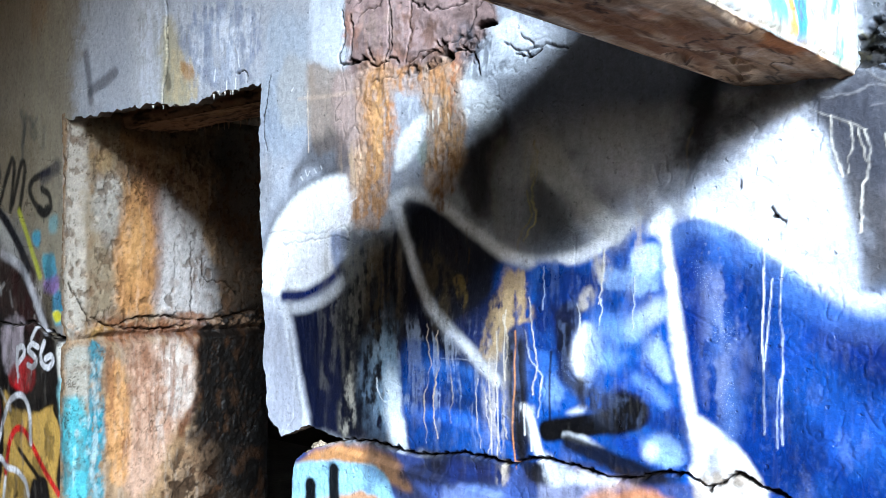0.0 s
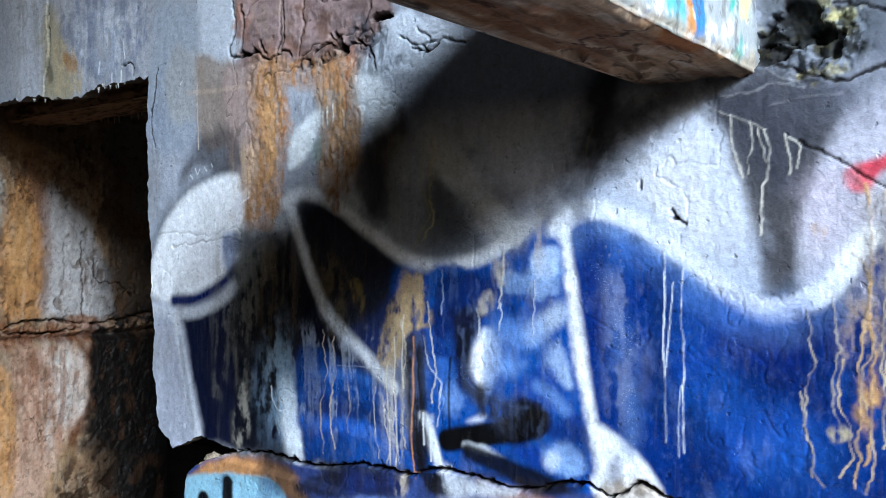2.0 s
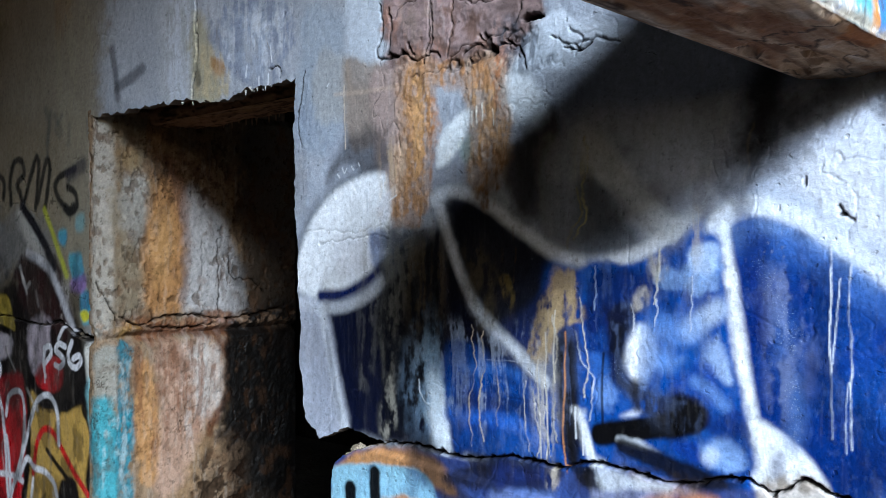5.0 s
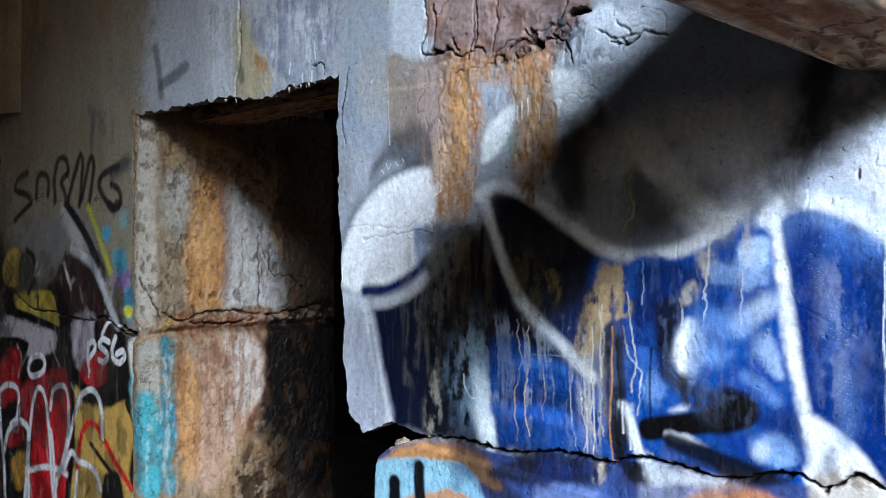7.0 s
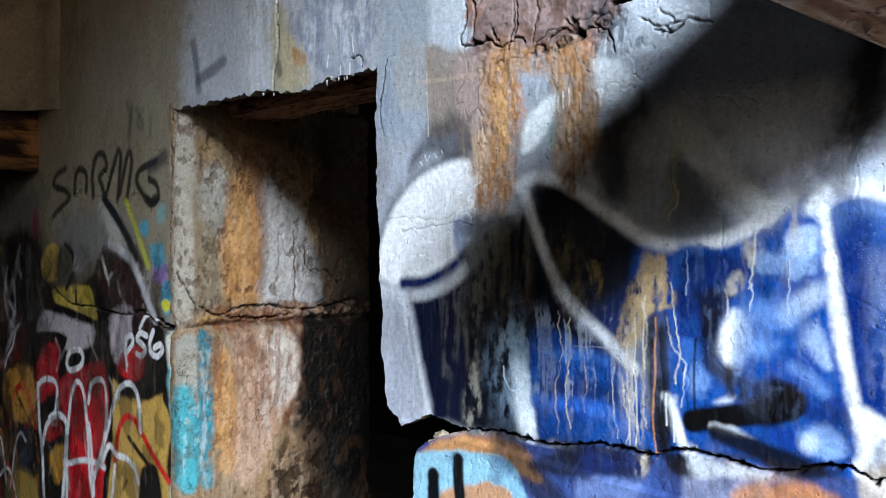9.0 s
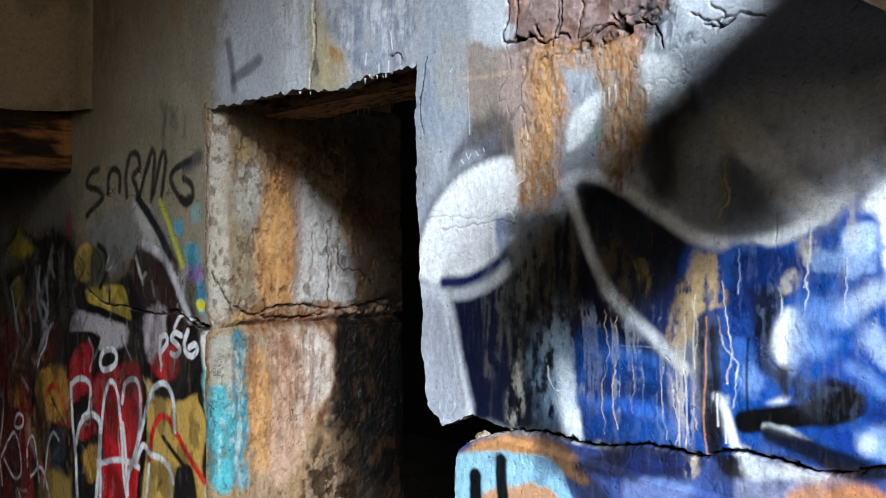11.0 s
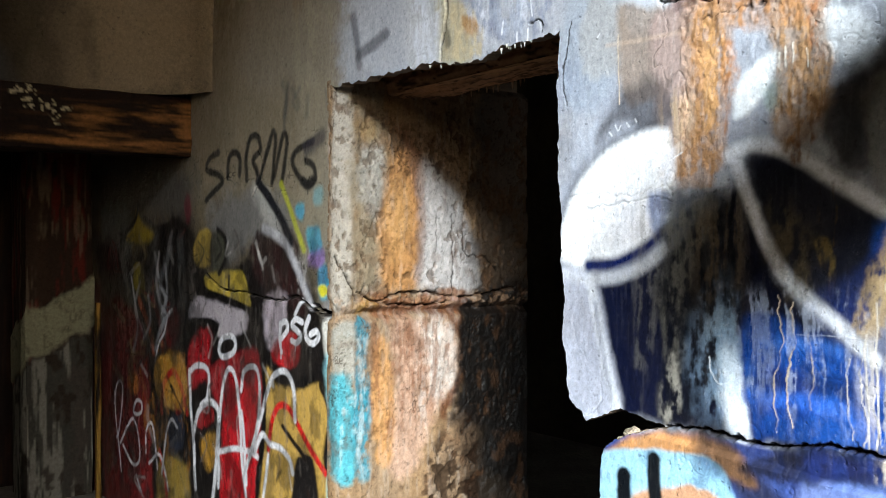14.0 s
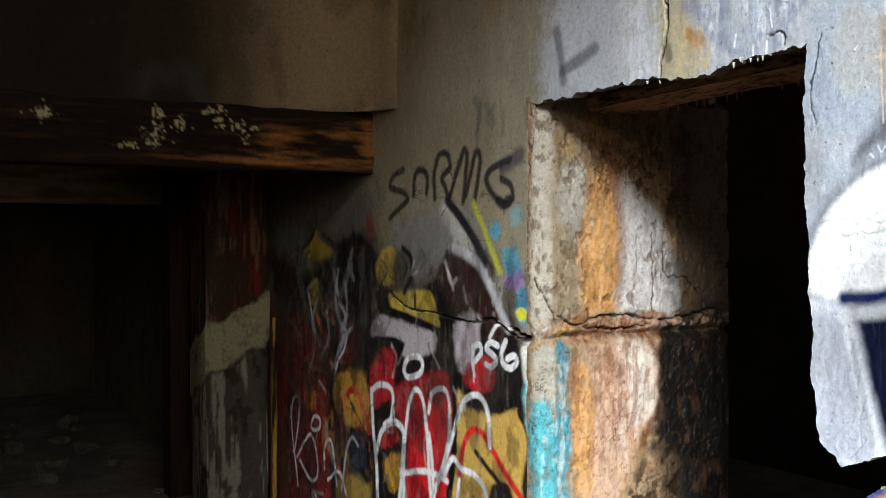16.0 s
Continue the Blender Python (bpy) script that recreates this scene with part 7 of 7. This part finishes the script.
post = tagged(new("timber_post"), "dark red-brown weathered timber post beside the pier", "post")
ob, ends = prism("post_shaft", 0.18, 0.18, 2.0, "1a110d", timber_coat(851), 0.012, 0.014, parent=post)
for bm in ends:
    part("sawn_end", bm, BURNT, post)
post.matrix_world = Matrix(((1, 0, 0, -4.35), (0, 0, 1, -0.47), (0, -1, 0, 0.0), (0, 0, 0, 1)))

batten = tagged(new("wooden_batten"), "thin ochre wooden batten standing against the wall", "batten")
ob, ends = prism("batten_shaft", 0.035, 0.03, 1.09, "7a5a26", timber_coat(871), 0.01, 0.006, parent=batten)
for bm in ends:
    part("sawn_end", bm, BURNT, batten)
batten.matrix_world = Matrix(((1, 0, 0, -3.68), (0, 0, 1, -0.05), (0, -1, 0, 0.0), (0, 0, 0, 1)))


# ---- loose stones ----
def stone(name, x, y, z, size, seed, mat):
    r = random.Random(seed)
    bm = bmesh.new()
    bmesh.ops.create_icosphere(bm, subdivisions=2, radius=1)
    s = Vector((size * r.uniform(0.8, 1.3), size * r.uniform(0.7, 1.1), size * r.uniform(0.5, 0.8)))
    for p in bm.verts:
        k = 1 + 0.45 * noise.noise(p.co * 1.3 + Vector((seed, 0, 0))) + 0.15 * noise.noise(p.co * 3.1 + Vector((0, seed, 0)))
        p.co = Vector((p.co.x * s.x * k, p.co.y * s.y * k, p.co.z * s.z * k))
    low = min(p.co.z for p in bm.verts)
    ob = part(name, bm, mat)
    ob.matrix_world = pose(x, y, z - low - 0.004, 0, 0, r.uniform(0, 360))
    return ob


PALE = rough_stone("pale_mortar", "8c7a66", "b8a892", "d4c8b4", 14.0)
for i, (x, y, z, s) in enumerate(((0.234, 0.022, 0.934, 0.016), (0.269, 0.02, 0.946, 0.024), (0.313, 0.024, 0.963, 0.018), (0.353, 0.024, 0.969, 0.012))):
    tagged(stone("stone", x, y, z, s, i, PALE), "pale broken mortar lump lying in the gap of the wall", "stone", "lumps in the broken gap")
rnd = random.Random(9)
for i in range(70):
    x, y = rnd.uniform(-7.5, -4.4), rnd.uniform(-2.6, -0.5)
    tagged(stone("stone", x, y, 0, rnd.uniform(0.03, 0.10), 20 + i, RUBBLE), "dusty grey-green rubble stone on the dark floor", "stone", "rubble in the far bay")
